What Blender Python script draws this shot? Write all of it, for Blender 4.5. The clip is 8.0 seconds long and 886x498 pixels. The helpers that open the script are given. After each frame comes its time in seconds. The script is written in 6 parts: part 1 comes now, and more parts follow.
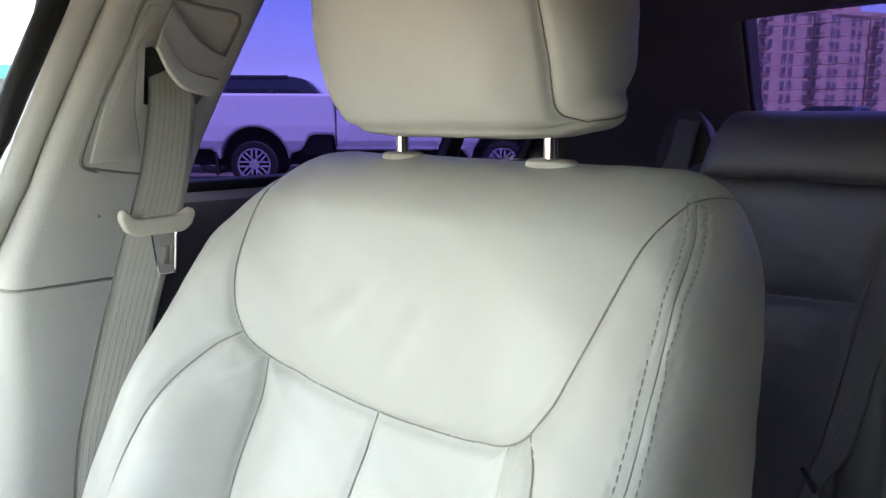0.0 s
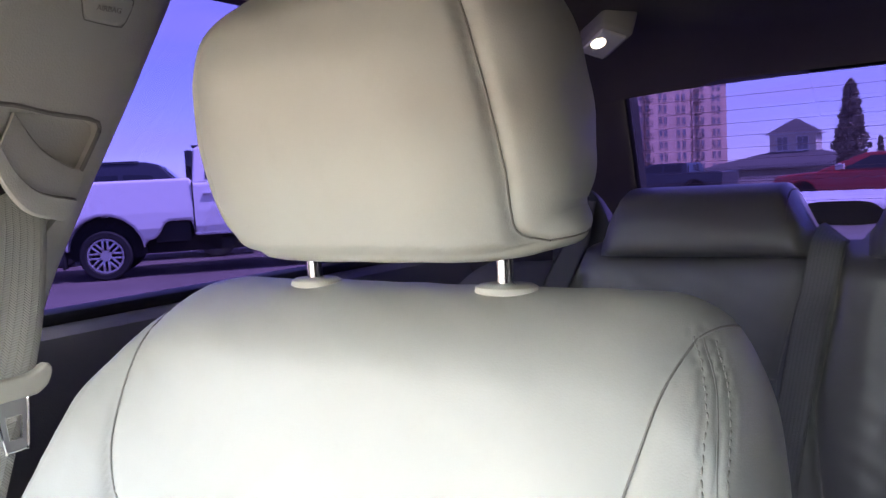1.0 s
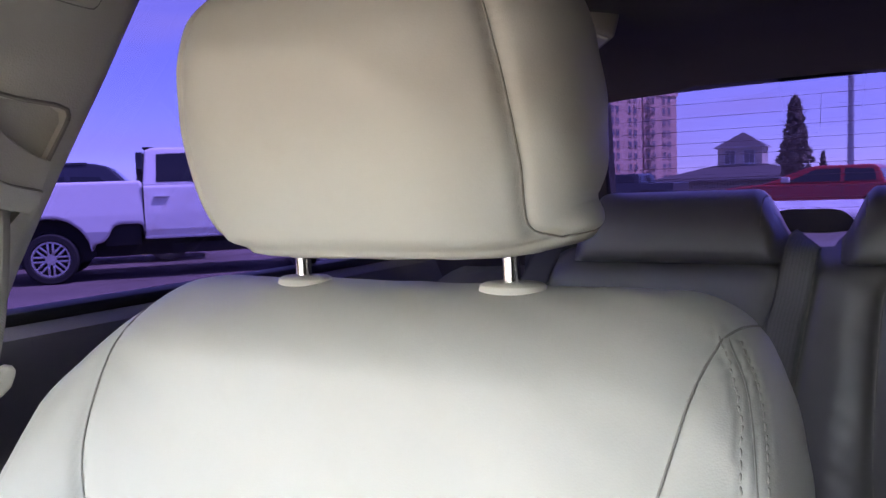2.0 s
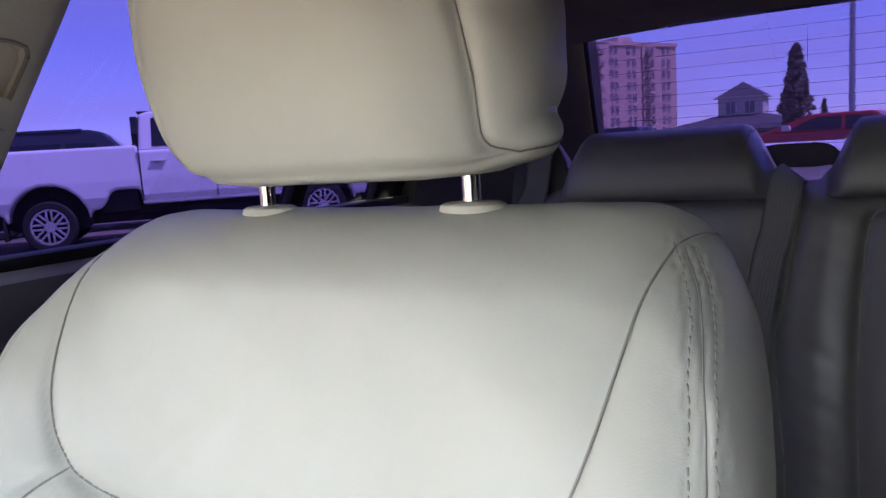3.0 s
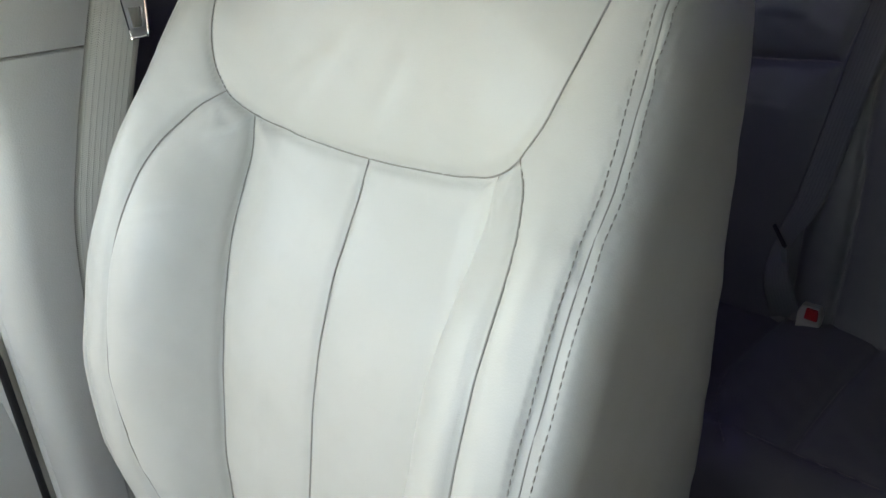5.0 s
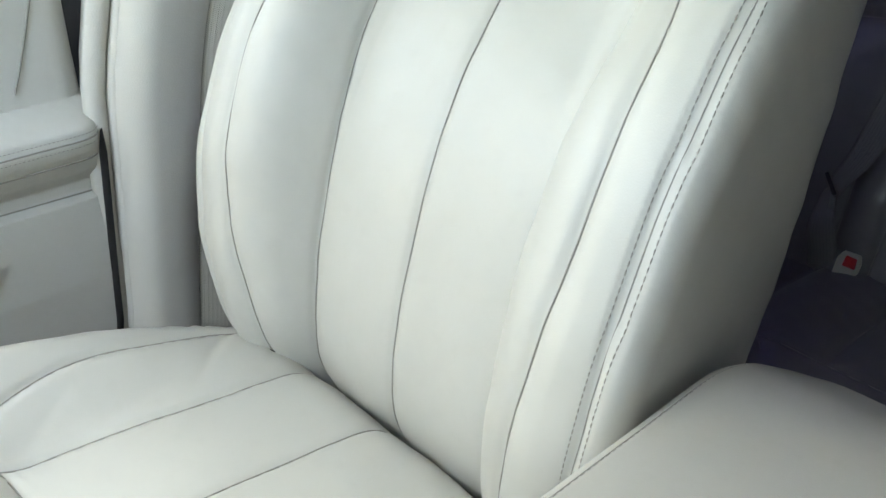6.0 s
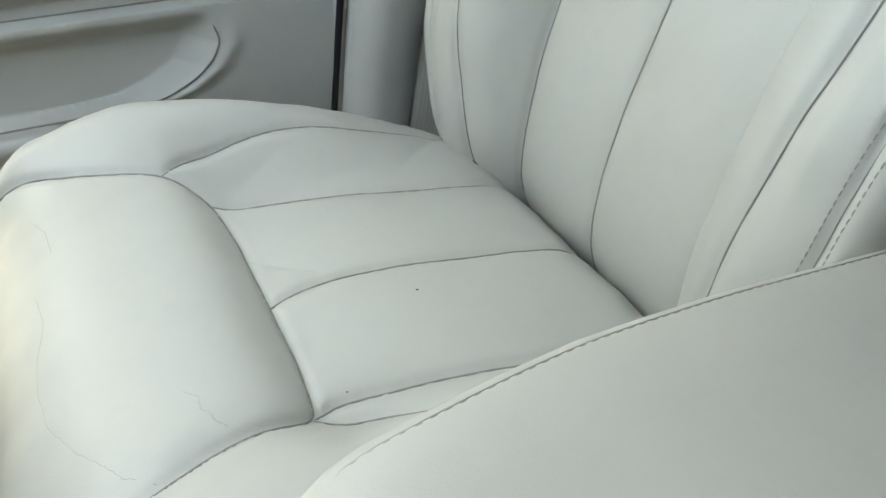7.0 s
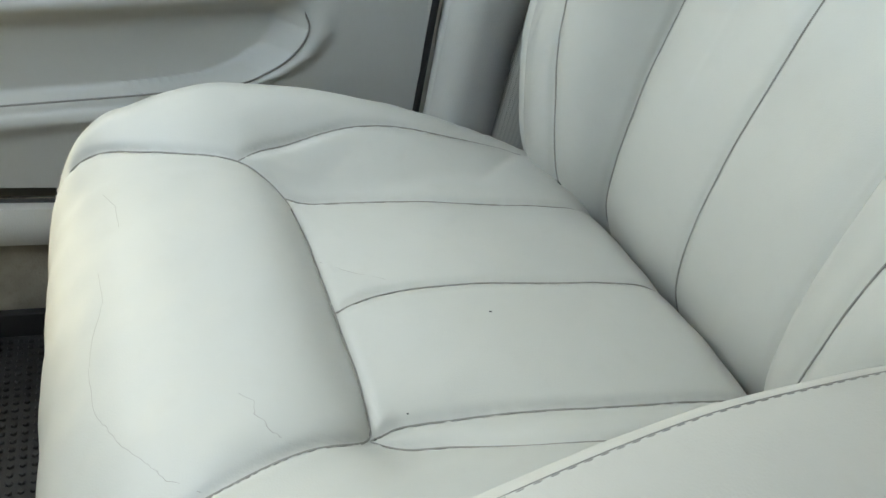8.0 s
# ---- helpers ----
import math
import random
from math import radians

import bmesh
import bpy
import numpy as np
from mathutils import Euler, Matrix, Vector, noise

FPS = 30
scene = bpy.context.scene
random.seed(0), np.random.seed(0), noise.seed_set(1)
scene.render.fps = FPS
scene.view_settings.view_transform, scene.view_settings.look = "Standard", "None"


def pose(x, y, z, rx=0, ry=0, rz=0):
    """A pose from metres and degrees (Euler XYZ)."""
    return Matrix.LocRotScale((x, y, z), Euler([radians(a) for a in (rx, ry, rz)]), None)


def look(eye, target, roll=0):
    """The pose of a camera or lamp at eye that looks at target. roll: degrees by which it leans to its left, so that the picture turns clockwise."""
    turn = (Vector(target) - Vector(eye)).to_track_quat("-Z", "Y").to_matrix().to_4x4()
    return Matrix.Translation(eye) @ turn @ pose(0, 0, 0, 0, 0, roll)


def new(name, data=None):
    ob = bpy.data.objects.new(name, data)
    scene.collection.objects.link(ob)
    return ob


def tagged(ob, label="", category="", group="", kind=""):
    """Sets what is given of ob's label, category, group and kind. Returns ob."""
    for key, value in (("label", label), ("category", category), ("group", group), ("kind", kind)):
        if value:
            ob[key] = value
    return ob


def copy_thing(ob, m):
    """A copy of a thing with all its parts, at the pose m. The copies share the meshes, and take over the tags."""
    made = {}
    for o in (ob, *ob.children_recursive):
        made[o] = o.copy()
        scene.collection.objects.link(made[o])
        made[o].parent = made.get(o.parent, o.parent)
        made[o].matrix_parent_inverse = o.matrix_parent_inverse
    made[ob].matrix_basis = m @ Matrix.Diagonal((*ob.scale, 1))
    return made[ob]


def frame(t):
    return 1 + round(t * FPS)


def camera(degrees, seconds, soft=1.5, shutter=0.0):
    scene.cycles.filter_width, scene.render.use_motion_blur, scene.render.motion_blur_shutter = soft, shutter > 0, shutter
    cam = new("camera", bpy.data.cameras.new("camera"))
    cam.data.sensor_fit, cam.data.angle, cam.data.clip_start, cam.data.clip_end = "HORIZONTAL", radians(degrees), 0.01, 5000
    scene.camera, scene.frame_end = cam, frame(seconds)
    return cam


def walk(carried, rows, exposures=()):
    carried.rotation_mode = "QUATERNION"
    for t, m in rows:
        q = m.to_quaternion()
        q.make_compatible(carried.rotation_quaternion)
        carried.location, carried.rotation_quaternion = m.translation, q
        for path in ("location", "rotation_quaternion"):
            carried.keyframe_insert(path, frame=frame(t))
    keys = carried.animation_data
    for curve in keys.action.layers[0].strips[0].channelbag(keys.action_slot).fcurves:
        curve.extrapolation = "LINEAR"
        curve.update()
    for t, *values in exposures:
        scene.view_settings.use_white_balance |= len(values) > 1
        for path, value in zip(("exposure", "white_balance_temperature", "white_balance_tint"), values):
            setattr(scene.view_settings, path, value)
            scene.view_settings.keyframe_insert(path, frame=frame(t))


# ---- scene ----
cam = camera(59.7, 8.0)
PATH = [
    (0, (0.4356, -0.2954, 1.186), (-0.9277, 1.127, 0.841), 0.13),
    (0.5, (0.407, -0.254, 1.215), (-0.833, 1.299, 0.981), -2.6),
    (1, (0.326, -0.242, 1.219), (-0.782, 1.414, 1.048), -3.0),
    (2.5, (0.285, -0.233, 1.202), (-0.712, 1.493, 1.04), -2.1),
    (3, (0.306, -0.224, 1.186), (-0.703, 1.483, 0.924), -3.6),
    (3.5, (0.3376, -0.2458, 1.157), (-0.7232, 1.4, 0.7492), -3.3),
    (4, (0.3802, -0.2526, 1.145), (-0.7739, 1.267, 0.5447), -3.04),
    (4.5, (0.4126, -0.26, 1.146), (-0.8048, 1.135, 0.3895), -3.5),
    (4.7, (0.4271, -0.2642, 1.152), (-0.8136, 1.0661, 0.3357), -3.64),
    (5.8, (0.4544, -0.4742, 1.043), (-0.6917, 0.9565, 0.2436), 4.86),
    (6, (0.4519, -0.4564, 1.0082), (-0.7724, 0.8841, 0.1692), 6.67),
    (6.5, (0.4729, -0.4411, 0.9295), (-0.9251, 0.6306, -0.0176), 7.68),
    (7, (0.4576, -0.4658, 0.9024), (-0.9457, 0.4439, -0.1945), 9.95),
    (7.5, (0.4399, -0.4772, 0.8969), (-0.9458, 0.3885, -0.2657), 11.31),
    (8, (0.4182, -0.469, 0.8829), (-1.05, 0.3271, -0.2169), 14.25),
]
walk(cam, [(t, look(eye, target, roll)) for t, eye, target, roll in PATH], [(0.0, 4.0, 7700, 5), (0.5, 4.36, 7350, 10), (1.0, 4.45, 7450, 12), (2.5, 4.10, 7450, 14), (3.5, 3.82, 7600, 9), (4.5, 3.59, 7750, 6), (6.0, 3.94, 7750, 2), (6.5, 3.73, 7650, 1), (7.0, 3.48, 7550, 0), (8.0, 3.46, 7500, -1)])


# ---- light ----
world = bpy.data.worlds.new("sky")
scene.world = world
world.use_nodes = True
wn = world.node_tree
sky = wn.nodes.new("ShaderNodeTexSky")
sky.sky_type = "NISHITA"
sky.sun_disc = False
SUN_FROM = Vector((0.62, 0.18, 1.15)).normalized()
sky.sun_elevation = math.asin(SUN_FROM.z)
sky.sun_rotation = math.atan2(SUN_FROM.x, SUN_FROM.y)
sky.air_density, sky.dust_density, sky.ozone_density = 0.75, 0.15, 2.2
wn.nodes["Background"].inputs["Strength"].default_value = 0.15
# thin streaks of high cloud
haze = wn.nodes.new("ShaderNodeTexNoise")
haze.inputs["Scale"].default_value, haze.inputs["Detail"].default_value = 2.2, 6
haze_at = wn.nodes.new("ShaderNodeTexCoord")
haze_map = wn.nodes.new("ShaderNodeMapping")
haze_map.inputs["Scale"].default_value = (1, 1, 6)
haze_map.inputs["Rotation"].default_value = (0.12, 0.08, 0)
wn.links.new(haze_at.outputs["Generated"], haze_map.inputs["Vector"])
wn.links.new(haze_map.outputs[0], haze.inputs["Vector"])
haze_amount = wn.nodes.new("ShaderNodeMapRange")
haze_amount.inputs["From Min"].default_value, haze_amount.inputs["From Max"].default_value = 0.42, 0.68
haze_amount.inputs["To Min"].default_value, haze_amount.inputs["To Max"].default_value = 0.2, 0.8
wn.links.new(haze.outputs["Fac"], haze_amount.inputs["Value"])
cloud = wn.nodes.new("ShaderNodeMix")
cloud.data_type = "RGBA"
cloud.inputs["B"].default_value = (4.2, 4.3, 4.6, 1)
wn.links.new(haze_amount.outputs[0], cloud.inputs["Factor"])
wn.links.new(sky.outputs[0], cloud.inputs["A"])
wn.links.new(cloud.outputs["Result"], wn.nodes["Background"].inputs["Color"])
sun_data = bpy.data.lights.new("sun", "SUN")
sun_data.energy, sun_data.angle, sun_data.color = 4.5, radians(0.6), (1.0, 0.95, 0.88)
sun = new("sun", sun_data)
sun.matrix_world = look((0, 0, 20), Vector((0, 0, 20)) - SUN_FROM)


# ---- materials ----
def base(name, color, rough=0.5, metal=0.0, spec=0.5):
    m = bpy.data.materials.new(name)
    m.use_nodes = True
    b = m.node_tree.nodes["Principled BSDF"]
    b.inputs["Base Color"].default_value = (*color, 1)
    b.inputs["Roughness"].default_value = rough
    b.inputs["Metallic"].default_value = metal
    b.inputs["Specular IOR Level"].default_value = spec
    return m, m.node_tree, b


def surface(name, color, rough=0.5, metal=0.0, spec=0.5, grain=0.0, grain_size=0.002, kind="noise", mottle=0.06, mottle_size=0.15,
            wear=0.0, rough_var=0.08, stretch=(1, 1, 1)):
    """A material with a large soft variation of tone and gloss and a fine relief."""
    m, nt, b = base(name, color, rough, metal, spec)
    co = nt.nodes.new("ShaderNodeTexCoord")
    mp = nt.nodes.new("ShaderNodeMapping")
    mp.inputs["Scale"].default_value = stretch
    nt.links.new(co.outputs["Object"], mp.inputs["Vector"])
    big = nt.nodes.new("ShaderNodeTexNoise")
    big.inputs["Scale"].default_value = 1 / mottle_size
    big.inputs["Detail"].default_value = 5
    nt.links.new(mp.outputs[0], big.inputs["Vector"])
    ramp = nt.nodes.new("ShaderNodeMapRange")
    ramp.inputs["From Min"].default_value, ramp.inputs["From Max"].default_value = 0.3, 0.7
    ramp.inputs["To Min"].default_value, ramp.inputs["To Max"].default_value = 1 - mottle, 1 + mottle
    nt.links.new(big.outputs["Fac"], ramp.inputs["Value"])
    mul = nt.nodes.new("ShaderNodeMix")
    mul.data_type, mul.blend_type = "RGBA", "MULTIPLY"
    mul.inputs["Factor"].default_value = 1
    mul.inputs["A"].default_value = (*color, 1)
    nt.links.new(ramp.outputs[0], mul.inputs["B"])
    last = mul.outputs["Result"]
    if wear:
        fine = nt.nodes.new("ShaderNodeTexNoise")
        fine.inputs["Scale"].default_value = 6 / mottle_size
        fine.inputs["Detail"].default_value = 8
        nt.links.new(mp.outputs[0], fine.inputs["Vector"])
        r2 = nt.nodes.new("ShaderNodeMapRange")
        r2.inputs["From Min"].default_value, r2.inputs["From Max"].default_value = 0.55, 0.8
        r2.inputs["To Min"].default_value, r2.inputs["To Max"].default_value = 0, wear
        nt.links.new(fine.outputs["Fac"], r2.inputs["Value"])
        dirt = nt.nodes.new("ShaderNodeMix")
        dirt.data_type, dirt.blend_type = "RGBA", "MULTIPLY"
        dirt.inputs["B"].default_value = (0.45, 0.4, 0.34, 1)
        nt.links.new(r2.outputs[0], dirt.inputs["Factor"])
        nt.links.new(last, dirt.inputs["A"])
        last = dirt.outputs["Result"]
    nt.links.new(last, b.inputs["Base Color"])
    rr = nt.nodes.new("ShaderNodeMapRange")
    rr.inputs["To Min"].default_value, rr.inputs["To Max"].default_value = max(0.02, rough - rough_var), min(1, rough + rough_var)
    nt.links.new(big.outputs["Fac"], rr.inputs["Value"])
    nt.links.new(rr.outputs[0], b.inputs["Roughness"])
    if grain:
        if kind == "cells":
            tex = nt.nodes.new("ShaderNodeTexVoronoi")
            tex.inputs["Scale"].default_value = 1 / grain_size
            out = tex.outputs["Distance"]
        else:
            tex = nt.nodes.new("ShaderNodeTexNoise")
            tex.inputs["Scale"].default_value = 1 / grain_size
            tex.inputs["Detail"].default_value = 4
            out = tex.outputs["Fac"]
        nt.links.new(mp.outputs[0], tex.inputs["Vector"])
        bump = nt.nodes.new("ShaderNodeBump")
        bump.inputs["Strength"].default_value = grain
        bump.inputs["Distance"].default_value = grain_size * 0.5
        nt.links.new(out, bump.inputs["Height"])
        nt.links.new(bump.outputs[0], b.inputs["Normal"])
    return m


def glass(name, tint, gloss=1.0):
    """A thin pane: what lies behind shows through in its tint, with a clear reflection at low angles."""
    m = bpy.data.materials.new(name)
    m.use_nodes = True
    nt = m.node_tree
    nt.nodes.remove(nt.nodes["Principled BSDF"])
    clear = nt.nodes.new("ShaderNodeBsdfTransparent")
    clear.inputs["Color"].default_value = (*tint, 1)
    shine = nt.nodes.new("ShaderNodeBsdfGlossy")
    shine.inputs["Roughness"].default_value = 0.02
    fres = nt.nodes.new("ShaderNodeFresnel")
    fres.inputs["IOR"].default_value = 1.4
    cut = nt.nodes.new("ShaderNodeMath")
    cut.operation = "MULTIPLY"
    cut.inputs[1].default_value = gloss
    nt.links.new(fres.outputs[0], cut.inputs[0])
    mix = nt.nodes.new("ShaderNodeMixShader")
    nt.links.new(cut.outputs[0], mix.inputs[0])
    nt.links.new(clear.outputs[0], mix.inputs[1])
    nt.links.new(shine.outputs[0], mix.inputs[2])
    nt.links.new(mix.outputs[0], nt.nodes["Material Output"].inputs["Surface"])
    return m


def weave(name, color, scale):
    """Belt webbing: fine ribs across and along the band, from the strip's own coordinates."""
    m, nt, b = base(name, color, 0.7, 0, 0.3)
    uv = nt.nodes.new("ShaderNodeTexCoord")
    mp = nt.nodes.new("ShaderNodeMapping")
    mp.inputs["Scale"].default_value = scale
    nt.links.new(uv.outputs["UV"], mp.inputs["Vector"])
    xyz = nt.nodes.new("ShaderNodeSeparateXYZ")
    nt.links.new(mp.outputs[0], xyz.inputs[0])

    def calc(op, a, c=None):
        n = nt.nodes.new("ShaderNodeMath")
        n.operation = op
        for k, v in enumerate((a, c)):
            if isinstance(v, (int, float)):
                n.inputs[k].default_value = v
            elif v is not None:
                nt.links.new(v, n.inputs[k])
        return n.outputs[0]

    # herringbone: slanted threads that change direction from rib to rib
    zig = calc("PINGPONG", xyz.outputs["X"], 1.0)
    thread = calc("SINE", calc("MULTIPLY", calc("ADD", calc("MULTIPLY", zig, 1.6), xyz.outputs["Y"]), 2 * math.pi))
    rib = calc("POWER", calc("ABSOLUTE", calc("SINE", calc("MULTIPLY", xyz.outputs["X"], math.pi))), 0.4)
    hgt = calc("ADD", calc("MULTIPLY", calc("ADD", thread, 1.0), 0.5), rib)
    bump = nt.nodes.new("ShaderNodeBump")
    bump.inputs["Strength"].default_value = 0.6
    bump.inputs["Distance"].default_value = 0.0008
    nt.links.new(hgt, bump.inputs["Height"])
    nt.links.new(bump.outputs[0], b.inputs["Normal"])
    rng = nt.nodes.new("ShaderNodeMapRange")
    rng.inputs["From Max"].default_value = 2
    rng.inputs["To Min"].default_value, rng.inputs["To Max"].default_value = 0.72, 1.06
    nt.links.new(hgt, rng.inputs["Value"])
    mul = nt.nodes.new("ShaderNodeMix")
    mul.data_type, mul.blend_type = "RGBA", "MULTIPLY"
    mul.inputs["Factor"].default_value = 1
    mul.inputs["A"].default_value = (*color, 1)
    nt.links.new(rng.outputs[0], mul.inputs["B"])
    nt.links.new(mul.outputs["Result"], b.inputs["Base Color"])
    return m


LEATHER = (0.50, 0.49, 0.445)
M = {
    "leather": surface("leather", LEATHER, 0.42, 0, 0.45, 0.10, 0.0011, "cells", 0.025, 0.11, 0.05),
    "arm_leather": surface("armrest_leather", (0.50, 0.475, 0.415), 0.45, 0, 0.4, 0.12, 0.0012, "cells", 0.03, 0.09, 0.06),
    # beige leather again, with the shade of the rear put into its colour
    "rear_leather": surface("shaded_beige_leather", (0.18, 0.17, 0.158), 0.36, 0, 0.6, 0.10, 0.0011, "cells", 0.03, 0.11, 0.05),
    # trim darkened in its base colour to stand for rear cabin shade
    "trim_shaded": surface("shaded_trim", (0.12, 0.113, 0.107), 0.6, 0, 0.35, 0.25, 0.0016, "cells", 0.04, 0.2, 0.06),
    "seam": surface("seam_gap", (0.27, 0.255, 0.23), 0.8, 0, 0.2, 0.2, 0.001),
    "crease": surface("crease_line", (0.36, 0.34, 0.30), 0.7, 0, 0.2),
    "thread": surface("thread", (0.33, 0.315, 0.28), 0.75, 0, 0.2, 0.3, 0.0008),
    "thread_light": surface("light_thread", (0.5, 0.47, 0.4), 0.75, 0, 0.2, 0.3, 0.0008),
    "trim": surface("trim_plastic", (0.56, 0.54, 0.485), 0.55, 0, 0.4, 0.25, 0.0016, "cells", 0.03, 0.2, 0.06),
    "trim_grey": surface("grey_trim", (0.40, 0.385, 0.345), 0.55, 0, 0.4, 0.25, 0.0016, "cells", 0.03, 0.2, 0.06),
    "trim_dark": surface("dark_trim", (0.045, 0.043, 0.045), 0.6, 0, 0.35, 0.2, 0.0016, "cells", 0.1, 0.2),
    # cloth colour darkened for shade, so that roof and shelf bounce little light
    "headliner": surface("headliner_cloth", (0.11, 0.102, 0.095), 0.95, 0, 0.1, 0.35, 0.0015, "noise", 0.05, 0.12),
    "carpet": surface("carpet", (0.34, 0.305, 0.24), 0.95, 0, 0.1, 0.8, 0.003, "noise", 0.25, 0.06, 0.3),
    "rubber": surface("black_rubber", (0.016, 0.016, 0.017), 0.55, 0, 0.35, 0.2, 0.003, "noise", 0.15, 0.1),
    "mat": surface("rubber_mat", (0.02, 0.02, 0.021), 0.5, 0, 0.4, 0.3, 0.003, "noise", 0.3, 0.05),
    "chrome": surface("chrome", (0.82, 0.82, 0.83), 0.08, 1, 0.5, 0, mottle=0.02, rough_var=0.03),
    "steel": surface("brushed_steel", (0.33, 0.33, 0.345), 0.3, 1, 0.5, 0, mottle=0.04),
    "belt": weave("webbing", (0.47, 0.45, 0.395), (9, 1.6, 1)),
    # same webbing, darkened to carry the shade of the rear seats
    "rear_belt": weave("shaded_webbing", (0.27, 0.26, 0.245), (9, 1.6, 1)),
    "belt_plastic": surface("belt_plastic", (0.52, 0.49, 0.42), 0.45, 0, 0.45, 0.1, 0.002, mottle=0.03),
    "red": surface("red_button", (0.55, 0.02, 0.02), 0.4),
    "tint": glass("tinted_film", (0.0220, 0.0180, 0.077), 0.12),
    "clear": glass("clear_glass", (0.86, 0.88, 0.87), 0.8),
    "wire": surface("heater_wire", (0.05, 0.03, 0.03), 0.6),
    "black": surface("black_recess", (0.012, 0.012, 0.012), 0.8),
    "lens": surface("lamp_lens", (0.85, 0.84, 0.8), 0.3),
}
glow, _, gb = base("lit_bulb", (1, 0.95, 0.88), 0.4)
gb.inputs["Emission Color"].default_value = (1, 0.93, 0.82, 1)
gb.inputs["Emission Strength"].default_value = 0.25
M["bulb"] = glow


# ---- building blocks ----
def thing(name, label, category, kind="", group="", at=(0, 0, 0)):
    ob = new(name)
    ob.empty_display_size = 0.05
    ob.location = at
    return tagged(ob, label, category, group, kind)


def place(me, name, material, parent=None, label="", smooth=True):
    me.materials.append(material)
    if smooth:
        me.polygons.foreach_set("use_smooth", [True] * len(me.polygons))
    ob = new(name, me)
    if parent is not None:
        ob.parent = parent
        ob.matrix_parent_inverse = Matrix.Translation(-Vector(parent.location)) if parent.type == "EMPTY" else Matrix()
    if label:
        tagged(ob, label)
    return ob


def part(name, bm, material, parent=None, label="", smooth=True):
    """Links a bmesh as one mesh object under a thing or under a part."""
    me = bpy.data.meshes.new(name)
    bmesh.ops.recalc_face_normals(bm, faces=bm.faces)
    bm.to_mesh(me)
    bm.free()
    ob = place(me, name, material, parent, label, smooth)
    if smooth:
        me.set_sharp_from_angle(angle=radians(38))
    return ob


def verts_part(name, verts, faces, material, parent=None, label="", smooth=True):
    me = bpy.data.meshes.new(name)
    me.from_pydata([tuple(v) for v in verts], [], faces)
    me.validate()
    ob = place(me, name, material, parent, label, smooth)
    if smooth:
        me.set_sharp_from_angle(angle=radians(42))
    return ob


def box(bm, lo, hi, bevel=0.0, segments=2):
    """Adds a box between two corners, its edges rounded."""
    c = [(a + b) / 2 for a, b in zip(lo, hi)]
    size = [abs(b - a) for a, b in zip(lo, hi)]
    made = bmesh.ops.create_cube(bm, size=1, matrix=Matrix.Translation(c) @ Matrix.Diagonal((*size, 1)))
    if bevel:
        edges = list({e for v in made["verts"] for e in v.link_edges})
        bmesh.ops.bevel(bm, geom=edges, offset=bevel, segments=segments, profile=0.5, affect="EDGES")
    return bm


def prism(points, along, depth, bevel=0.0, segments=2):
    """A flat outline, pushed along a vector; points are 3D."""
    bm = bmesh.new()
    d = Vector(along).normalized() * depth
    a = [bm.verts.new(p) for p in points]
    b = [bm.verts.new(Vector(p) + d) for p in points]
    n = len(points)
    bm.faces.new(a)
    bm.faces.new(b[::-1])
    for i in range(n):
        bm.faces.new((a[i], b[i], b[(i + 1) % n], a[(i + 1) % n]))
    bmesh.ops.recalc_face_normals(bm, faces=bm.faces)
    if bevel:
        bmesh.ops.bevel(bm, geom=list(bm.edges), offset=bevel, segments=segments, profile=0.5, affect="EDGES")
    return bm


def rod(bm, a, b, r, n=12, r2=None):
    a, b = Vector(a), Vector(b)
    d = b - a
    m = Matrix.Translation((a + b) / 2) @ d.to_track_quat("Z", "Y").to_matrix().to_4x4()
    bmesh.ops.create_cone(bm, cap_ends=True, segments=n, radius1=r, radius2=r if r2 is None else r2, depth=d.length, matrix=m)
    return bm


def smooth_line(points, step):
    """A rounded line through the points, with a point every step metres."""
    p = np.array(points, float)
    q = np.vstack([2 * p[0] - p[1], p, 2 * p[-1] - p[-2]])
    out = []
    for i in range(1, len(q) - 2):
        n = max(2, int(np.linalg.norm(q[i + 1] - q[i]) / step * 1.2))
        t = np.linspace(0, 1, n, endpoint=False)[:, None]
        out.append(0.5 * (2 * q[i] + (q[i + 1] - q[i - 1]) * t + (2 * q[i - 1] - 5 * q[i] + 4 * q[i + 1] - q[i + 2]) * t ** 2
                          + (3 * q[i] - q[i - 1] - 3 * q[i + 1] + q[i + 2]) * t ** 3))
    return np.vstack(out + [p[-1:]])


def tube(points, r, n=6):
    """Vertices and faces of a thin tube along a line."""
    p = np.array(points, float)
    tan = np.gradient(p, axis=0)
    tan /= np.linalg.norm(tan, axis=1)[:, None] + 1e-12
    ref = np.array([0.31, 0.17, 0.93])
    a = np.cross(tan, ref)
    a /= np.linalg.norm(a, axis=1)[:, None] + 1e-9
    b = np.cross(tan, a)
    ang = np.linspace(0, 2 * math.pi, n, endpoint=False)
    rr = np.full(len(p), r)
    rr[0] = rr[-1] = r * 0.3
    v = p[:, None] + rr[:, None, None] * (np.cos(ang)[None, :, None] * a[:, None] + np.sin(ang)[None, :, None] * b[:, None])
    f = []
    for i in range(len(p) - 1):
        for j in range(n):
            k = (j + 1) % n
            f.append((i * n + j, i * n + k, (i + 1) * n + k, (i + 1) * n + j))
    return v.reshape(-1, 3), f


def tube_part(name, points, r, material, parent, label="", n=6):
    v, f = tube(points, r, n)
    return verts_part(name, v, f, material, parent, label)


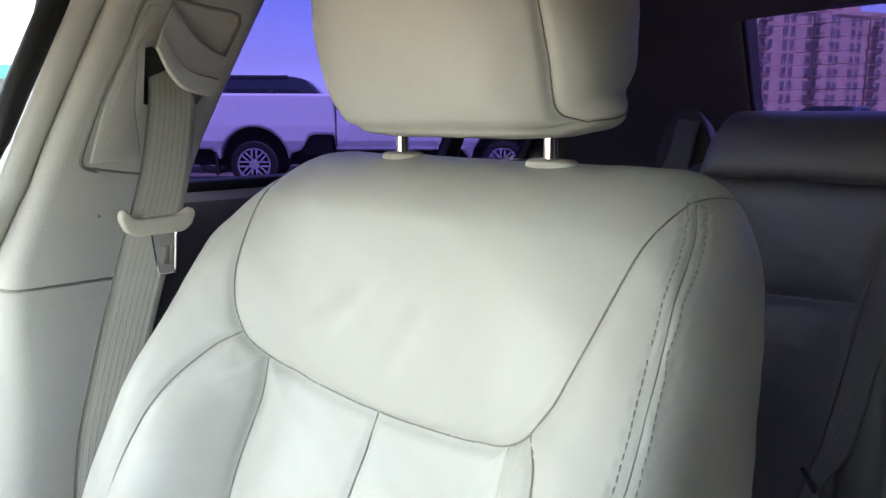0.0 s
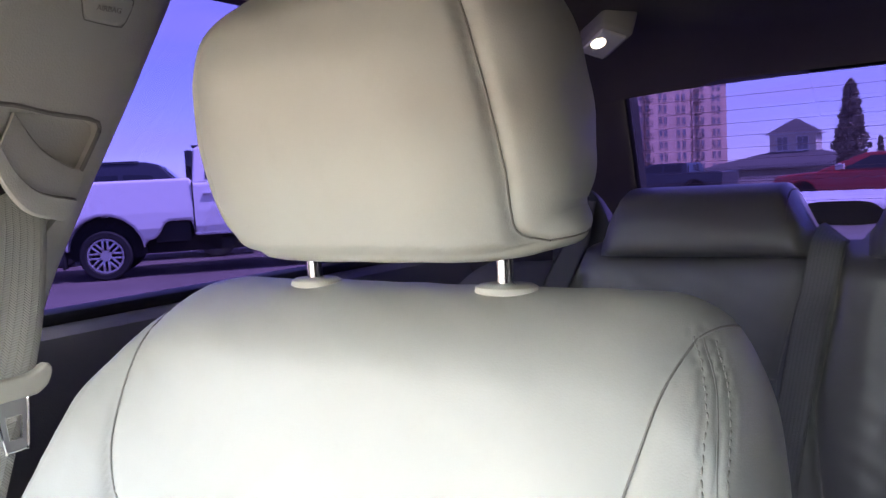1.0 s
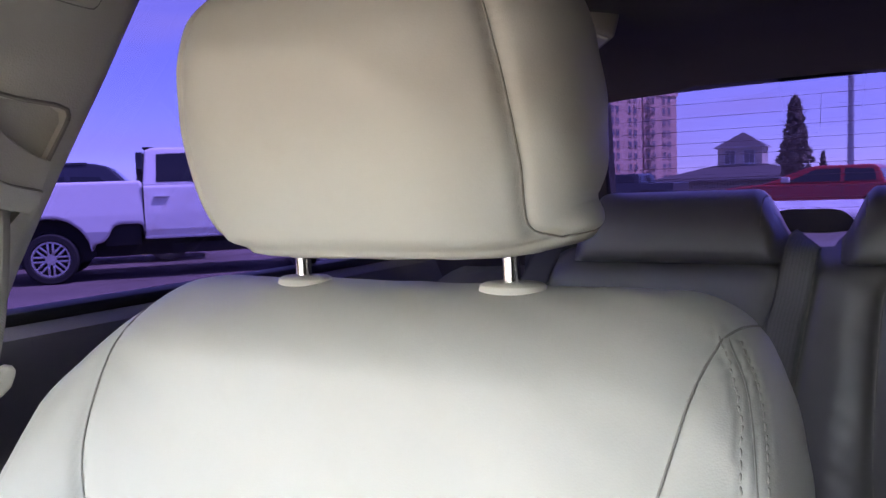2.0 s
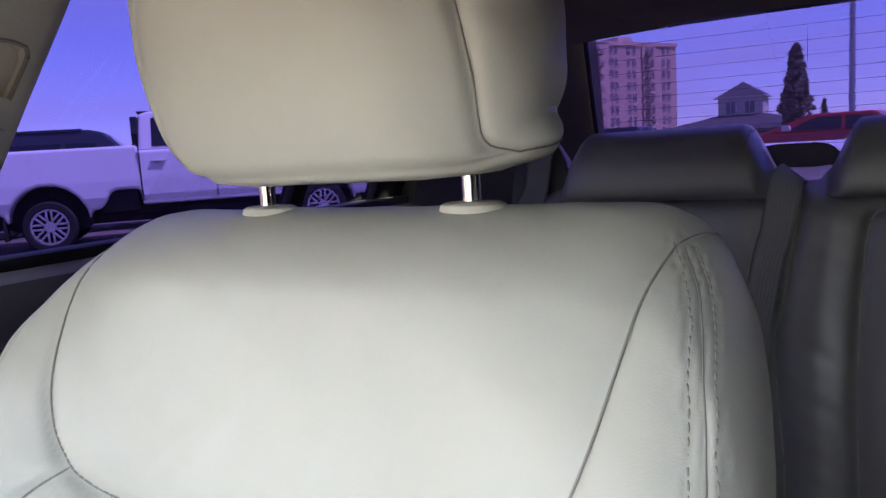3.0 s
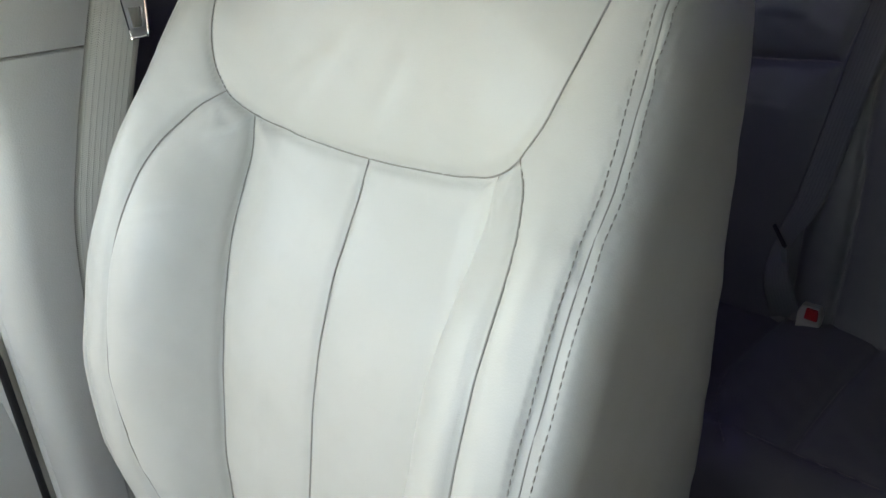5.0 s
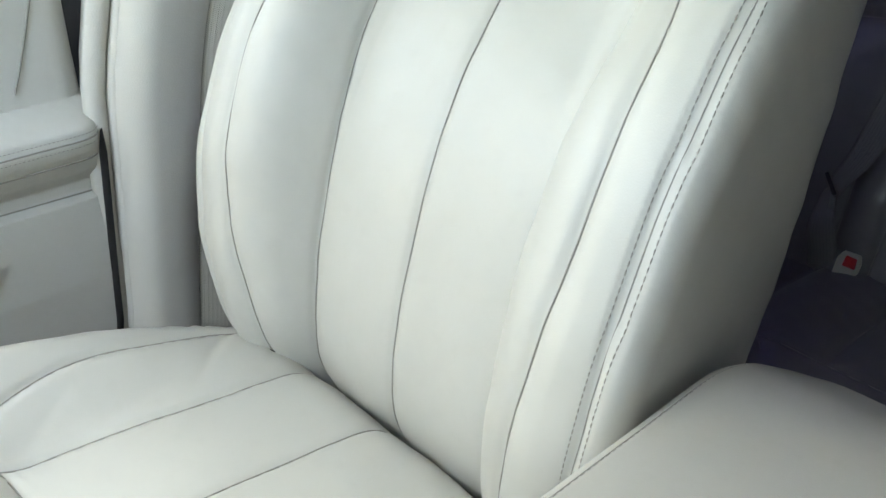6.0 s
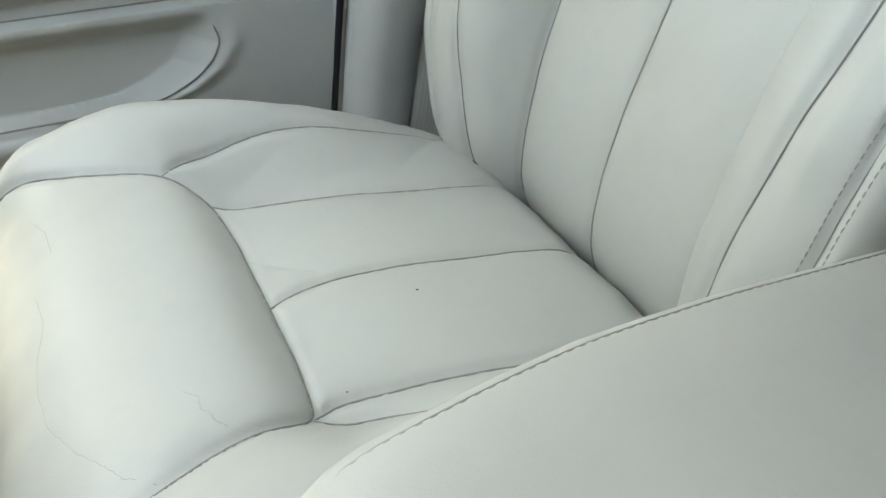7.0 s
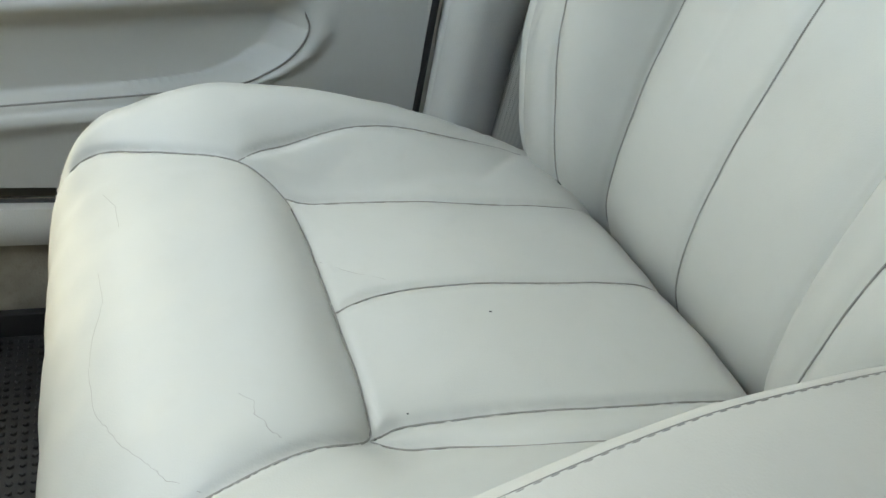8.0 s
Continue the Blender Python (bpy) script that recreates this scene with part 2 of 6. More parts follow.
def soft_curve(rows, soft=0.015):
    """A smooth function through rows of (place, value)."""
    xs, vs = np.array(rows, float).T
    g = np.linspace(xs[0] - 0.2, xs[-1] + 0.2, 1200)
    v = np.interp(g, xs, vs)
    s = soft / (g[1] - g[0])
    k = np.exp(-0.5 * (np.arange(-int(3 * s) - 1, int(3 * s) + 2) / s) ** 2)
    k /= k.sum()
    v = np.convolve(np.pad(v, len(k) // 2, mode="edge"), k, "valid")
    return lambda z: np.interp(z, g, v)


def step01(x, a, b):
    u = np.clip((x - a) / (b - a), 0, 1)
    return u * u * (3 - 2 * u)


def grid_normals(P, wrap):
    if wrap:
        du = np.roll(P, -1, 0) - np.roll(P, 1, 0)
    else:
        du = np.gradient(P, axis=0)
    dv = np.gradient(P, axis=1)
    n = np.cross(du, dv)
    return n / (np.linalg.norm(n, axis=2)[..., None] + 1e-9)


def inside(px, pz, poly):
    """Which points lie inside a flat outline."""
    hit = np.zeros(px.shape, bool)
    a = np.array(poly, float)
    b = np.roll(a, -1, 0)
    for (x1, z1), (x2, z2) in zip(a, b):
        if z1 != z2:
            hit ^= ((z1 > pz) != (z2 > pz)) & (px < (x2 - x1) * (pz - z1) / (z2 - z1) + x1)
    return hit


def seam_distance(P, lines):
    d = np.full(P.shape[:2], 9.0)
    flat = P.reshape(-1, 3)
    for line in lines:
        lo, hi = line.min(0) - 0.06, line.max(0) + 0.06
        near = np.where(((flat > lo) & (flat < hi)).all(1))[0]
        for k in range(0, len(near), 4000):
            idx = near[k:k + 4000]
            best = np.sqrt(((flat[idx][:, None] - line[None]) ** 2).sum(2).min(1))
            dv = d.reshape(-1)
            dv[idx] = np.minimum(dv[idx], best)
    return d


def upholster(P, wrap, sign, lines, depth, sigma, puff, reach, mask=1.0, uneven=0.00035, weights=None, lift=0.0):
    """Pulls the cover in along its seams, each as firmly as its weight says, and fills it between them."""
    N = grid_normals(P, wrap) * sign
    d = np.full(P.shape[:2], 9.0)
    tight, wide = np.zeros(d.shape), np.zeros(d.shape)
    for line, w in zip(lines, weights or [1.0] * len(lines)):
        near = seam_distance(P, [line])
        d = np.minimum(d, near)
        tight = np.maximum(tight, (0.45 + 0.55 * w) * np.exp(-(near / sigma) ** 2))
        wide = np.maximum(wide, w * np.exp(-near / reach))
    off = (lift + depth * (1 - tight) + puff * (1 - wide)) * mask
    x, y, z = P[..., 0], P[..., 1], P[..., 2]
    # the padding is never quite even
    off = off + uneven * (1 - np.exp(-(d / 0.012) ** 2)) * (np.sin(61 * x + 23 * z + 17 * y) + np.sin(37 * y - 71 * x + 1.3) + np.sin(83 * z + 31 * x + 2.1) + 0.7 * np.sin(139 * x - 97 * z + 113 * y) + 0.7 * np.sin(151 * z + 127 * y + 89 * x + 4.0))
    Q = P + N * off[..., None]
    return Q, grid_normals(Q, wrap) * sign


def cover(parent, Q, N, wrap, sign, label_of, material, labels):
    """Splits a cover into its panels; label_of holds a panel's name for each face."""
    nu, nv = Q.shape[:2]
    iu = np.arange(nu if wrap else nu - 1)
    a = (iu[:, None] * nv + np.arange(nv - 1)[None]).reshape(-1)
    b = (((iu + 1) % nu)[:, None] * nv + np.arange(nv - 1)[None]).reshape(-1)
    quads = np.stack([a, b, b + 1, a + 1], 1)
    if sign < 0:
        quads = quads[:, ::-1]
    names = label_of.reshape(-1)
    flat, fn = Q.reshape(-1, 3), N.reshape(-1, 3)
    made = {}
    for name in sorted(set(names.tolist())):
        f = quads[names == name]
        used, inv = np.unique(f, return_inverse=True)
        me = bpy.data.meshes.new(name)
        me.from_pydata(flat[used].tolist(), [], inv.reshape(-1, 4).tolist())
        plain = name.rstrip("0123456789")
        ob = place(me, plain, material, parent, labels.get(name, ""))
        me.normals_split_custom_set_from_vertices(fn[used].tolist())
        made[name] = ob
    return made


def on_cover(points, Q0, N0, lift=0.0):
    """Lays points onto a finished cover, near which they lie."""
    flat, fn = Q0.reshape(-1, 3), N0.reshape(-1, 3)
    out, nor = [], []
    for p in points:
        d2 = ((flat - p) ** 2).sum(1)
        idx = np.argpartition(d2, 6)[:6]
        w = 1 / (d2[idx] + 1e-7)
        n = (fn[idx] * w[:, None]).sum(0)
        n /= np.linalg.norm(n)
        h = (((flat[idx] - p) @ n) * w).sum() / w.sum()
        out.append(p + n * h)
        nor.append(n)
    out, nor = np.array(out), np.array(nor)
    k = np.ones(7) / 7
    fix = np.stack([np.convolve(np.pad((out - points)[:, i], 3, mode="edge"), k, "valid") for i in range(3)], 1)
    return np.asarray(points) + fix + nor * lift, nor


def stitches(lines, length, gap, r):
    """Rows of short raised stitches along lines of (points, normals)."""
    V, Fc = [], []
    count = 0
    for pts, nor in lines:
        seg = np.linalg.norm(np.diff(pts, axis=0), axis=1)
        s = np.concatenate([[0], np.cumsum(seg)])
        t = 0.0
        while t + length < s[-1]:
            ks = np.linspace(t, t + length, 5)
            c = np.stack([np.interp(ks, s, pts[:, i]) for i in range(3)], 1)
            nn = np.stack([np.interp(ks, s, nor[:, i]) for i in range(3)], 1)
            lift = np.array([-0.3, 0.6, 0.9, 0.6, -0.3])[:, None] * r
            v, f = tube(c + nn * lift, r, 5)
            Fc += [tuple(k + count for k in q) for q in f]
            V.append(v)
            count += len(v)
            t += length + gap
    return np.vstack(V), Fc


# ---- front passenger seat ----
Z0, ZT = 0.44, 1.146
back_centre = soft_curve([(0.40, 0.07), (0.47, 0.035), (0.50, 0.012), (0.52, 0.001), (0.55, -0.007), (0.6, -0.012), (0.66, -0.009), (0.76, 0.007), (0.81, 0.020), (0.866, 0.042), (0.935, 0.086),
                          (0.96, 0.0895), (1.0, 0.0945), (1.05, 0.1035), (1.09, 0.113), (1.12, 0.122), (1.2, 0.15)], 0.012)
back_side = soft_curve([(0.40, 0.05), (0.46, 0.0), (0.50, -0.030), (0.53, -0.047), (0.56, -0.057), (0.65, -0.073), (0.75, -0.071), (0.85, -0.045), (0.95, 0.001), (1.0, 0.040), (1.05, 0.073),
                        (1.09, 0.105), (1.127, 0.140), (1.2, 0.2)], 0.015)
back_in = soft_curve([(0.4, 0.112), (0.85, 0.112), (1.0, 0.10), (1.2, 0.10)], 0.02)
back_out = soft_curve([(0.4, 0.205), (0.88, 0.205), (0.98, 0.25), (1.2, 0.25)], 0.02)
back_width = soft_curve([(0.40, 0.225), (0.5, 0.234), (0.56, 0.248), (0.65, 0.260), (0.75, 0.264), (1.04, 0.262), (1.12, 0.256), (1.2, 0.254)], 0.02)
back_rear = soft_curve([(0.40, 0.12), (0.6, 0.196), (0.8, 0.212), (1.0, 0.212), (1.1, 0.232), (1.2, 0.25)], 0.02)
ROLL = 0.94
RIDGE = 0.205


def back_height(x):
    return ZT - 0.10 * (np.clip(np.abs(x) - 0.17, 0, None) / 0.1) ** 3


def back_front(x, z):
    """How far back the cover lies, at a place across and a height."""
    c, b = back_centre(z), back_side(z)
    return c + (b - c) * step01(np.abs(x), back_in(z), back_out(z))


def back_point(x, f, turn):
    """A place on the front cover: f is the share of the full height, turn the roll over the top edge."""
    z = Z0 + (back_height(x) - Z0) * f
    y = back_front(x, np.minimum(z, 1.15))
    return np.stack([x * np.ones_like(z), y + (RIDGE - y) * (1 - np.cos(turn)), z], -1)


def back_line(points, step=0.004, over=()):
    """A line on the front cover through places (across, height), and on over the top edge through (across, quarter turns)."""
    p = smooth_line(points, step)
    lim = back_width(p[:, 1]) - 0.0135
    p[:, 0] = np.clip(p[:, 0], -lim, lim)
    f = (p[:, 1] - Z0) / (back_height(p[:, 0]) - Z0)
    turn = np.arcsin(np.clip((f - ROLL) / (1 - ROLL), 0, 1))
    out = back_point(p[:, 0], np.minimum(f, 1), turn)
    if over:
        x1, t1 = over
        k = np.linspace(0, 1, 16)[1:]
        x, turn2 = p[-1, 0] + (x1 - p[-1, 0]) * k, turn[-1] + (t1 * math.pi / 2 - turn[-1]) * k
        out = np.vstack([out, back_point(x, ROLL + (1 - ROLL) * np.sin(turn2), turn2)])
    return out


def mirrored(points):
    return [(-x, z) for x, z in points]


SEAM_PAD = [(0, 0.954), (0.076, 0.957), (0.117, 0.963), (0.141, 0.973), (0.158, 0.985), (0.168, 0.997), (0.180, 1.016), (0.191, 1.045),
            (0.199, 1.078), (0.206, 1.112), (0.212, 1.129)]
SEAM_BOLSTER = [(0.164, 0.991), (0.185, 0.974), (0.203, 0.938), (0.206, 0.88), (0.2055, 0.80), (0.1997, 0.73), (0.191, 0.66), (0.181, 0.59), (0.175, 0.53),
                (0.168, 0.47)]
SEAM_CENTRE = [(0.139, 0.971), (0.137, 0.92), (0.1316, 0.85), (0.1275, 0.77), (0.126, 0.68), (0.124, 0.6), (0.127, 0.53), (0.1295, 0.47)]
SEAM_MIDDLE = [(0, 0.954), (0.004, 0.8), (0.004, 0.6), (0.002, 0.47)]
SEAM_EDGE = [(0.2145, 1.1295), (0.229, 1.107), (0.241, 1.066), (0.2465, 1.02), (0.252, 0.95), (0.254, 0.86), (0.250, 0.77), (0.246, 0.67), (0.241, 0.58),
             (0.228, 0.50), (0.222, 0.46)]

seat = thing("front_passenger_seat", "light beige leather front passenger seat with stitched bolsters", "car seat", at=(0, -0.1, 0.28))


def back_ring(f, turn):
    """One closed section through the backrest."""
    zn = Z0 + (ZT - Z0) * f
    w = float(back_width(zn)) - 0.031 * (1 - math.cos(turn))
    xc = w - 0.012
    tau = np.linspace(0, 1, 84)
    x = xc * tau
    pts = back_point(x, f, turn)
    end = back_front(np.array(xc), np.array(min(Z0 + (float(back_height(xc)) - Z0) * f, 1.15)))
    rear = float(back_rear(zn))
    a = np.linspace(0, math.pi / 2, 11)[1:]
    sx, sy = [xc + 0.012 * np.sin(a)], [end + 0.028 * (1 - np.cos(a))]
    k = np.linspace(0, 1, 17)[1:]
    sx.append(w - 0.007 * k ** 2)
    sy.append(end + 0.028 + (rear - 0.04 - end - 0.028) * k)
    sx.append(w - 0.007 - 0.05 * (1 - np.cos(a)))
    sy.append(rear - 0.04 + 0.04 * np.sin(a))
    k = np.linspace(0, 1, 10)[1:]
    sx.append((w - 0.057) * (1 - k))
    sy.append(np.full(len(k), rear))
    sx, sy = np.concatenate(sx), np.concatenate(sy)
    sz = Z0 + (back_height(np.minimum(sx, xc + 0.012)) - Z0) * f
    sy = sy + (RIDGE - sy) * (1 - np.cos(turn))
    half = np.vstack([pts, np.stack([sx, sy, sz], 1)])
    left = half[1:-1][::-1] * np.array([-1, 1, 1])
    return np.vstack([half, left])


stations = [(f, 0.0) for f in np.linspace(0, ROLL, 190)] + [(ROLL + (1 - ROLL) * math.sin(t), t) for t in np.linspace(0, math.pi / 2, 22)[1:]]
P = np.stack([back_ring(f, t) for f, t in stations], 1)
lines = [back_line(SEAM_PAD, over=(0.225, 1.0)), back_line(mirrored(SEAM_PAD), over=(-0.225, 1.0)), back_line(SEAM_MIDDLE)]
for s in (SEAM_BOLSTER, SEAM_CENTRE, SEAM_EDGE):
    lines += [back_line(s), back_line(mirrored(s))]
BACK_PULL = [1.0, 1.0, 0.45, 0.7, 0.7, 1.0, 1.0, 1.0, 1.0]
ri = np.arange(P.shape[0])
ri = np.minimum(ri, P.shape[0] - ri)
soft_front = (1 - 0.75 * step01(ri, 84, 100))[:, None] * (1 - 0.8 * step01(np.array([f for f, _ in stations]), 0.66, 1.02))[None, :]
Q, N = upholster(P, True, 1.0, lines, 0.0040, 0.0042, 0.0085, 0.018, soft_front, 0.0003, BACK_PULL, 0.0)
if N[40, 100, 1] > 0:
    Q, N = upholster(P, True, -1.0, lines, 0.0040, 0.0042, 0.0085, 0.018, soft_front, 0.0003, BACK_PULL, 0.0)
    SIGN = -1.0
else:
    SIGN = 1.0
# twin-needle seam down the outer edge: a narrow groove, a ridge on each side and puckers at every stitch
seam_edge = back_line(SEAM_EDGE, 0.002)
edge_d = seam_distance(Q, [seam_edge])
edge_s = np.zeros(edge_d.shape)
close = edge_d < 0.02
run = np.concatenate([[0], np.cumsum(np.linalg.norm(np.diff(seam_edge, axis=0), axis=1))])
pts_near = Q[close]
edge_s[close] = run[np.argmin(((pts_near[:, None] - seam_edge[None]) ** 2).sum(2), axis=1)]
relief = 0.0016 * np.exp(-((edge_d - 0.0034) / 0.0016) ** 2) - 0.0011 * np.exp(-((edge_d - 0.0066) / 0.0011) ** 2)
relief += 0.0007 * np.exp(-((edge_d - 0.0092) / 0.0022) ** 2) * (0.35 + 0.65 * np.sin(edge_s * 2 * math.pi / 0.0060)) * (Q[..., 0] > 0)
Q = Q + N * (relief * (Q[..., 0] > 0))[..., None]
N = grid_normals(Q, True) * SIGN
# small folds where the cover gathers at the corners of the upper pad, and soft hollows where it has been leaned on
px, pz = Q[..., 0], Q[..., 2]
near_front = (Q[..., 1] < 0.13) & (N[..., 1] < -0.3)
fold = np.zeros(px.shape)
for cx, cz, lobes in ((0.141, 0.966, 9), (-0.141, 0.966, 8), (0.166, 0.985, 7), (-0.166, 0.985, 9)):
    r = np.hypot(px - cx, pz - cz)
    fold += 0.0005 * np.exp(-((r - 0.012) / 0.012) ** 2) * np.sin(lobes * np.arctan2(pz - cz, px - cx)) * (pz < cz + 0.004)
for (x0, z0), (x1, z1), deep, wide in (((-0.02, 1.058), (-0.093, 0.985), 0.0022, 0.011), ((0.042, 1.052), (0.006, 0.983), 0.0020, 0.010), ((-0.06, 1.03), (-0.115, 0.99), 0.0012, 0.007), ((-0.202, 0.905), (-0.186, 0.862), 0.0011, 0.004),
                                       ((-0.186, 0.862), (-0.178, 0.83), 0.0009, 0.005), ((-0.16, 0.90), (-0.19, 0.893), 0.0006, 0.003), ((0.225, 1.0), (0.232, 0.93), 0.0007, 0.004),
                                       ((0.224, 0.90), (0.229, 0.84), 0.0006, 0.004), ((-0.20, 0.66), (-0.155, 0.60), 0.0009, 0.006), ((-0.215, 0.70), (-0.235, 0.64), 0.0009, 0.005)):
    k = np.clip(((px - x0) * (x1 - x0) + (pz - z0) * (z1 - z0)) / ((x1 - x0) ** 2 + (z1 - z0) ** 2), 0, 1)
    r = np.hypot(px - x0 - (x1 - x0) * k, pz - z0 - (z1 - z0) * k)
    fold -= deep * np.exp(-(r / wide) ** 2) * np.sin(math.pi * (0.15 + 0.7 * k))
# the inner bolsters swell between their two seams, the outer one fuller
side_x = np.abs(px)
cen_x = np.interp(pz, [p[1] for p in SEAM_CENTRE[::-1]], [p[0] for p in SEAM_CENTRE[::-1]])
bol_x = np.interp(pz, [p[1] for p in SEAM_BOLSTER[::-1]], [p[0] for p in SEAM_BOLSTER[::-1]])
u = np.clip((side_x - cen_x) / np.maximum(bol_x - cen_x, 0.01), 0, 1)
fold += np.where(px < 0, 0.0075, 0.0035) * np.sin(math.pi * u ** 1.15) * step01(pz, 0.49, 0.58) * step01(-pz, -0.955, -0.90)
Q = Q + N * (fold * near_front)[..., None]
N = grid_normals(Q, True) * SIGN
n_ring = P.shape[0]
face_c = (Q[:, :-1] + np.roll(Q, -1, 0)[:, :-1] + Q[:, 1:] + np.roll(Q, -1, 0)[:, 1:]) / 4
fx, fz = face_c[..., 0], face_c[..., 2]
ring_i = np.arange(n_ring)[:, None] * np.ones((1, face_c.shape[1]))
front = (ring_i < 94) | (ring_i > n_ring - 95)
names = np.full(fx.shape, "side_panel1", dtype="<U24")
names[fx < 0] = "side_panel2"
names[(ring_i > 119) & (ring_i < n_ring - 120)] = "back_panel"
edge_x = -0.0005 + np.interp(fz, [p[1] for p in SEAM_EDGE[::-1]], [p[0] for p in SEAM_EDGE[::-1]])
for sgn, tag in ((1, "1"), (-1, "2")):
    sx = fx * sgn
    names[front & (sx > 0) & (sx < edge_x)] = "outer_bolster" + tag
    bol = SEAM_BOLSTER
    cen = SEAM_CENTRE
    names[front & inside(sx, fz, bol + cen[::-1] + [(0.139, 0.971), (0.158, 0.985)])] = "inner_bolster" + tag
    names[front & inside(sx, fz, cen + [(0, 0.44), (0, 0.954), (0.076, 0.957), (0.117, 0.963)])] = "centre_panel" + tag
pad_poly = [(-x, z) for x, z in SEAM_PAD[::-1]] + SEAM_PAD[1:] + [(0.235, 1.14), (0.24, 1.3), (-0.24, 1.3), (-0.235, 1.14)]
names[front & inside(fx, fz, pad_poly)] = "upper_pad"
cover(seat, Q, N, True, SIGN, names, M["leather"], {"upper_pad": "smooth padded shoulder panel, lightly creased"})


def seat_normals(points, P0, N0):
    flat, fn = P0.reshape(-1, 3), N0.reshape(-1, 3)
    out = []
    for p in points:
        near = np.argmin(((flat - p) ** 2).sum(1))
        out.append(fn[near])
    out = np.array(out)
    k = np.ones(5) / 5
    out = np.stack([np.convolve(np.pad(out[:, i], 2, mode="edge"), k, "valid") for i in range(3)], 1)
    return out / np.linalg.norm(out, axis=1)[:, None]


for ln in lines[:7]:
    nn = seat_normals(ln, P, N)
    tube_part("seam", on_cover(ln + nn * 0.0008, Q, N, 0.0004)[0], 0.0007, M["seam"], seat)
for sgn in (1, -1):
    edge = back_line(SEAM_EDGE if sgn > 0 else mirrored(SEAM_EDGE), 0.004)
    nn = seat_normals(edge, P, N)
    tan = np.gradient(edge, axis=0)
    tan /= np.linalg.norm(tan, axis=1)[:, None]
    across = np.cross(tan, nn)
    rows = [on_cover(edge + across * o + nn * 0.004, Q, N, 0.0001) for o in (-0.0062, 0.0062)]
    if sgn > 0:
        tube_part("seam", on_cover(edge + nn * 0.001, Q, N, 0.00005)[0], 0.0005, M["seam"], seat)
        v, f = stitches(rows, 0.0046, 0.0013, 0.00055)
        tagged(verts_part("stitching", v, f, M["thread"], seat, "twin rows of brown stitches"), kind="stuff")

# ---- seat cushion ----
cush_centre = soft_curve([(-0.6, 0.48), (-0.52, 0.508), (-0.47, 0.526), (-0.43, 0.541), (-0.39, 0.546), (-0.36, 0.543), (-0.342, 0.534), (-0.328, 0.524), (-0.315, 0.520), (-0.30, 0.520), (-0.25, 0.526), (-0.2, 0.530), (-0.1, 0.526), (-0.045, 0.519), (-0.02, 0.506), (-0.005, 0.488), (0.015, 0.455), (0.1, 0.43)], 0.009)
cush_side = soft_curve([(-0.6, 0.51), (-0.52, 0.553), (-0.47, 0.561), (-0.40, 0.577), (-0.3, 0.575), (-0.2, 0.560), (-0.1, 0.534), (-0.05, 0.520), (0.0, 0.502), (0.04, 0.475), (0.1, 0.45)], 0.02)
cush_in = soft_curve([(-0.6, 0.16), (-0.42, 0.15), (-0.33, 0.135), (0.1, 0.13)], 0.02)
cush_out = soft_curve([(-0.6, 0.262), (-0.42, 0.25), (-0.33, 0.235), (0.1, 0.225)], 0.02)
YR, YF = 0.06, -0.452


def cush_top(x, y):
    c, b = cush_centre(y), cush_side(y)
    return c + (b - c) * step01(np.abs(x), cush_in(y), cush_out(y))


def cush_row(y, turn, down):
    w = 0.264 - 0.028 * (1 - math.cos(turn)) - 0.014 * float(step01(np.array(y), -0.22, 0.03)) - 0.020 * float(step01(np.array(-y), 0.36, 0.47))
    xc = w - 0.028
    x = xc * np.linspace(0, 1, 84)
    yy = y - 0.055 * math.sin(turn)
    drop = 0.075 * (1 - math.cos(turn))
    floor_z = 0.30
    top = cush_top(x, np.full(84, yy)) - drop
    top = top + (floor_z - top) * down
    end = top[-1]
    a = np.linspace(0, math.pi / 2, 11)[1:]
    sx = [xc + 0.028 * np.sin(a)]
    sz = [end - 0.034 * (1 - np.cos(a)) * (1 - down)]
    k = np.linspace(0, 1, 17)[1:]
    sx.append(np.full(16, w))
    low = sz[0][-1]
    sz.append(low + (floor_z - low) * k)
    x = np.concatenate([x] + sx)
    z = np.concatenate([top] + sz)
    half = np.stack([x, np.full(len(x), yy), z], 1)
    return np.vstack([(half[1:] * np.array([-1, 1, 1]))[::-1], half])


rows = [cush_row(y, 0, 0) for y in np.linspace(YR, YF, 180)] + [cush_row(YF, t, 0) for t in np.linspace(0, math.pi / 2, 22)[1:]]
rows += [cush_row(YF, math.pi / 2, d) for d in np.linspace(0, 1, 30)[1:]]
P = np.stack(rows, 1)


def cush_line(points, step=0.004):
    p = smooth_line(points, step)
    out = []
    for x, y in p:
        if y > YF:
            out.append((x, y, float(cush_top(np.array(x), np.array(y)))))
        else:
            turn = math.asin(min(1, (YF - y) / 0.055))
            out.append((x, y, float(cush_top(np.array(x), np.array(y))) - 0.075 * (1 - math.cos(turn))))
    return np.array(out)


C_FRONT_FAR = [(0, -0.322), (-0.07, -0.322), (-0.122, -0.326), (-0.138, -0.330), (-0.151, -0.342), (-0.164, -0.366), (-0.174, -0.41), (-0.187, -0.450), (-0.203, -0.485), (-0.211, -0.5065)]
C_FRONT = [(0, -0.322), (0.07, -0.322), (0.115, -0.326), (0.131, -0.331), (0.140, -0.346), (0.149, -0.379), (0.160, -0.41), (0.175, -0.45), (0.192, -0.485), (0.2, -0.5065)]
C_BOLSTER = [(0.134, -0.331), (0.140, -0.309), (0.146, -0.282), (0.158, -0.25), (0.165, -0.223), (0.171, -0.18), (0.176, -0.1), (0.178, -0.02), (0.175, 0.04)]
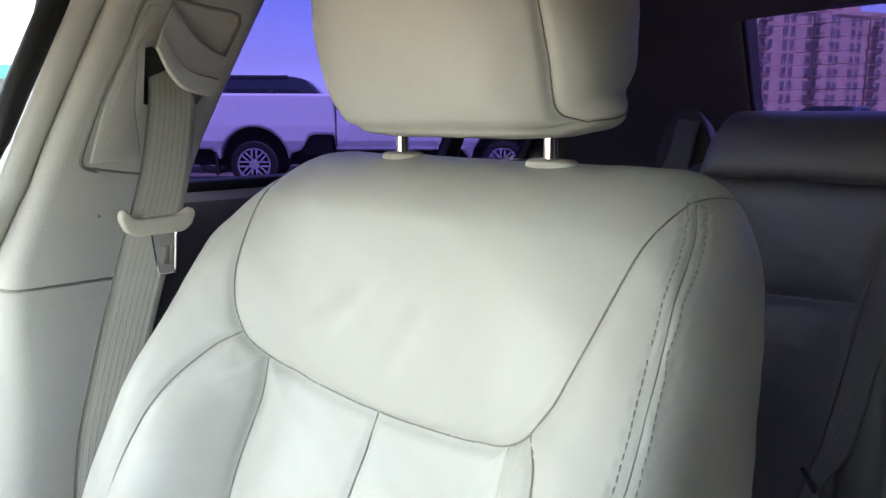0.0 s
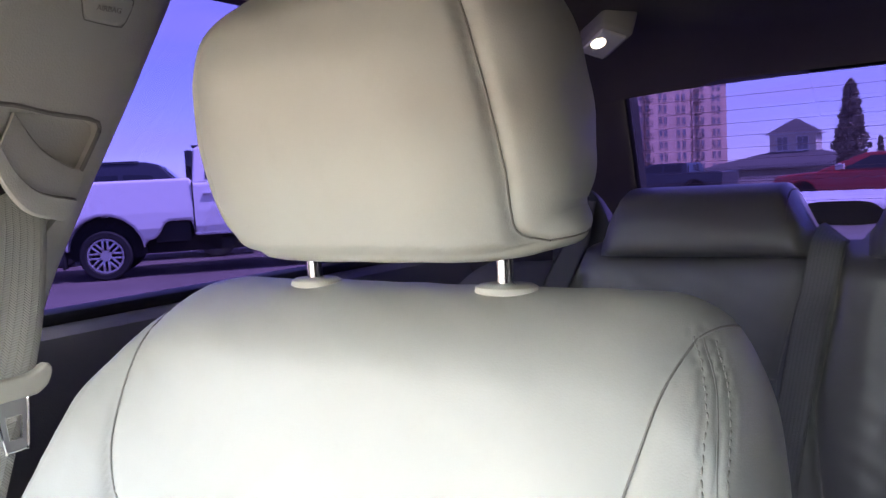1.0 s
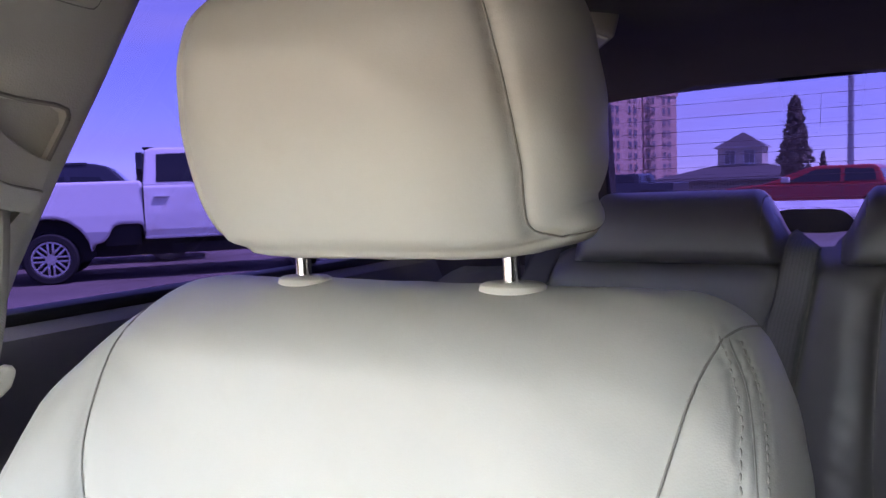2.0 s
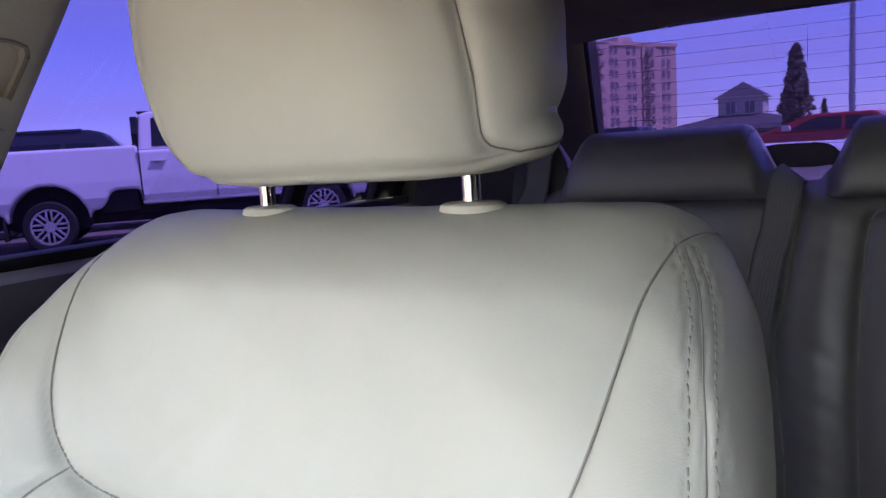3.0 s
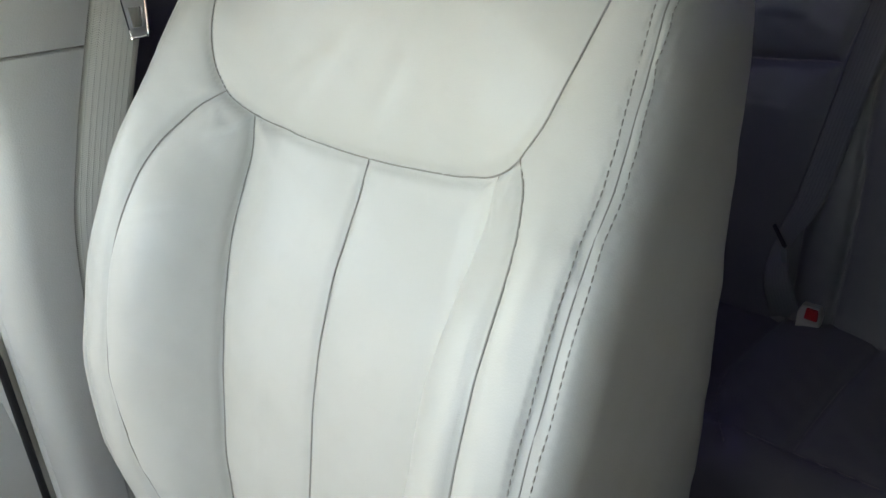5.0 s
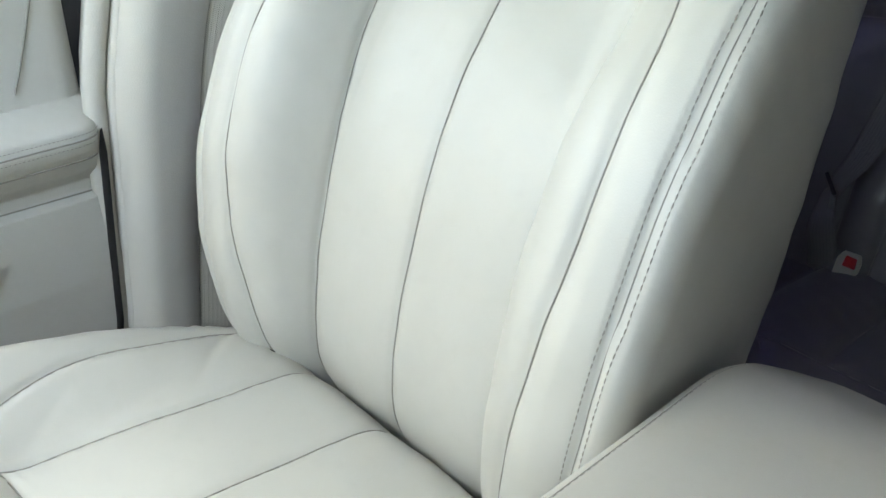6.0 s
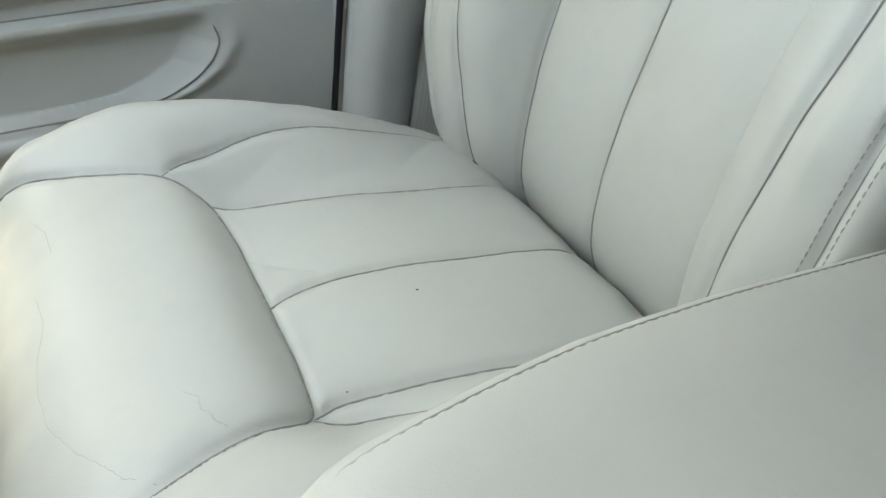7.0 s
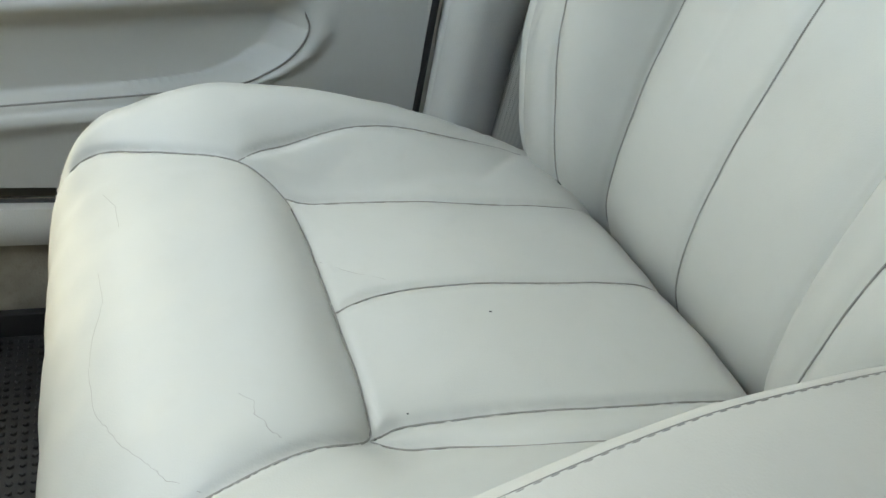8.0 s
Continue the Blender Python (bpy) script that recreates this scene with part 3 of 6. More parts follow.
C_BOLSTER_FAR = [(-0.164, -0.366), (-0.178, -0.345), (-0.188, -0.319), (-0.198, -0.286), (-0.207, -0.25), (-0.2125, -0.21), (-0.2150, -0.165), (-0.219, -0.12), (-0.224, -0.06), (-0.224, 0), (-0.22, 0.035)]
C_PANEL = [(0.132, -0.330), (0.122, -0.31), (0.121, -0.294), (0.123, -0.272), (0.127, -0.234), (0.132, -0.194), (0.135, -0.15), (0.137, -0.10), (0.138, -0.02), (0.135, 0.04)]
C_PANEL_FAR = [(-0.138, -0.330), (-0.134, -0.282), (-0.127, -0.232), (-0.121, -0.18), (-0.119, -0.12), (-0.123, -0.053), (-0.128, 0), (-0.13, 0.04)]
C_MIDDLE = [(0.012, -0.322), (0.004, -0.307), (-0.002, -0.287), (-0.004, -0.26), (-0.002, -0.223), (0.001, -0.175), (0.003, -0.12), (0.002, -0.06), (0, 0.04)]
c_lines = [cush_line(C_FRONT), cush_line(C_FRONT_FAR), cush_line(C_MIDDLE)]
for s, m in ((C_BOLSTER, C_BOLSTER_FAR), (C_PANEL, C_PANEL_FAR)):
    c_lines += [cush_line(s), cush_line(m)]
CUSH_PULL = [1.0, 1.0, 0.45, 0.7, 0.8, 0.9, 0.9]
Q, N = upholster(P, False, 1.0, c_lines[:7], 0.0032, 0.0042, 0.0055, 0.016, 1.0, 0.0003, CUSH_PULL, 0.0)
CS = 1.0
if N[P.shape[0] // 2, 90, 2] < 0:
    Q, N = upholster(P, False, -1.0, c_lines[:7], 0.0032, 0.0042, 0.0055, 0.016, 1.0, 0.0003, CUSH_PULL, 0.0)
    CS = -1.0
# folds in the leather of the far bolster and at the panel corners
px, py = Q[..., 0], Q[..., 1]
fold = np.zeros(px.shape)
for (x0, y0), (x1, y1), deep, wide in (((-0.150, -0.14), (-0.222, -0.06), 0.0020, 0.006), ((-0.14, -0.26), (-0.16, -0.15), 0.0014, 0.009), ((-0.225, -0.05), (-0.232, -0.02), 0.0014, 0.003), ((-0.15, -0.30), (-0.185, -0.25), 0.0011, 0.007), ((-0.15, -0.05), (-0.19, -0.02), 0.0012, 0.005), ((-0.135, -0.318), (-0.12, -0.312), 0.0012, 0.004),
                                       ((-0.165, -0.20), (-0.16, -0.10), 0.0012, 0.012), ((-0.14, -0.345), (-0.13, -0.325), 0.0010, 0.004), ((0.105, -0.41), (0.14, -0.39), 0.0007, 0.005), ((-0.05, -0.318), (-0.015, -0.272), 0.0008, 0.006)):
    k = np.clip(((px - x0) * (x1 - x0) + (py - y0) * (y1 - y0)) / ((x1 - x0) ** 2 + (y1 - y0) ** 2), 0, 1)
    r = np.hypot(px - x0 - (x1 - x0) * k, py - y0 - (y1 - y0) * k)
    fold -= deep * np.exp(-(r / wide) ** 2) * np.sin(math.pi * (0.15 + 0.7 * k))
# puckers along the stitched outer edge
fold += 0.0008 * (np.sin(py * 260) + np.sin(py * 411 + 1)) * step01(py, -0.16, -0.08) * np.exp(-((np.abs(px) - 0.247) / 0.006) ** 2) * (N[..., 2] > 0.2)
Q = Q + N * fold[..., None]
N = grid_normals(Q, False) * CS
face_c = (Q[:-1, :-1] + Q[1:, :-1] + Q[:-1, 1:] + Q[1:, 1:]) / 4
fx, fy = face_c[..., 0], face_c[..., 1]
ci = np.arange(face_c.shape[0])[:, None] * np.ones((1, face_c.shape[1]))
mid = face_c.shape[0] / 2
top_zone = np.abs(ci - mid) < 92
names = np.full(fx.shape, "cushion_side1", dtype="<U24")
names[fx < 0] = "cushion_side2"
for sgn, tag in ((1, "1"), (-1, "2")):
    sx = fx * sgn
    names[top_zone & (sx > 0)] = "cushion_outer_bolster" + tag
    names[top_zone & inside(sx, fy, (C_BOLSTER if sgn > 0 else mirrored(C_BOLSTER_FAR)) + (C_PANEL if sgn > 0 else mirrored(C_PANEL_FAR))[::-1] + [(0.151, -0.342)])] = "cushion_bolster" + tag
    names[top_zone & inside(sx, fy, (C_PANEL if sgn > 0 else mirrored(C_PANEL_FAR)) + [(0, 0.07), (0, -0.322), (0.07, -0.322), (0.122, -0.326)])] = "cushion_panel" + tag
front_poly = C_FRONT_FAR[::-1] + C_FRONT[1:] + [(0.215, -0.6), (-0.215, -0.6)]
names[inside(fx, fy, front_poly)] = "thigh_pad"
cover(seat, Q, N, False, CS, names, M["leather"], {"thigh_pad": "broad rounded front pad with fine creases"})
for ln in c_lines[:7]:
    nn = seat_normals(ln, P, N)
    tube_part("seam", on_cover(ln + nn * 0.0008, Q, N, 0.0001)[0], 0.0008, M["seam"], seat)
# a pale stitched edge runs along the rounded outer side of both bolsters
centre_col = P.shape[0] // 2
for col in (centre_col - 88, centre_col + 88):
    v, f = stitches([(Q[col, 12:196] + N[col, 12:196] * 0.0001, N[col, 12:196])], 0.0042, 0.002, 0.0006)
    tagged(verts_part("stitching", v, f, M["thread_light"], seat, "pale stitched edge"), kind="stuff")

# black tube that paints the shade where cushion and backrest meet
gap = []
for x in np.linspace(-0.2, 0.2, 60):
    y, z = 0.0, 0.5
    for _ in range(40):
        z = 0.5 * z + 0.5 * (float(cush_top(np.array(x), np.array(y))) + 0.0078 + 0.0012 * (1 - (x / 0.2) ** 2))
        y = 0.5 * y + 0.5 * (float(back_front(np.array(x), np.array(z))) - 0.0100 - 0.0020 * (1 - (x / 0.2) ** 2))
    gap.append((x, y, z - 0.001))
tube_part("seat_gap_shade", gap, 0.0017, M["black"], seat, "black line for the shade between cushion and backrest", 8)

# hairline creases and small folds in the leather of the cushion
rng = random.Random(11)
CREASES = [[(-0.14, -0.466), (-0.115, -0.459), (-0.083, -0.457)], [(-0.045, -0.470), (-0.01, -0.468), (0.02, -0.474), (0.05, -0.476), (0.083, -0.474), (0.1, -0.468), (0.118, -0.462), (0.135, -0.452), (0.15, -0.444), (0.162, -0.43)],
           [(0.105, -0.403), (0.113, -0.396), (0.122, -0.397), (0.134, -0.391), (0.142, -0.383)], [(-0.05, -0.318), (-0.033, -0.299), (-0.017, -0.274)]]
# thin darker tubes paint the shade that lies in these creases
for line in CREASES:
    fine = []
    for (x0, y0), (x1, y1) in zip(line, line[1:]):
        for k in np.linspace(0, 1, 6, endpoint=False):
            fine.append((x0 + (x1 - x0) * k + rng.gauss(0, 0.0003), y0 + (y1 - y0) * k + rng.gauss(0, 0.0003)))
    fine.append(line[-1])
    pts, nn = on_cover(cush_line(fine, 0.004), Q, N, 0.0)
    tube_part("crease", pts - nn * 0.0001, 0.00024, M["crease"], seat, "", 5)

# small dark specks on the leather
for x, y, r in ((0.035, -0.21, 0.0009), (0.118, -0.30, 0.0006)):
    p, n = on_cover(np.array([(x, y, 0.54), (x + 0.001, y, 0.54), (x + 0.002, y, 0.54)]), Q, N, 0.0)
    bm = bmesh.new()
    bmesh.ops.create_uvsphere(bm, u_segments=8, v_segments=5, radius=1, matrix=Matrix.Translation(p[1]) @ Matrix.Diagonal((r, r * 1.6, 0.0003, 1)))
    part("speck", bm, M["trim_dark"], seat, "small dark speck")

# seat base and rails under the cushion
bm = bmesh.new()
box(bm, (-0.22, -0.40, 0.20), (0.22, 0.10, 0.31), 0.02)
part("seat_base", bm, M["trim_grey"], seat, "plastic seat base shroud")
for x in (-0.19, 0.19):
    bm = bmesh.new()
    box(bm, (x - 0.02, -0.42, 0.135), (x + 0.02, 0.14, 0.205), 0.004)
    part("seat_rail", bm, M["steel"], seat, "steel seat rail")

# ---- headrest ----
HR_A = soft_curve([(1.10, 0.098), (1.166, 0.098), (1.178, 0.120), (1.195, 0.137), (1.22, 0.145), (1.26, 0.146), (1.30, 0.141), (1.33, 0.129), (1.35, 0.108), (1.362, 0.084)], 0.006)
HR_F = soft_curve([(1.10, 0.160), (1.166, 0.160), (1.18, 0.147), (1.21, 0.135), (1.26, 0.121), (1.30, 0.116), (1.33, 0.122), (1.352, 0.148), (1.37, 0.18)], 0.006)
HR_B = soft_curve([(1.10, 0.222), (1.166, 0.222), (1.18, 0.238), (1.22, 0.250), (1.27, 0.252), (1.32, 0.244), (1.35, 0.225), (1.37, 0.205)], 0.006)


def head_point(phi, z):
    """phi 0 faces the front, a quarter turn the side."""
    a, f, b = HR_A(z), HR_F(z), HR_B(z)
    n = 2 / 3.1
    c, s = np.cos(phi), np.sin(phi)
    x = a * np.sign(s) * np.abs(s) ** n
    # the lower corners stay full at the sides and round off towards the front
    x = x * (1 + 0.16 * step01(1.205 - z, 0.0, 0.022) * step01(1.185 - z, 0.022, -0.002) * step01(-c, -0.45, 0.1))
    yc = f + (b - f) * 0.55
    dep = np.where(c > 0, yc - f, b - yc)
    y = yc - dep * np.sign(c) * np.abs(c) ** n
    return np.stack([x - 0.012, y, z * np.ones_like(x)], -1)


head_z = np.concatenate([[1.1661], np.linspace(1.167, 1.20, 22), np.linspace(1.205, 1.32, 44), np.linspace(1.323, 1.365, 26)])
phi = np.linspace(0, 2 * math.pi, 200, endpoint=False)
P = np.stack([head_point(phi, np.full(200, z)) for z in head_z], 1)
for j, k in ((0, 0.0), (1, 0.7), (2, 0.93), (-1, 0.0), (-2, 0.45), (-3, 0.75)):
    c = P[:, j].mean(0)
    P[:, j] = c + (P[:, j] - c) * k
    if j < 0:
        P[:, j, 2] += 0.003 * (1 - k)
EDGE = [(0.74, 1.36), (0.775, 1.33), (0.81, 1.29), (0.85, 1.25), (0.90, 1.215), (0.98, 1.195), (1.15, 1.186), (1.45, 1.181)]
BACK_EDGE = [(1.45, 1.181), (1.75, 1.186), (2.1, 1.195)]
LOW = [(1.45, 1.181), (1.15, 1.175), (0.8, 1.172), (0.4, 1.171), (0.0, 1.171)]
h_lines = []
for sgn in (1, -1):
    for pts in (EDGE, BACK_EDGE, LOW):
        p = smooth_line(pts, 0.006)
        p = smooth_line(pts, 0.02) if len(p) > 400 else p
        h_lines.append(head_point(p[:, 0] * sgn, p[:, 1]))
h_lines = [ln[np.concatenate([[True], np.linalg.norm(np.diff(ln, axis=0), axis=1) > 1e-5])] for ln in h_lines]
h_mask = step01(head_z, 1.168, 1.185)[None, :]
Q, N = upholster(P, True, 1.0, h_lines, 0.003, 0.005, 0.004, 0.018, h_mask)
HS = 1.0
if N[0, 45, 1] > 0:
    Q, N = upholster(P, True, -1.0, h_lines, 0.003, 0.005, 0.004, 0.018, h_mask)
    HS = -1.0
ang = (np.arange(200) + 0.5) * 2 * math.pi / 200
ang = np.where(ang > math.pi, ang - 2 * math.pi, ang)[:, None] * np.ones((1, len(head_z) - 1))
hz = ((head_z[:-1] + head_z[1:]) / 2)[None] * np.ones((200, 1))
names = np.full(ang.shape, "headrest_front", dtype="<U24")
cut = np.interp(hz, [p[1] for p in EDGE[::-1]], [p[0] for p in EDGE[::-1]])
names[(ang > cut)] = "headrest_side1"
names[(ang < -cut)] = "headrest_side2"
names[(np.abs(ang) > 2.3)] = "headrest_back"
names[(hz < 1.1745)] = "headrest_base"
cover(seat, Q, N, True, HS, names, M["leather"], {})
for ln in h_lines[0:2] + h_lines[3:5]:
    nn = seat_normals(ln, P, N)
    tube_part("seam", ln + nn * 0.0008, 0.0007, M["seam"], seat)
for x in (-0.083, 0.083):
    bm = bmesh.new()
    rod(bm, (x, 0.193, 1.10), (x, 0.191, 1.19), 0.0058, 20)
    part("headrest_post", bm, M["chrome"], seat, "polished chrome headrest post")
    bm = bmesh.new()
    rings = []
    for k, z in ((0.95, 1.120), (0.93, 1.140), (0.92, 1.1470), (0.88, 1.1500), (0.77, 1.1515), (0.5, 1.1520), (0.29, 1.1520)):
        rings.append([bm.verts.new((x + 0.0245 * k * math.cos(a), 0.193 + 0.0175 * k * math.sin(a), z)) for a in np.linspace(0, 2 * math.pi, 32, endpoint=False)])
    for r0, r1 in zip(rings, rings[1:]):
        for i in range(32):
            bm.faces.new((r0[i], r0[(i + 1) % 32], r1[(i + 1) % 32], r1[i]))
    part("post_collar", bm, M["belt_plastic"], seat, "beige plastic collar")

# unseen driver's seat behind the camera, added to shade the rear bench
driver = copy_thing(seat, Matrix.Translation((0.74, -0.1, 0.28)))
driver.name = "driver_seat"
tagged(driver, "unseen copy of the passenger seat as driver seat, added to shade the rear", "car seat")


# ---- car shell ----
CX = 0.37


def lofted(name, sections, material, parent=None, label="", closed=True, cap=True):
    """A body through rings of points, one ring after another."""
    n = len(sections[0])
    v = [p for s in sections for p in s]
    f = []
    for i in range(len(sections) - 1):
        for j in range(n if closed else n - 1):
            k = (j + 1) % n
            f.append((i * n + j, i * n + k, (i + 1) * n + k, (i + 1) * n + j))
    if cap and closed:
        f.append(tuple(range(n))[::-1])
        f.append(tuple((len(sections) - 1) * n + j for j in range(n)))
    bm = bmesh.new()
    bv = [bm.verts.new(p) for p in v]
    for q in f:
        bm.faces.new([bv[i] for i in q])
    return part(name, bm, material, parent, label)


def side_x(z):
    """The inner face of the body's side, which leans in towards the roof."""
    return float(np.interp(z, [0.1, 0.6, 1.0, 1.087, 1.29, 1.45, 1.52], [-0.50, -0.50, -0.515, -0.508, -0.435, -0.365, -0.33]))


def solid_box(name, lo, hi, material, label, category, bevel=0.004, kind="structure"):
    bm = bmesh.new()
    box(bm, lo, hi, bevel)
    return tagged(part(name, bm, material, None), label, category, "", kind)


solid_box("floor", (-0.56, -1.35, 0.085), (1.30, 1.75, 0.115), M["carpet"], "grey-beige carpeted car floor", "car floor")
# unseen front, driver side and bonnet are added dark to cut stray light
solid_box("wall_front", (-0.62, -1.42, 0.085), (1.36, -1.36, 0.93), M["trim_dark"], "unseen bulkhead below the windscreen, dark to cut bounced light", "bulkhead")
solid_box("wall_rear", (-0.62, 1.76, 0.085), (1.36, 1.82, 0.94), M["trim_dark"], "dark bulkhead behind the rear seat", "bulkhead")
solid_box("wall_east", (1.16, -1.36, 0.085), (1.24, 1.76, 1.47), M["trim_dark"], "unseen plain driver side, closed and dark to cut light", "car side", 0.002)
solid_box("dashboard_wall", (-0.54, -1.35, 0.60), (1.15, -0.95, 0.96), M["trim_dark"], "dark dashboard block below the windscreen", "dashboard", 0.03)
solid_box("car_bonnet", (-0.60, -2.55, 0.55), (1.34, -1.42, 0.97), M["trim_dark"], "unseen dark bonnet block ahead of the windscreen, added to cut low light", "bonnet", 0.08)
solid_box("wall_west", (-0.62, -1.36, 0.085), (-0.56, 1.76, 0.93), M["trim_dark"], "outer skin of the passenger side", "car side")

# roof lining: a gently domed sheet with thickness, lower along its edges and over the rear window
NX, NY = 40, 60
gx, gy = np.meshgrid(np.linspace(-0.37, 1.11, NX), np.linspace(-0.50, 1.085, NY), indexing="ij")
u = (gx - CX) / 0.74
# the unseen front edge dips low to keep sky light off the headrest
roof_z = 1.458 - 0.006 * u ** 4 - 0.04 * np.clip((gy - 0.25) / 0.6, 0, 1) ** 2 - (0.060 + 0.03 * u ** 4) * np.clip((gy - 0.9) / 0.185, 0, 1) ** 2 - 0.172 * np.clip((0.0 - gy) / 0.5, 0, 1) ** 2
top = np.stack([gx, gy, roof_z], -1).reshape(-1, 3)
v = np.vstack([top, top + (0, 0, 0.035)])
f = []
for i in range(NX - 1):
    for j in range(NY - 1):
        a = i * NY + j
        f.append((a, a + 1, a + NY + 1, a + NY))
        o = NX * NY
        f.append((o + a, o + a + NY, o + a + NY + 1, o + a + 1))
rim = [i * NY for i in range(NX)] + [(NX - 1) * NY + j for j in range(1, NY)] + [i * NY + NY - 1 for i in range(NX - 2, -1, -1)] + [j for j in range(NY - 2, 0, -1)]
for a, b in zip(rim, rim[1:] + rim[:1]):
    f.append((a, b, b + NX * NY, a + NX * NY))
tagged(verts_part("ceiling", v, f, M["headliner"]), "cloth roof lining, darkened to cut bounced light", "roof lining", "", "structure")


def side_strip(name, y0, y1, z0, z1, material, label, category, mirror=False, thick=0.05, out=0.0, rows=10, y0b=None, y1b=None):
    """A piece of the body's side between two heights; it leans with the body. y0b, y1b: its ends at the top."""
    rings = []
    for z in np.linspace(z0, z1, rows):
        k = (z - z0) / (z1 - z0)
        a = y0 + ((y0 if y0b is None else y0b) - y0) * k
        b = y1 + ((y1 if y1b is None else y1b) - y1) * k
        x = side_x(z) - out
        ring = [(x, a + 0.006, z), (x, b - 0.006, z), (x - 0.006, b, z), (x - thick, b, z), (x - thick, a, z), (x - 0.006, a, z)]
        rings.append([(2 * CX - p[0], p[1], p[2]) for p in ring] if mirror else ring)
    return tagged(lofted(name, rings, material), label, category, "", "structure")


# roof rails over the doors, the rear corner pillars and the far side
for mir in (False, True):
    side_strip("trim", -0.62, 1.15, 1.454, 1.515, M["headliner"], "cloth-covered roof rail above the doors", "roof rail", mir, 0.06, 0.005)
    rings = []
    for z in np.linspace(0.985, 1.45, 14):
        t = min(1.0, (z - 0.985) / 0.385)
        x0, x1, y1 = side_x(z) + 0.012, -0.305 + 0.15 * t, 1.605 - 0.525 * t
        ring = [(x0 - 0.06, 1.06, z), (x0 - 0.01, 1.045, z), (x0, 1.06, z)]
        for k in np.linspace(0.12, 1, 9):
            ring.append((x0 + (x1 - x0) * k ** 1.8, 1.06 + (y1 - 1.06) * (1 - (1 - k) ** 1.5), z))
        ring += [(x1, y1 + 0.05, z), (x0 - 0.06, max(y1, 1.12) + 0.06, z)]
        rings.append([(2 * CX - p[0], p[1], p[2]) for p in ring] if mir else ring)
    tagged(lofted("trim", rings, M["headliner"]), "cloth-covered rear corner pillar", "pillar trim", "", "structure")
# rail brought down just out of view to cut window light on the headrest
bm = prism([(-0.47, -0.98, 1.04), (-0.47, -0.52, 1.15), (-0.47, -0.07, 1.302), (-0.47, 0.10, 1.335), (-0.47, 0.13, 1.47), (-0.47, -0.50, 1.45), (-0.47, -0.98, 1.14)], (1, 0, 0.05), 0.05, 0.008)
tagged(part("trim", bm, M["trim"]), "beige rail above the front door window, lowered to block light", "roof rail", "", "structure")
side_strip("trim", -0.62, -0.52, 0.95, 1.44, M["trim"], "windscreen pillar trim", "pillar trim", False, 0.06, 0, 8, -1.20, -0.52)

# ---- windows ----
def pane(name, corners, material, label, bow=0.0, n=16):
    """A curved sheet of glass between four corners."""
    a, b, c, d = [np.array(p, float) for p in corners]
    nrm = np.cross(b - a, d - a)
    nrm /= np.linalg.norm(nrm)
    v, f = [], []
    for i in range(n):
        for j in range(n):
            s, t = i / (n - 1), j / (n - 1)
            p = a * (1 - s) * (1 - t) + b * s * (1 - t) + c * s * t + d * (1 - s) * t
            v.append(p + nrm * bow * 4 * s * (1 - s))
    for i in range(n - 1):
        for j in range(n - 1):
            k = i * n + j
            f.append((k, k + 1, k + n + 1, k + n))
    return tagged(verts_part(name, v, f, material), label, "window", "", "structure")


rear_window = pane("window_rear", [(-0.30, 1.60, 0.985), (1.04, 1.60, 0.985), (0.895, 1.075, 1.362), (-0.155, 1.075, 1.362)], M["tint"],
                   "violet-tinted rear window with fine heater lines", 0.0)
pane("window_1", [(-0.575, 0.14, 1.05), (-0.575, 1.02, 1.05), (-0.382, 1.05, 1.50), (-0.382, 0.22, 1.50)], M["tint"], "violet-tinted rear door window", 0.0)
pane("window_3", [(-0.575, -0.95, 0.93), (-0.575, -0.03, 0.93), (-0.395, 0.05, 1.47), (-0.395, -0.62, 1.47)], M["clear"], "clear front door window", 0.0)
pane("windscreen", [(-0.50, -1.36, 0.92), (0.64, -1.36, 0.92), (0.64, -0.50, 1.285), (-0.38, -0.50, 1.285)], M["clear"], "clear laminated windscreen", 0.0)

# unseen panel, added to block windscreen light on the driver side
bm = prism([(0.64, -1.36, 0.90), (1.20, -1.36, 0.90), (1.20, -0.48, 1.295), (0.64, -0.48, 1.295)], (0, -0.5, 0.8), 0.03)
tagged(part("wall_front_blocker", bm, M["trim_dark"], None, "", False), "unseen dark panel added to block light through the driver side of the windscreen", "wall", "", "structure")

# heater lines of the rear window, and the dark frame round its edge
low_l, low_r, up_r, up_l = [np.array(p) for p in ((-0.30, 1.60, 0.985), (1.04, 1.60, 0.985), (0.895, 1.075, 1.362), (-0.155, 1.075, 1.362))]
for i in range(17):
    t = 0.06 + 0.88 * i / 16
    a, b = low_l + (up_l - low_l) * t, low_r + (up_r - low_r) * t
    inset = 0.03 if i % 4 else 0.02
    k = np.linspace(inset, 1 - inset, 24)[:, None]
    line = a + (b - a) * k + np.array([0, -0.003, -0.003])
    tube_part("heater_line", line, 0.0003, M["wire"], rear_window, n=4)
for s0, t0, t1 in ((0.33, 0.80, 0.94), (0.62, 0.78, 0.94), (0.66, 0.30, 0.66)):
    a = (low_l + (low_r - low_l) * s0) * (1 - t0) + (up_l + (up_r - up_l) * s0) * t0
    b = (low_l + (low_r - low_l) * s0) * (1 - t1) + (up_l + (up_r - up_l) * s0) * t1
    tube_part("heater_line", [a + (0, -0.003, -0.003), (a + b) / 2 + (0, -0.003, -0.003), b + (0, -0.003, -0.003)], 0.0004, M["wire"], rear_window, n=4)
for a, b in ((low_l, up_l), (low_r, up_r)):
    bm = bmesh.new()
    rod(bm, a, b, 0.005, 8)
    part("window_frame", bm, M["rubber"], rear_window, "black rubber edge")

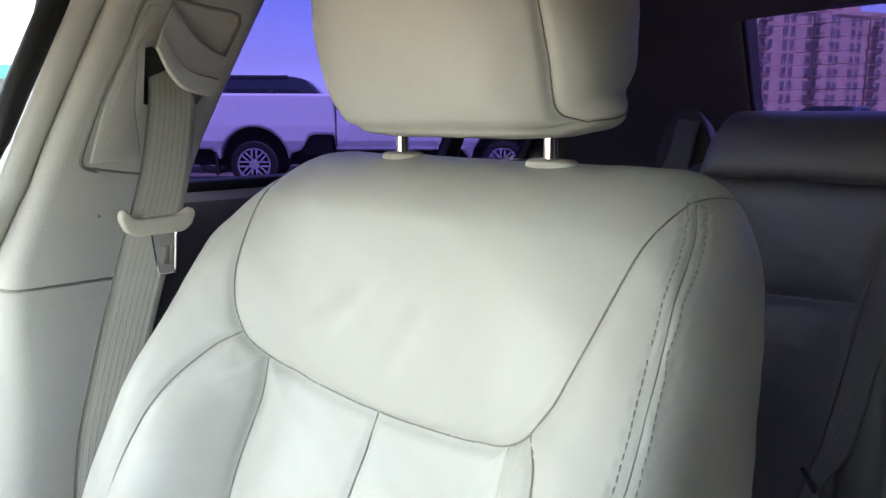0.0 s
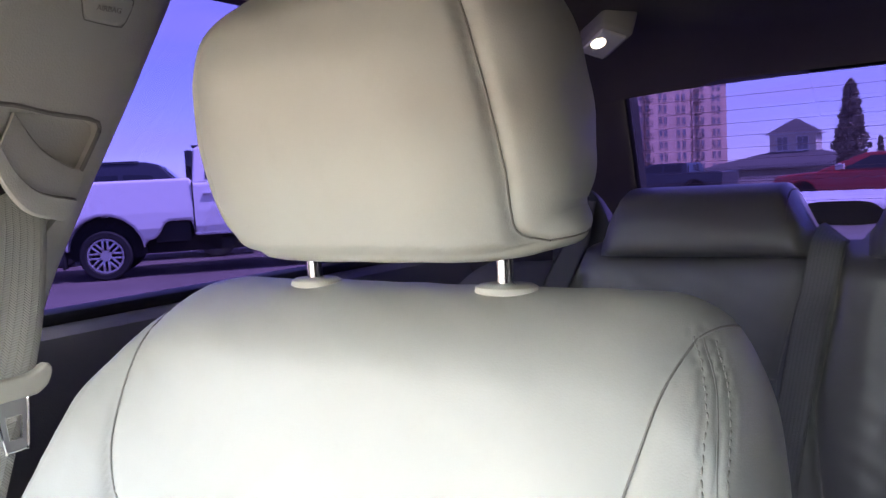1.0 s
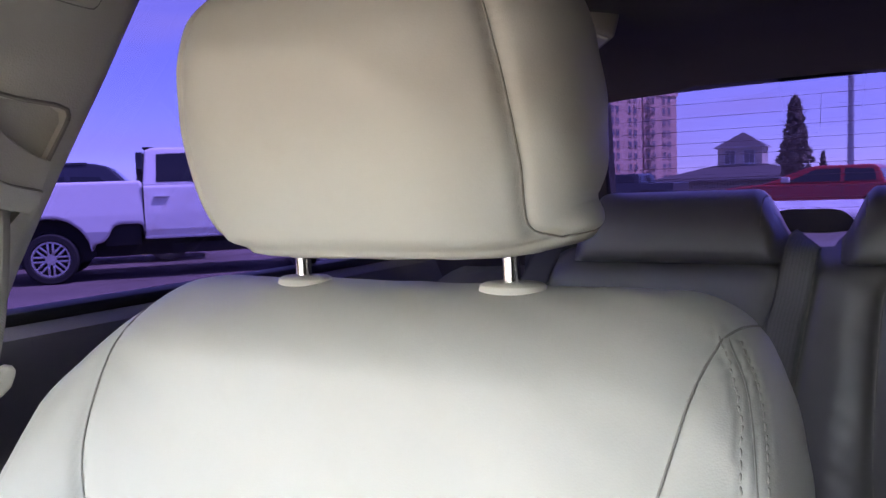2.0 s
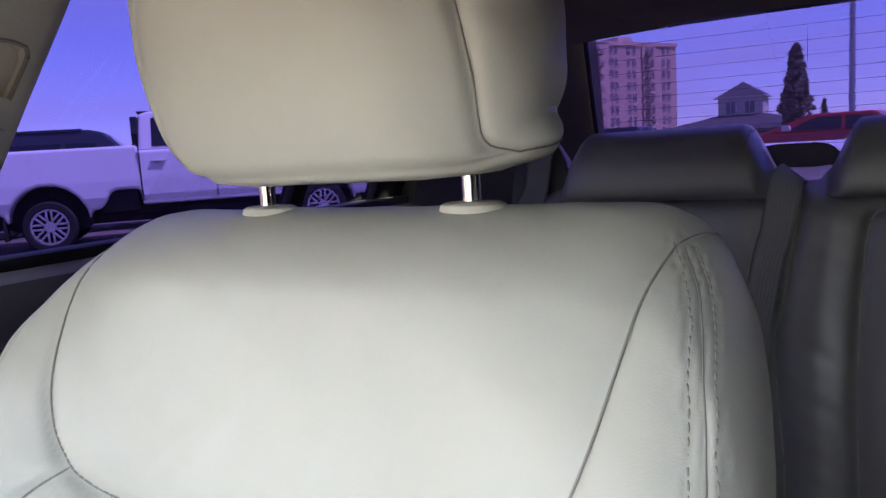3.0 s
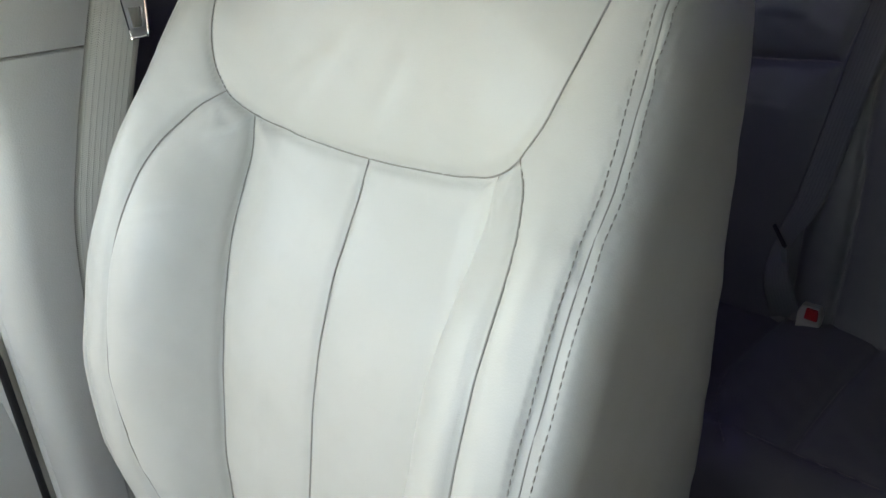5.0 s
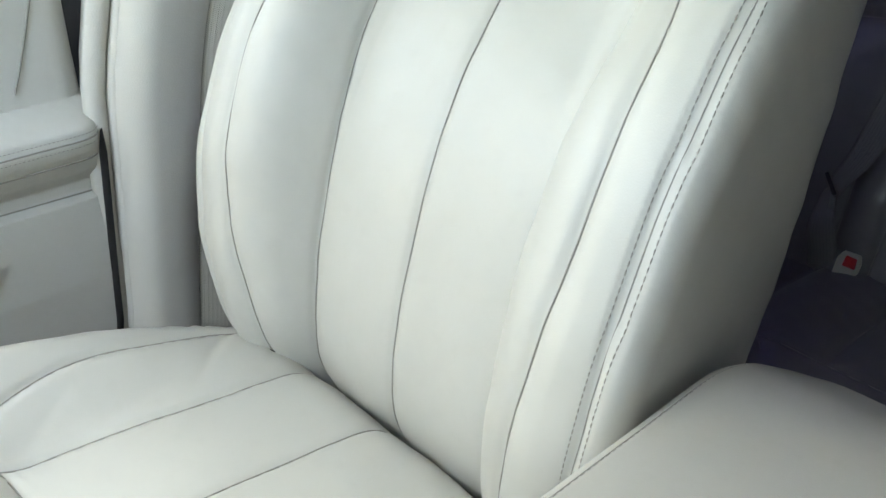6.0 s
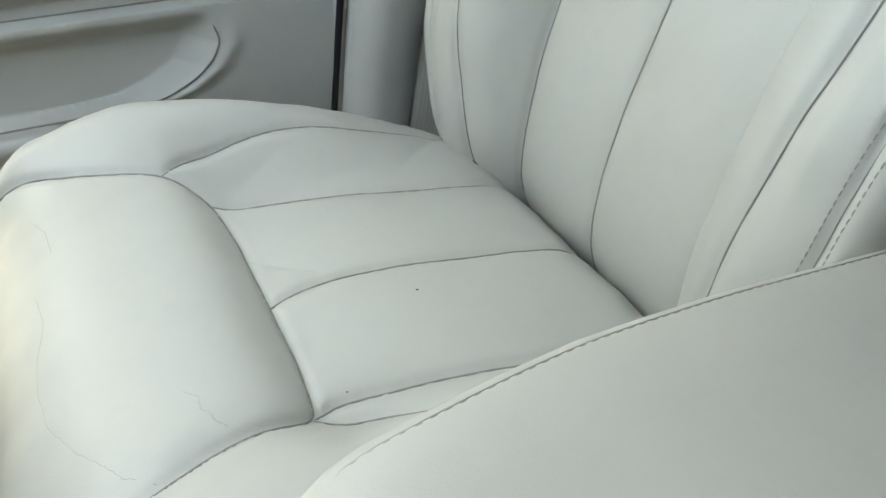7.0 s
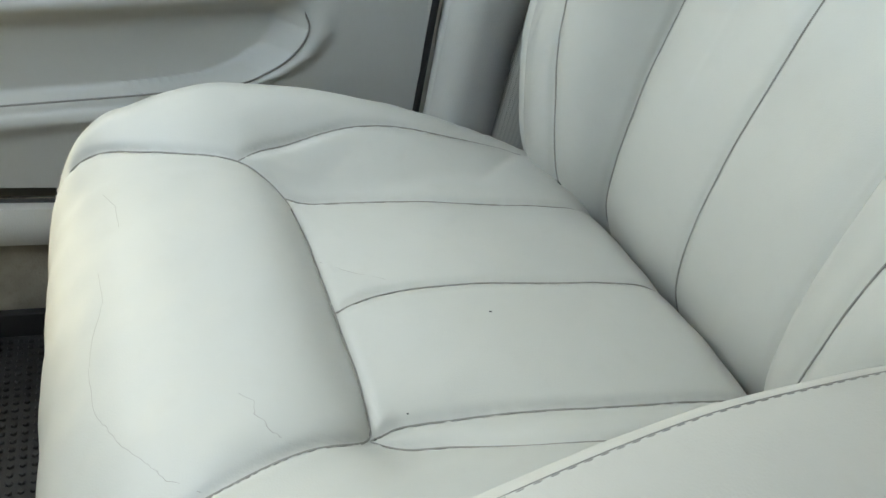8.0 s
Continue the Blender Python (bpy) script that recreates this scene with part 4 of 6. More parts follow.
# rear door: upper edge, black sill strip, window bars and inner panel
rear_door = thing("rear_door", "closed rear passenger door, panel darkened for shade, with black window frame", "car door", at=(-0.5, 0.5, 0.2))
rings = []
for y in np.linspace(0.10, 1.06, 14):
    rings.append([(-0.575, y, 0.20), (-0.465, y, 0.20), (-0.452, y, 0.55), (-0.462, y, 0.92), (-0.478, y, 1.04), (-0.492, y, 1.072), (-0.515, y, 1.082), (-0.575, y, 1.082)])
lofted("door_panel", rings, M["trim_shaded"], rear_door, "rear door panel with shade put into its colour")
bm = bmesh.new()
box(bm, (-0.56, 0.10, 1.080), (-0.517, 1.06, 1.096), 0.004)
part("window_sill", bm, M["rubber"], rear_door, "black rubber window strip")
for y, w in ((0.735, 0.018), (1.015, 0.058)):
    bm = prism([(-0.545, y - w, 1.08), (-0.545, y + w, 1.08), (-0.366, y + w + 0.03, 1.49), (-0.366, y - w + 0.03, 1.49)], (-1, 0, -0.2), 0.03, 0.003)
    part("window_bar", bm, M["rubber"], rear_door, "black window bar")
bm = bmesh.new()
box(bm, (-0.452, 0.20, 0.80), (-0.40, 0.80, 0.86), 0.02, 4)
part("armrest", bm, M["trim_dark"], rear_door, "dark armrest")
bm = bmesh.new()
rod(bm, (-0.487, 0.165, 1.078), (-0.487, 0.165, 1.092), 0.006, 12)
part("lock_knob", bm, M["trim_dark"], rear_door, "small lock knob")

# ---- door pillar beside the seat ----
def pillar_front(z):
    return float(np.interp(z, [0.2, 0.46, 0.77, 0.925, 1.045, 1.18, 1.292, 1.42], [-0.10, -0.084, -0.097, -0.079, -0.064, -0.010, 0.037, 0.09]))


def pillar_rear(z):
    return float(np.interp(z, [0.2, 0.47, 0.584, 0.94, 1.09, 1.165, 1.235, 1.31, 1.41], [0.03, 0.03, 0.02, 0.052, 0.117, 0.146, 0.176, 0.210, 0.250]))


def pillar_x(z):
    return float(np.interp(z, [0.2, 0.5, 0.80, 1.0, 1.15, 1.29, 1.40, 1.45], [-0.385, -0.385, -0.365, -0.352, -0.342, -0.313, -0.286, -0.27]))


pillar = thing("door_pillar_trim", "beige plastic pillar trim with a belt slot and lower cover", "pillar trim", "structure", at=(-0.42, 0.05, 0.115))


def pillar_ring(z, inset=0.0, r=0.02, r_rear=0.02):
    a, b, x = pillar_front(z) + inset, pillar_rear(z) - inset, pillar_x(z) - inset
    pts = [(x - 0.13, b, z)]
    for k in np.linspace(0, math.pi / 2, 10):
        pts.append((x - r_rear + r_rear * math.sin(k), b - r_rear + r_rear * math.cos(k), z))
    for k in np.linspace(0, math.pi / 2, 10):
        pts.append((x - r + r * math.cos(k), a + r - r * math.sin(k), z))
    pts.append((x - 0.13, a, z))
    return pts


lofted("lower_cover", [pillar_ring(0.115, 0.004, 0.035, 0.06)] + [pillar_ring(z, 0.0, 0.02 + 0.015 * float(step01(np.array(1.0 - z), 0.0, 0.12)), 0.02 + 0.042 * float(step01(np.array(1.0 - z), 0.0, 0.16))) for z in np.linspace(0.16, 1.016, 20)] + [pillar_ring(1.0175, 0.003)], M["trim"], pillar, "smooth lower pillar cover")
upper = lofted("upper_cover", [pillar_ring(1.0185, 0.0025)] + [pillar_ring(z) for z in np.linspace(1.020, 1.44, 22)], M["trim"], pillar, "grained upper pillar cover")
# front flange and door seal run up along the pillar
for off, x_off, r, nm, mt, lab in ((-0.012, -0.030, 0.013, "door_flange", M["trim"], "beige flange"), (-0.036, -0.05, 0.0125, "door_seal", M["rubber"], "black rubber door seal")):
    zz = np.linspace(0.14, 1.43, 30)
    tube_part(nm, [(pillar_x(z) + x_off - (0.09 if 'seal' in nm else 0.03) * (1 - min(1, max(0, (z - 1.02) / 0.1))), pillar_front(z) + off, z) for z in zz], r, mt, pillar, lab, 14)


tube_part("door_flange", [(pillar_x(z) - 0.040, pillar_front(z) + 0.006, z) for z in np.linspace(0.16, 0.99, 24)], 0.0095, M["trim"], pillar, "beige flange", 14)
tube_part("door_seal", [(pillar_x(z) - 0.046, pillar_front(z) - 0.013, z) for z in np.linspace(0.16, 0.72, 20)], 0.0045, M["rubber"], pillar, "black rubber door seal", 12)


def on_pillar(y, z, lift=0.0):
    return (pillar_x(z) + lift, y, z)


# raised slide cover that carries the belt slot, with a fine dark joint round it
joint = [(0.022, 1.128), (0.006, 1.136), (0.012, 1.16), (0.027, 1.203), (0.048, 1.25), (0.066, 1.294), (0.09, 1.300), (0.13, 1.294), (0.163, 1.291), (0.172, 1.284), (0.163, 1.262), (0.152, 1.24)]
p = smooth_line(joint, 0.006)
tube_part("joint", [on_pillar(y, z, 0.0004) for y, z in p], 0.0021, M["seam"], pillar)
p = smooth_line([(0.010, 1.133), (0.05, 1.126), (0.10, 1.121)], 0.006)
tube_part("joint", [on_pillar(y, z, 0.0006) for y, z in p], 0.0012, M["seam"], pillar)
cover_pts = [(0.014, 1.136), (0.030, 1.200), (0.071, 1.290), (0.087, 1.290), (0.061, 1.249), (0.059, 1.192), (0.066, 1.140)]
bm = prism([on_pillar(y, z, -0.004) for y, z in cover_pts], (1, 0, 0.12), 0.0062, 0.002, 3)
part("slide_cover", bm, M["trim"], pillar, "raised slide cover of the belt slot")
# hollow behind the flap, cut into the cover
hollow = [(0.094, 1.296), (0.130, 1.295), (0.163, 1.292), (0.171, 1.287), (0.172, 1.279), (0.156, 1.246), (0.138, 1.208), (0.126, 1.194), (0.112, 1.178), (0.068, 1.194), (0.068, 1.251), (0.080, 1.262)]
bm = prism([on_pillar(y, z, -0.013) for y, z in hollow], (1, 0, 0.1), 0.05)
cutter = part("cutter", bm, M["trim"], None, "", False)
cut = upper.modifiers.new("hollow", "BOOLEAN")
cut.object, cut.solver = cutter, "EXACT"
bpy.context.view_layer.update()
cut_mesh = bpy.data.meshes.new_from_object(upper.evaluated_get(bpy.context.evaluated_depsgraph_get()))
upper.modifiers.clear()
upper.data = cut_mesh
bpy.data.objects.remove(cutter)
slot = [(0.071, 1.250), (0.080, 1.252), (0.132, 1.212), (0.124, 1.196), (0.111, 1.181), (0.071, 1.196)]
bm = prism([on_pillar(y, z, -0.0128) for y, z in slot], (1, 0, 0.1), 0.003, 0)
part("belt_slot", bm, M["black"], pillar, "dark belt slot")
# curved flap over the slot: a bowed band, with a step near its lower edge
curves = [smooth_line(c, 0.001) for c in ([(0.096, 1.294), (0.117, 1.267), (0.140, 1.252), (0.158, 1.246)], [(0.080, 1.265), (0.091, 1.244), (0.110, 1.228), (0.145, 1.221)],
                                         [(0.073, 1.249), (0.083, 1.228), (0.100, 1.211), (0.132, 1.203)])]
rings = []
for k in np.linspace(0, 1, 28):
    up, st, lo = [np.array([np.interp(k, np.linspace(0, 1, len(c)), c[:, i]) for i in (0, 1)]) for c in curves]
    full = 0.55 + 0.45 * math.sin(math.pi * (0.12 + 0.76 * k))
    ring = []
    for s, lift in ((0, 0.001), (0.03, 0.0035), (0.25, 0.0075), (0.45, 0.0105), (0.58, 0.0135), (0.61, 0.0145), (0.64, 0.0185), (0.85, 0.0215), (0.97, 0.0225), (1.0, 0.0212), (1.0, 0.0170), (0.6, 0.009), (0.3, 0.0035), (0.0, -0.003)):
        q = up + (st - up) * (s / 0.62) if s < 0.62 else st + (lo - st) * ((s - 0.62) / 0.38)
        ring.append(on_pillar(q[0], q[1], lift * full if lift > 0 else lift))
    rings.append(ring)
lofted("slot_flap", rings, M["trim"], pillar, "curved flap over the belt slot")
tube_part("joint", [r[5] for r in rings], 0.0007, M["seam"], pillar)
bm = bmesh.new()
rod(bm, on_pillar(0.021, 1.084, -0.002), on_pillar(0.021, 1.084, 0.0006), 0.0016, 10)
part("clip_hole", bm, M["seam"], pillar, "tiny dark clip hole")
# raised badge with pressed lettering
badge = [(0.149, 1.393), (0.152, 1.375), (0.157, 1.3725), (0.183, 1.371), (0.190, 1.3735), (0.197, 1.388), (0.195, 1.397), (0.153, 1.400)]
bm = prism([on_pillar(y, z, -0.001) for y, z in badge], (1, 0, 0.2), 0.0042, 0.0015, 2)
part("badge", bm, M["trim"], pillar, "small raised airbag badge")
tube_part("joint", [on_pillar(y, z, 0.0003) for y, z in smooth_line(badge + badge[:1], 0.003)], 0.0007, M["seam"], pillar)
txt = bpy.data.curves.new("badge_letters", "FONT")
txt.body, txt.size, txt.extrude, txt.shear = "AIRBAG", 0.0068, 0.0003, 0.2
txt.align_x = "CENTER"
letters = new("badge_letters", txt)
letters.matrix_world = Matrix.Translation(on_pillar(0.173, 1.3815, 0.0040)) @ Matrix(((0, 0.16, 0.98, 0), (1, 0, 0, 0), (0, 0.98, -0.16, 0), (0, 0, 0, 1)))
bpy.context.view_layer.update()
me = bpy.data.meshes.new_from_object(letters)
me.transform(letters.matrix_world)
bpy.data.objects.remove(letters)
bpy.data.curves.remove(txt)
me.materials.clear()
place(me, "badge_letters", M["crease"], pillar, "pressed letters", False)

# ---- belts ----
def band(name, line, normals, width, material, parent, label="", thick=0.0014, uv_len=0.0035):
    """A strip of webbing along a line, with a length coordinate for its weave."""
    p = np.array(line, float)
    n = np.array(normals, float)
    n /= np.linalg.norm(n, axis=1)[:, None]
    tan = np.gradient(p, axis=0)
    tan /= np.linalg.norm(tan, axis=1)[:, None]
    ac = np.cross(tan, n)
    ac /= np.linalg.norm(ac, axis=1)[:, None]
    s = np.concatenate([[0], np.cumsum(np.linalg.norm(np.diff(p, axis=0), axis=1))])
    cols = np.linspace(-0.5, 0.5, 9)
    verts, uvs, f = [], [], []
    w = np.full(len(p), width) if np.isscalar(width) else np.array(width)
    for layer in (1, -1):
        for c in cols:
            edge = 1 - 0.7 * (abs(c) * 2) ** 8
            verts += list(p + ac * (c * w)[:, None] + n * layer * thick / 2 * edge)
            uvs += [(c + 0.5, k / uv_len) for k in s]
    L = len(p)
    for layer in (0, 1):
        for i in range(8):
            for j in range(L - 1):
                a = (layer * 9 + i) * L + j
                q = (a, a + 1, a + L + 1, a + L)
                f.append(q if layer == 0 else q[::-1])
    for i in (0, 8):
        for j in range(L - 1):
            a, b = i * L + j, (9 + i) * L + j
            f.append((a, b, b + 1, a + 1))
    me = bpy.data.meshes.new(name)
    me.from_pydata([tuple(q) for q in verts], [], f)
    layer = me.uv_layers.new(name="strip")
    for lp in me.loops:
        layer.data[lp.index].uv = uvs[lp.vertex_index]
    return place(me, name, material, parent, label)


belt = thing("seat_belt", "beige woven seat belt with latch plate hanging beside the pillar", "seat belt", at=(-0.29, 0.05, 1.0))
bl = smooth_line([(-0.337, 0.104, 1.240), (-0.331, 0.099, 1.215), (-0.317, 0.090, 1.188), (-0.292, 0.067, 1.13), (-0.281, 0.048, 1.085), (-0.284, 0.032, 1.035),
                  (-0.290, 0.002, 0.93), (-0.296, -0.016, 0.84), (-0.305, -0.022, 0.70), (-0.315, -0.020, 0.55), (-0.325, -0.016, 0.40), (-0.335, -0.01, 0.20)], 0.01)
band("webbing", bl, np.tile([1.0, -0.22, 0.06], (len(bl), 1)), 0.0475, M["belt"], belt, "beige ribbed webbing")
RING_T = Matrix.Translation((-0.274, 0.047, 1.083)) @ Euler((radians(1), 0, 0)).to_matrix().to_4x4()


def ring_pt(y, z, x=0.0):
    return tuple(RING_T @ Vector((x, y, z)))


# latch plate: rounded plastic grip with horns, and a steel tongue with a window
grip = [(-0.037, 0.0115), (-0.034, 0.0150), (-0.030, 0.0135), (-0.026, 0.0075), (-0.018, 0.005), (0.018, 0.005), (0.026, 0.0072), (0.030, 0.0105), (0.034, 0.0110), (0.037, 0.008),
        (0.0375, 0.004), (0.033, -0.006), (0.024, -0.012), (-0.024, -0.012), (-0.033, -0.006), (-0.0375, 0.005)]
bm = prism([ring_pt(y, z, -0.005) for y, z in grip], RING_T.to_3x3() @ Vector((1, 0, 0)), 0.011, 0.0030, 4)
part("latch_plate", bm, M["belt_plastic"], belt, "rounded beige plastic latch grip")
outer = [(-0.0125, -0.010), (0.0125, -0.010), (0.0088, -0.048), (0.0062, -0.051), (-0.0062, -0.051), (-0.0088, -0.048)]
hole = [(-0.0062, -0.024), (0.0062, -0.024), (0.0050, -0.042), (-0.0050, -0.042)]
bm = bmesh.new()
vo = [[bm.verts.new(ring_pt(y + 0.004, z, x)) for y, z in outer] for x in (0.0, 0.0028)]
vh = [[bm.verts.new(ring_pt(y + 0.004, z, x)) for y, z in hole] for x in (0.0, 0.0028)]
for lay in (0, 1):
    o, h = vo[lay], vh[lay]
    for q in ((o[0], o[1], h[1], h[0]), (o[1], o[2], h[2], h[1]), (o[2], o[3], h[2]), (o[3], o[4], h[3], h[2]), (o[4], o[5], h[3]), (o[5], o[0], h[0], h[3])):
        bm.faces.new(q)
for ringv in (vo, vh):
    n = len(ringv[0])
    for i in range(n):
        bm.faces.new((ringv[0][i], ringv[0][(i + 1) % n], ringv[1][(i + 1) % n], ringv[1][i]))
tongue = part("tongue", bm, M["steel"], belt, "dark steel latch tongue with a bright rim", False)
tube_part("rim", [ring_pt(y + 0.004, z, 0.0026) for y, z in smooth_line([(y, 0, z) for y, z in outer[1:] + outer[:1]], 0.002)[:, (0, 2)]], 0.0011, M["chrome"], tongue, "bright rolled rim")
tube_part("rim", [ring_pt(y + 0.004, z, 0.0028) for y, z in hole + hole[:1]], 0.0006, M["chrome"], tongue, "bright edge of the window")

# ---- front door panel ----
door = thing("front_door", "closed front passenger door with padded beige panel and map pocket", "car door", at=(-0.5, -0.5, 0.2))


def door_end(z):
    return float(np.interp(z, [0.2, 0.5, 0.62, 0.7, 0.9, 1.0], [-0.052, -0.067, -0.079, -0.093, -0.108, -0.10]))


def door_surface(yk, z):
    """The panel's relief: armrest shelf, a hollow under it, lower panel and pocket."""
    s = z + 0.013 - 0.14 * (yk + 0.105)
    prof = np.interp(s, [0.18, 0.36, 0.42, 0.49, 0.520, 0.541, 0.57, 0.648, 0.655, 0.668, 0.685, 0.704, 0.715, 0.728, 0.742, 0.750, 0.757, 0.80, 0.93, 0.96],
                     [-0.440, -0.437, -0.435, -0.432, -0.430, -0.428, -0.428, -0.428, -0.440, -0.441, -0.424, -0.412, -0.404, -0.400, -0.404, -0.420, -0.470, -0.474, -0.480, -0.492])
    y = yk
    # hollow of the map pocket, with a round end
    end = float(np.interp(z, [0.480, 0.491, 0.498, 0.515, 0.54, 0.569, 0.60, 0.64], [-0.42, -0.36, -0.33, -0.295, -0.265, -0.250, -0.252, -0.27]))
    inside_p = step01(np.asarray(end + 0.004 - y), 0.0, 0.040) * step01(np.asarray(s), 0.524, 0.543) * step01(np.asarray(-s), -0.643, -0.612)
    prof = prof - 0.030 * float(inside_p)
    # padded lip round the pocket's end and along its lower edge
    prof += 0.008 * math.exp(-((y - end - 0.016) / 0.013) ** 2) * float(step01(np.asarray(s), 0.50, 0.53) * step01(np.asarray(-s), -0.64, -0.58))
    prof += 0.006 * math.exp(-((s - 0.514) / 0.010) ** 2) * float(step01(np.asarray(end - y), -0.02, 0.03))
    # soft rounding of the rear edge
    e = door_end(z) - y
    prof = prof - 0.03 * max(0.0, 1 - e / 0.028) ** 2
    # the armrest's end is rounded off further
    prof -= 0.034 * max(0.0, 1 - e / 0.05) ** 2.5 * float(step01(np.asarray(s), 0.68, 0.71) * step01(np.asarray(-s), -0.757, -0.745))
    return prof


zs = np.concatenate([np.linspace(0.356, 0.40, 6), np.linspace(0.405, 0.66, 130), np.linspace(0.663, 0.78, 46), np.linspace(0.79, 0.965, 14)])
ks = np.concatenate([np.linspace(0, 0.12, 16), np.linspace(0.122, 0.45, 130), np.linspace(0.46, 1, 24)])
v, f = [], []
for k in ks:
    for z in zs:
        y = door_end(z) - 0.85 * k
        v.append((door_surface(y, z), y, z))
for i in range(len(ks) - 1):
    for j in range(len(zs) - 1):
        a = i * len(zs) + j
        f.append((a, a + 1, a + len(zs) + 1, a + len(zs)))
n0 = len(v)
rim = [j for j in range(len(zs))] + [i * len(zs) + len(zs) - 1 for i in range(1, len(ks))] + [(len(ks) - 1) * len(zs) + j for j in range(len(zs) - 2, -1, -1)] + [i * len(zs) for i in range(len(ks) - 2, 0, -1)]
v += [(-0.56, v[i][1], v[i][2]) for i in rim]
for a in range(len(rim)):
    b = (a + 1) % len(rim)
    f.append((rim[a], n0 + a, n0 + b, rim[b]))
verts_part("door_panel", v, f, M["leather"], door, "padded beige door panel")


def door_seam(points, lift=0.0005):
    p = smooth_line(points, 0.008)
    return [(door_surface(y, z) + lift, y, z) for y, z in p]


for z in (0.691, 0.6423):
    tube_part("seam", door_seam([(door_end(z) - 0.006, z), (-0.3, z - 0.14 * 0.195), (-0.6, z - 0.14 * 0.495)]), 0.0011, M["seam"], door)
pts = np.array(door_seam([(door_end(0.72) - 0.006, 0.718), (-0.3, 0.718 - 0.0273), (-0.6, 0.718 - 0.0693)], 0.0))
tube_part("seam", pts, 0.0011, M["seam"], door)
nn = np.tile([0.95, 0, 0.3], (len(pts), 1))
vv, ff = stitches([(pts + np.array([-0.0006, 0, dz]), nn) for dz in (-0.0065, 0.0065)], 0.0034, 0.0012, 0.0005)
tagged(verts_part("stitching", vv, ff, M["thread"], door, "twin rows of stitches along the armrest"), kind="stuff")
arc = [(-0.36, 0.491), (-0.33, 0.498), (-0.295, 0.515), (-0.265, 0.540), (-0.250, 0.569), (-0.256, 0.590)]
tube_part("pocket_seam", [(door_surface(y, z) + 0.003, y, z) for y, z in smooth_line(arc, 0.006)], 0.0012, M["seam"], door)
arc2 = [(-0.36, 0.490), (-0.434, 0.479), (-0.565, 0.461), (-0.75, 0.436)]
tube_part("pocket_seam", [(-0.4285, y, z) for y, z in smooth_line(arc2, 0.01)], 0.0012, M["seam"], door)
# plain upper panel joint and door pull base
tube_part("seam", [(door_surface(y, z) + 0.0018, y, z) for y, z in smooth_line([(-0.178, 0.752), (-0.163, 0.80), (-0.138, 0.90), (-0.128, 0.94)], 0.006)], 0.0012, M["seam"], door)
bm = bmesh.new()
box(bm, (-0.575, -0.96, 0.352), (-0.50, -0.08, 0.955), 0.01)
part("door_body", bm, M["trim_dark"], door, "inner door shell")
bm = bmesh.new()
box(bm, (-0.56, -0.96, 0.945), (-0.505, -0.06, 0.962), 0.004)
part("window_sill", bm, M["rubber"], door, "black window strip")
bm = prism([(-0.560, -0.045, 0.95), (-0.560, -0.020, 0.95), (-0.395, 0.062, 1.46), (-0.395, 0.036, 1.46)], (1, 0, 0.3), 0.022, 0.008, 3)
part("window_frame", bm, M["rubber"], door, "black window frame")
solid_box("carpet_side", (-0.56, -0.95, 0.112), (-0.462, -0.02, 0.28), M["carpet"], "tan carpet along the door sill", "carpet", 0.02)
solid_box("door_sill", (-0.58, -0.95, 0.265), (-0.435, -0.02, 0.328), M["trim"], "beige plastic door sill", "sill trim", 0.02)
solid_box("sill_plate", (-0.53, -0.90, 0.327), (-0.445, -0.10, 0.338), M["chrome"], "polished metal sill plate", "sill plate", 0.002)

# ---- floor mat with small knobs ----
mat = thing("floor_mat", "black rubber floor mat with small raised knobs and dust", "floor mat", at=(-0.1, -0.7, 0.115))
bm = bmesh.new()
box(bm, (-0.445, -0.98, 0.116), (0.20, -0.30, 0.124), 0.003)
part("mat_sheet", bm, M["mat"], mat, "black rubber sheet")
for lo, hi in (((-0.46, -0.99, 0.116), (-0.446, -0.30, 0.158)), ((0.201, -0.99, 0.116), (0.215, -0.30, 0.150)), ((-0.46, -0.299, 0.116), (0.215, -0.285, 0.140))):
    bm = bmesh.new()
    box(bm, lo, hi, 0.004)
    part("mat_rim", bm, M["mat"], mat, "raised rubber rim")
v, f = [], []
for i in range(52):
    for j in range(40):
        x, y = -0.432 + i * 0.012, -0.90 + j * 0.012
        n0 = len(v)
        for r, z in ((0.0042, 0.1235), (0.003, 0.1265)):
            for k in range(6):
                v.append((x + r * math.cos(k * math.pi / 3), y + r * math.sin(k * math.pi / 3), z))
        for k in range(6):
            f.append((n0 + k, n0 + (k + 1) % 6, n0 + 6 + (k + 1) % 6, n0 + 6 + k))
        f.append(tuple(n0 + 6 + k for k in range(6)))
tagged(verts_part("raised_pattern", v, f, M["mat"], mat, "small round rubber knobs"), kind="stuff")

# ---- centre armrest box ----
console = thing("centre_armrest", "beige leather centre armrest box with a stitched lid edge", "armrest box", at=(0.37, -0.1, 0.115))
arm_top = soft_curve([(-0.47, 0.66), (-0.43, 0.692), (-0.41, 0.701), (-0.385, 0.706), (-0.35, 0.707), (-0.30, 0.709), (-0.20, 0.711), (-0.08, 0.712), (0.02, 0.715), (0.07, 0.709), (0.14, 0.685)], 0.015)


def arm_left(y):
    """The edge of the lid beside the seat; it draws in towards the front."""
    return float(np.interp(y, [-0.435, -0.428, -0.418, -0.408, -0.398, -0.385, -0.355, -0.33, -0.285, -0.25, -0.20, -0.10, 0.04, 0.09, 0.115, 0.13], [0.365, 0.335, 0.318, 0.308, 0.303, 0.299, 0.293, 0.288, 0.281, 0.2785, 0.276, 0.275, 0.275, 0.281, 0.293, 0.312]))


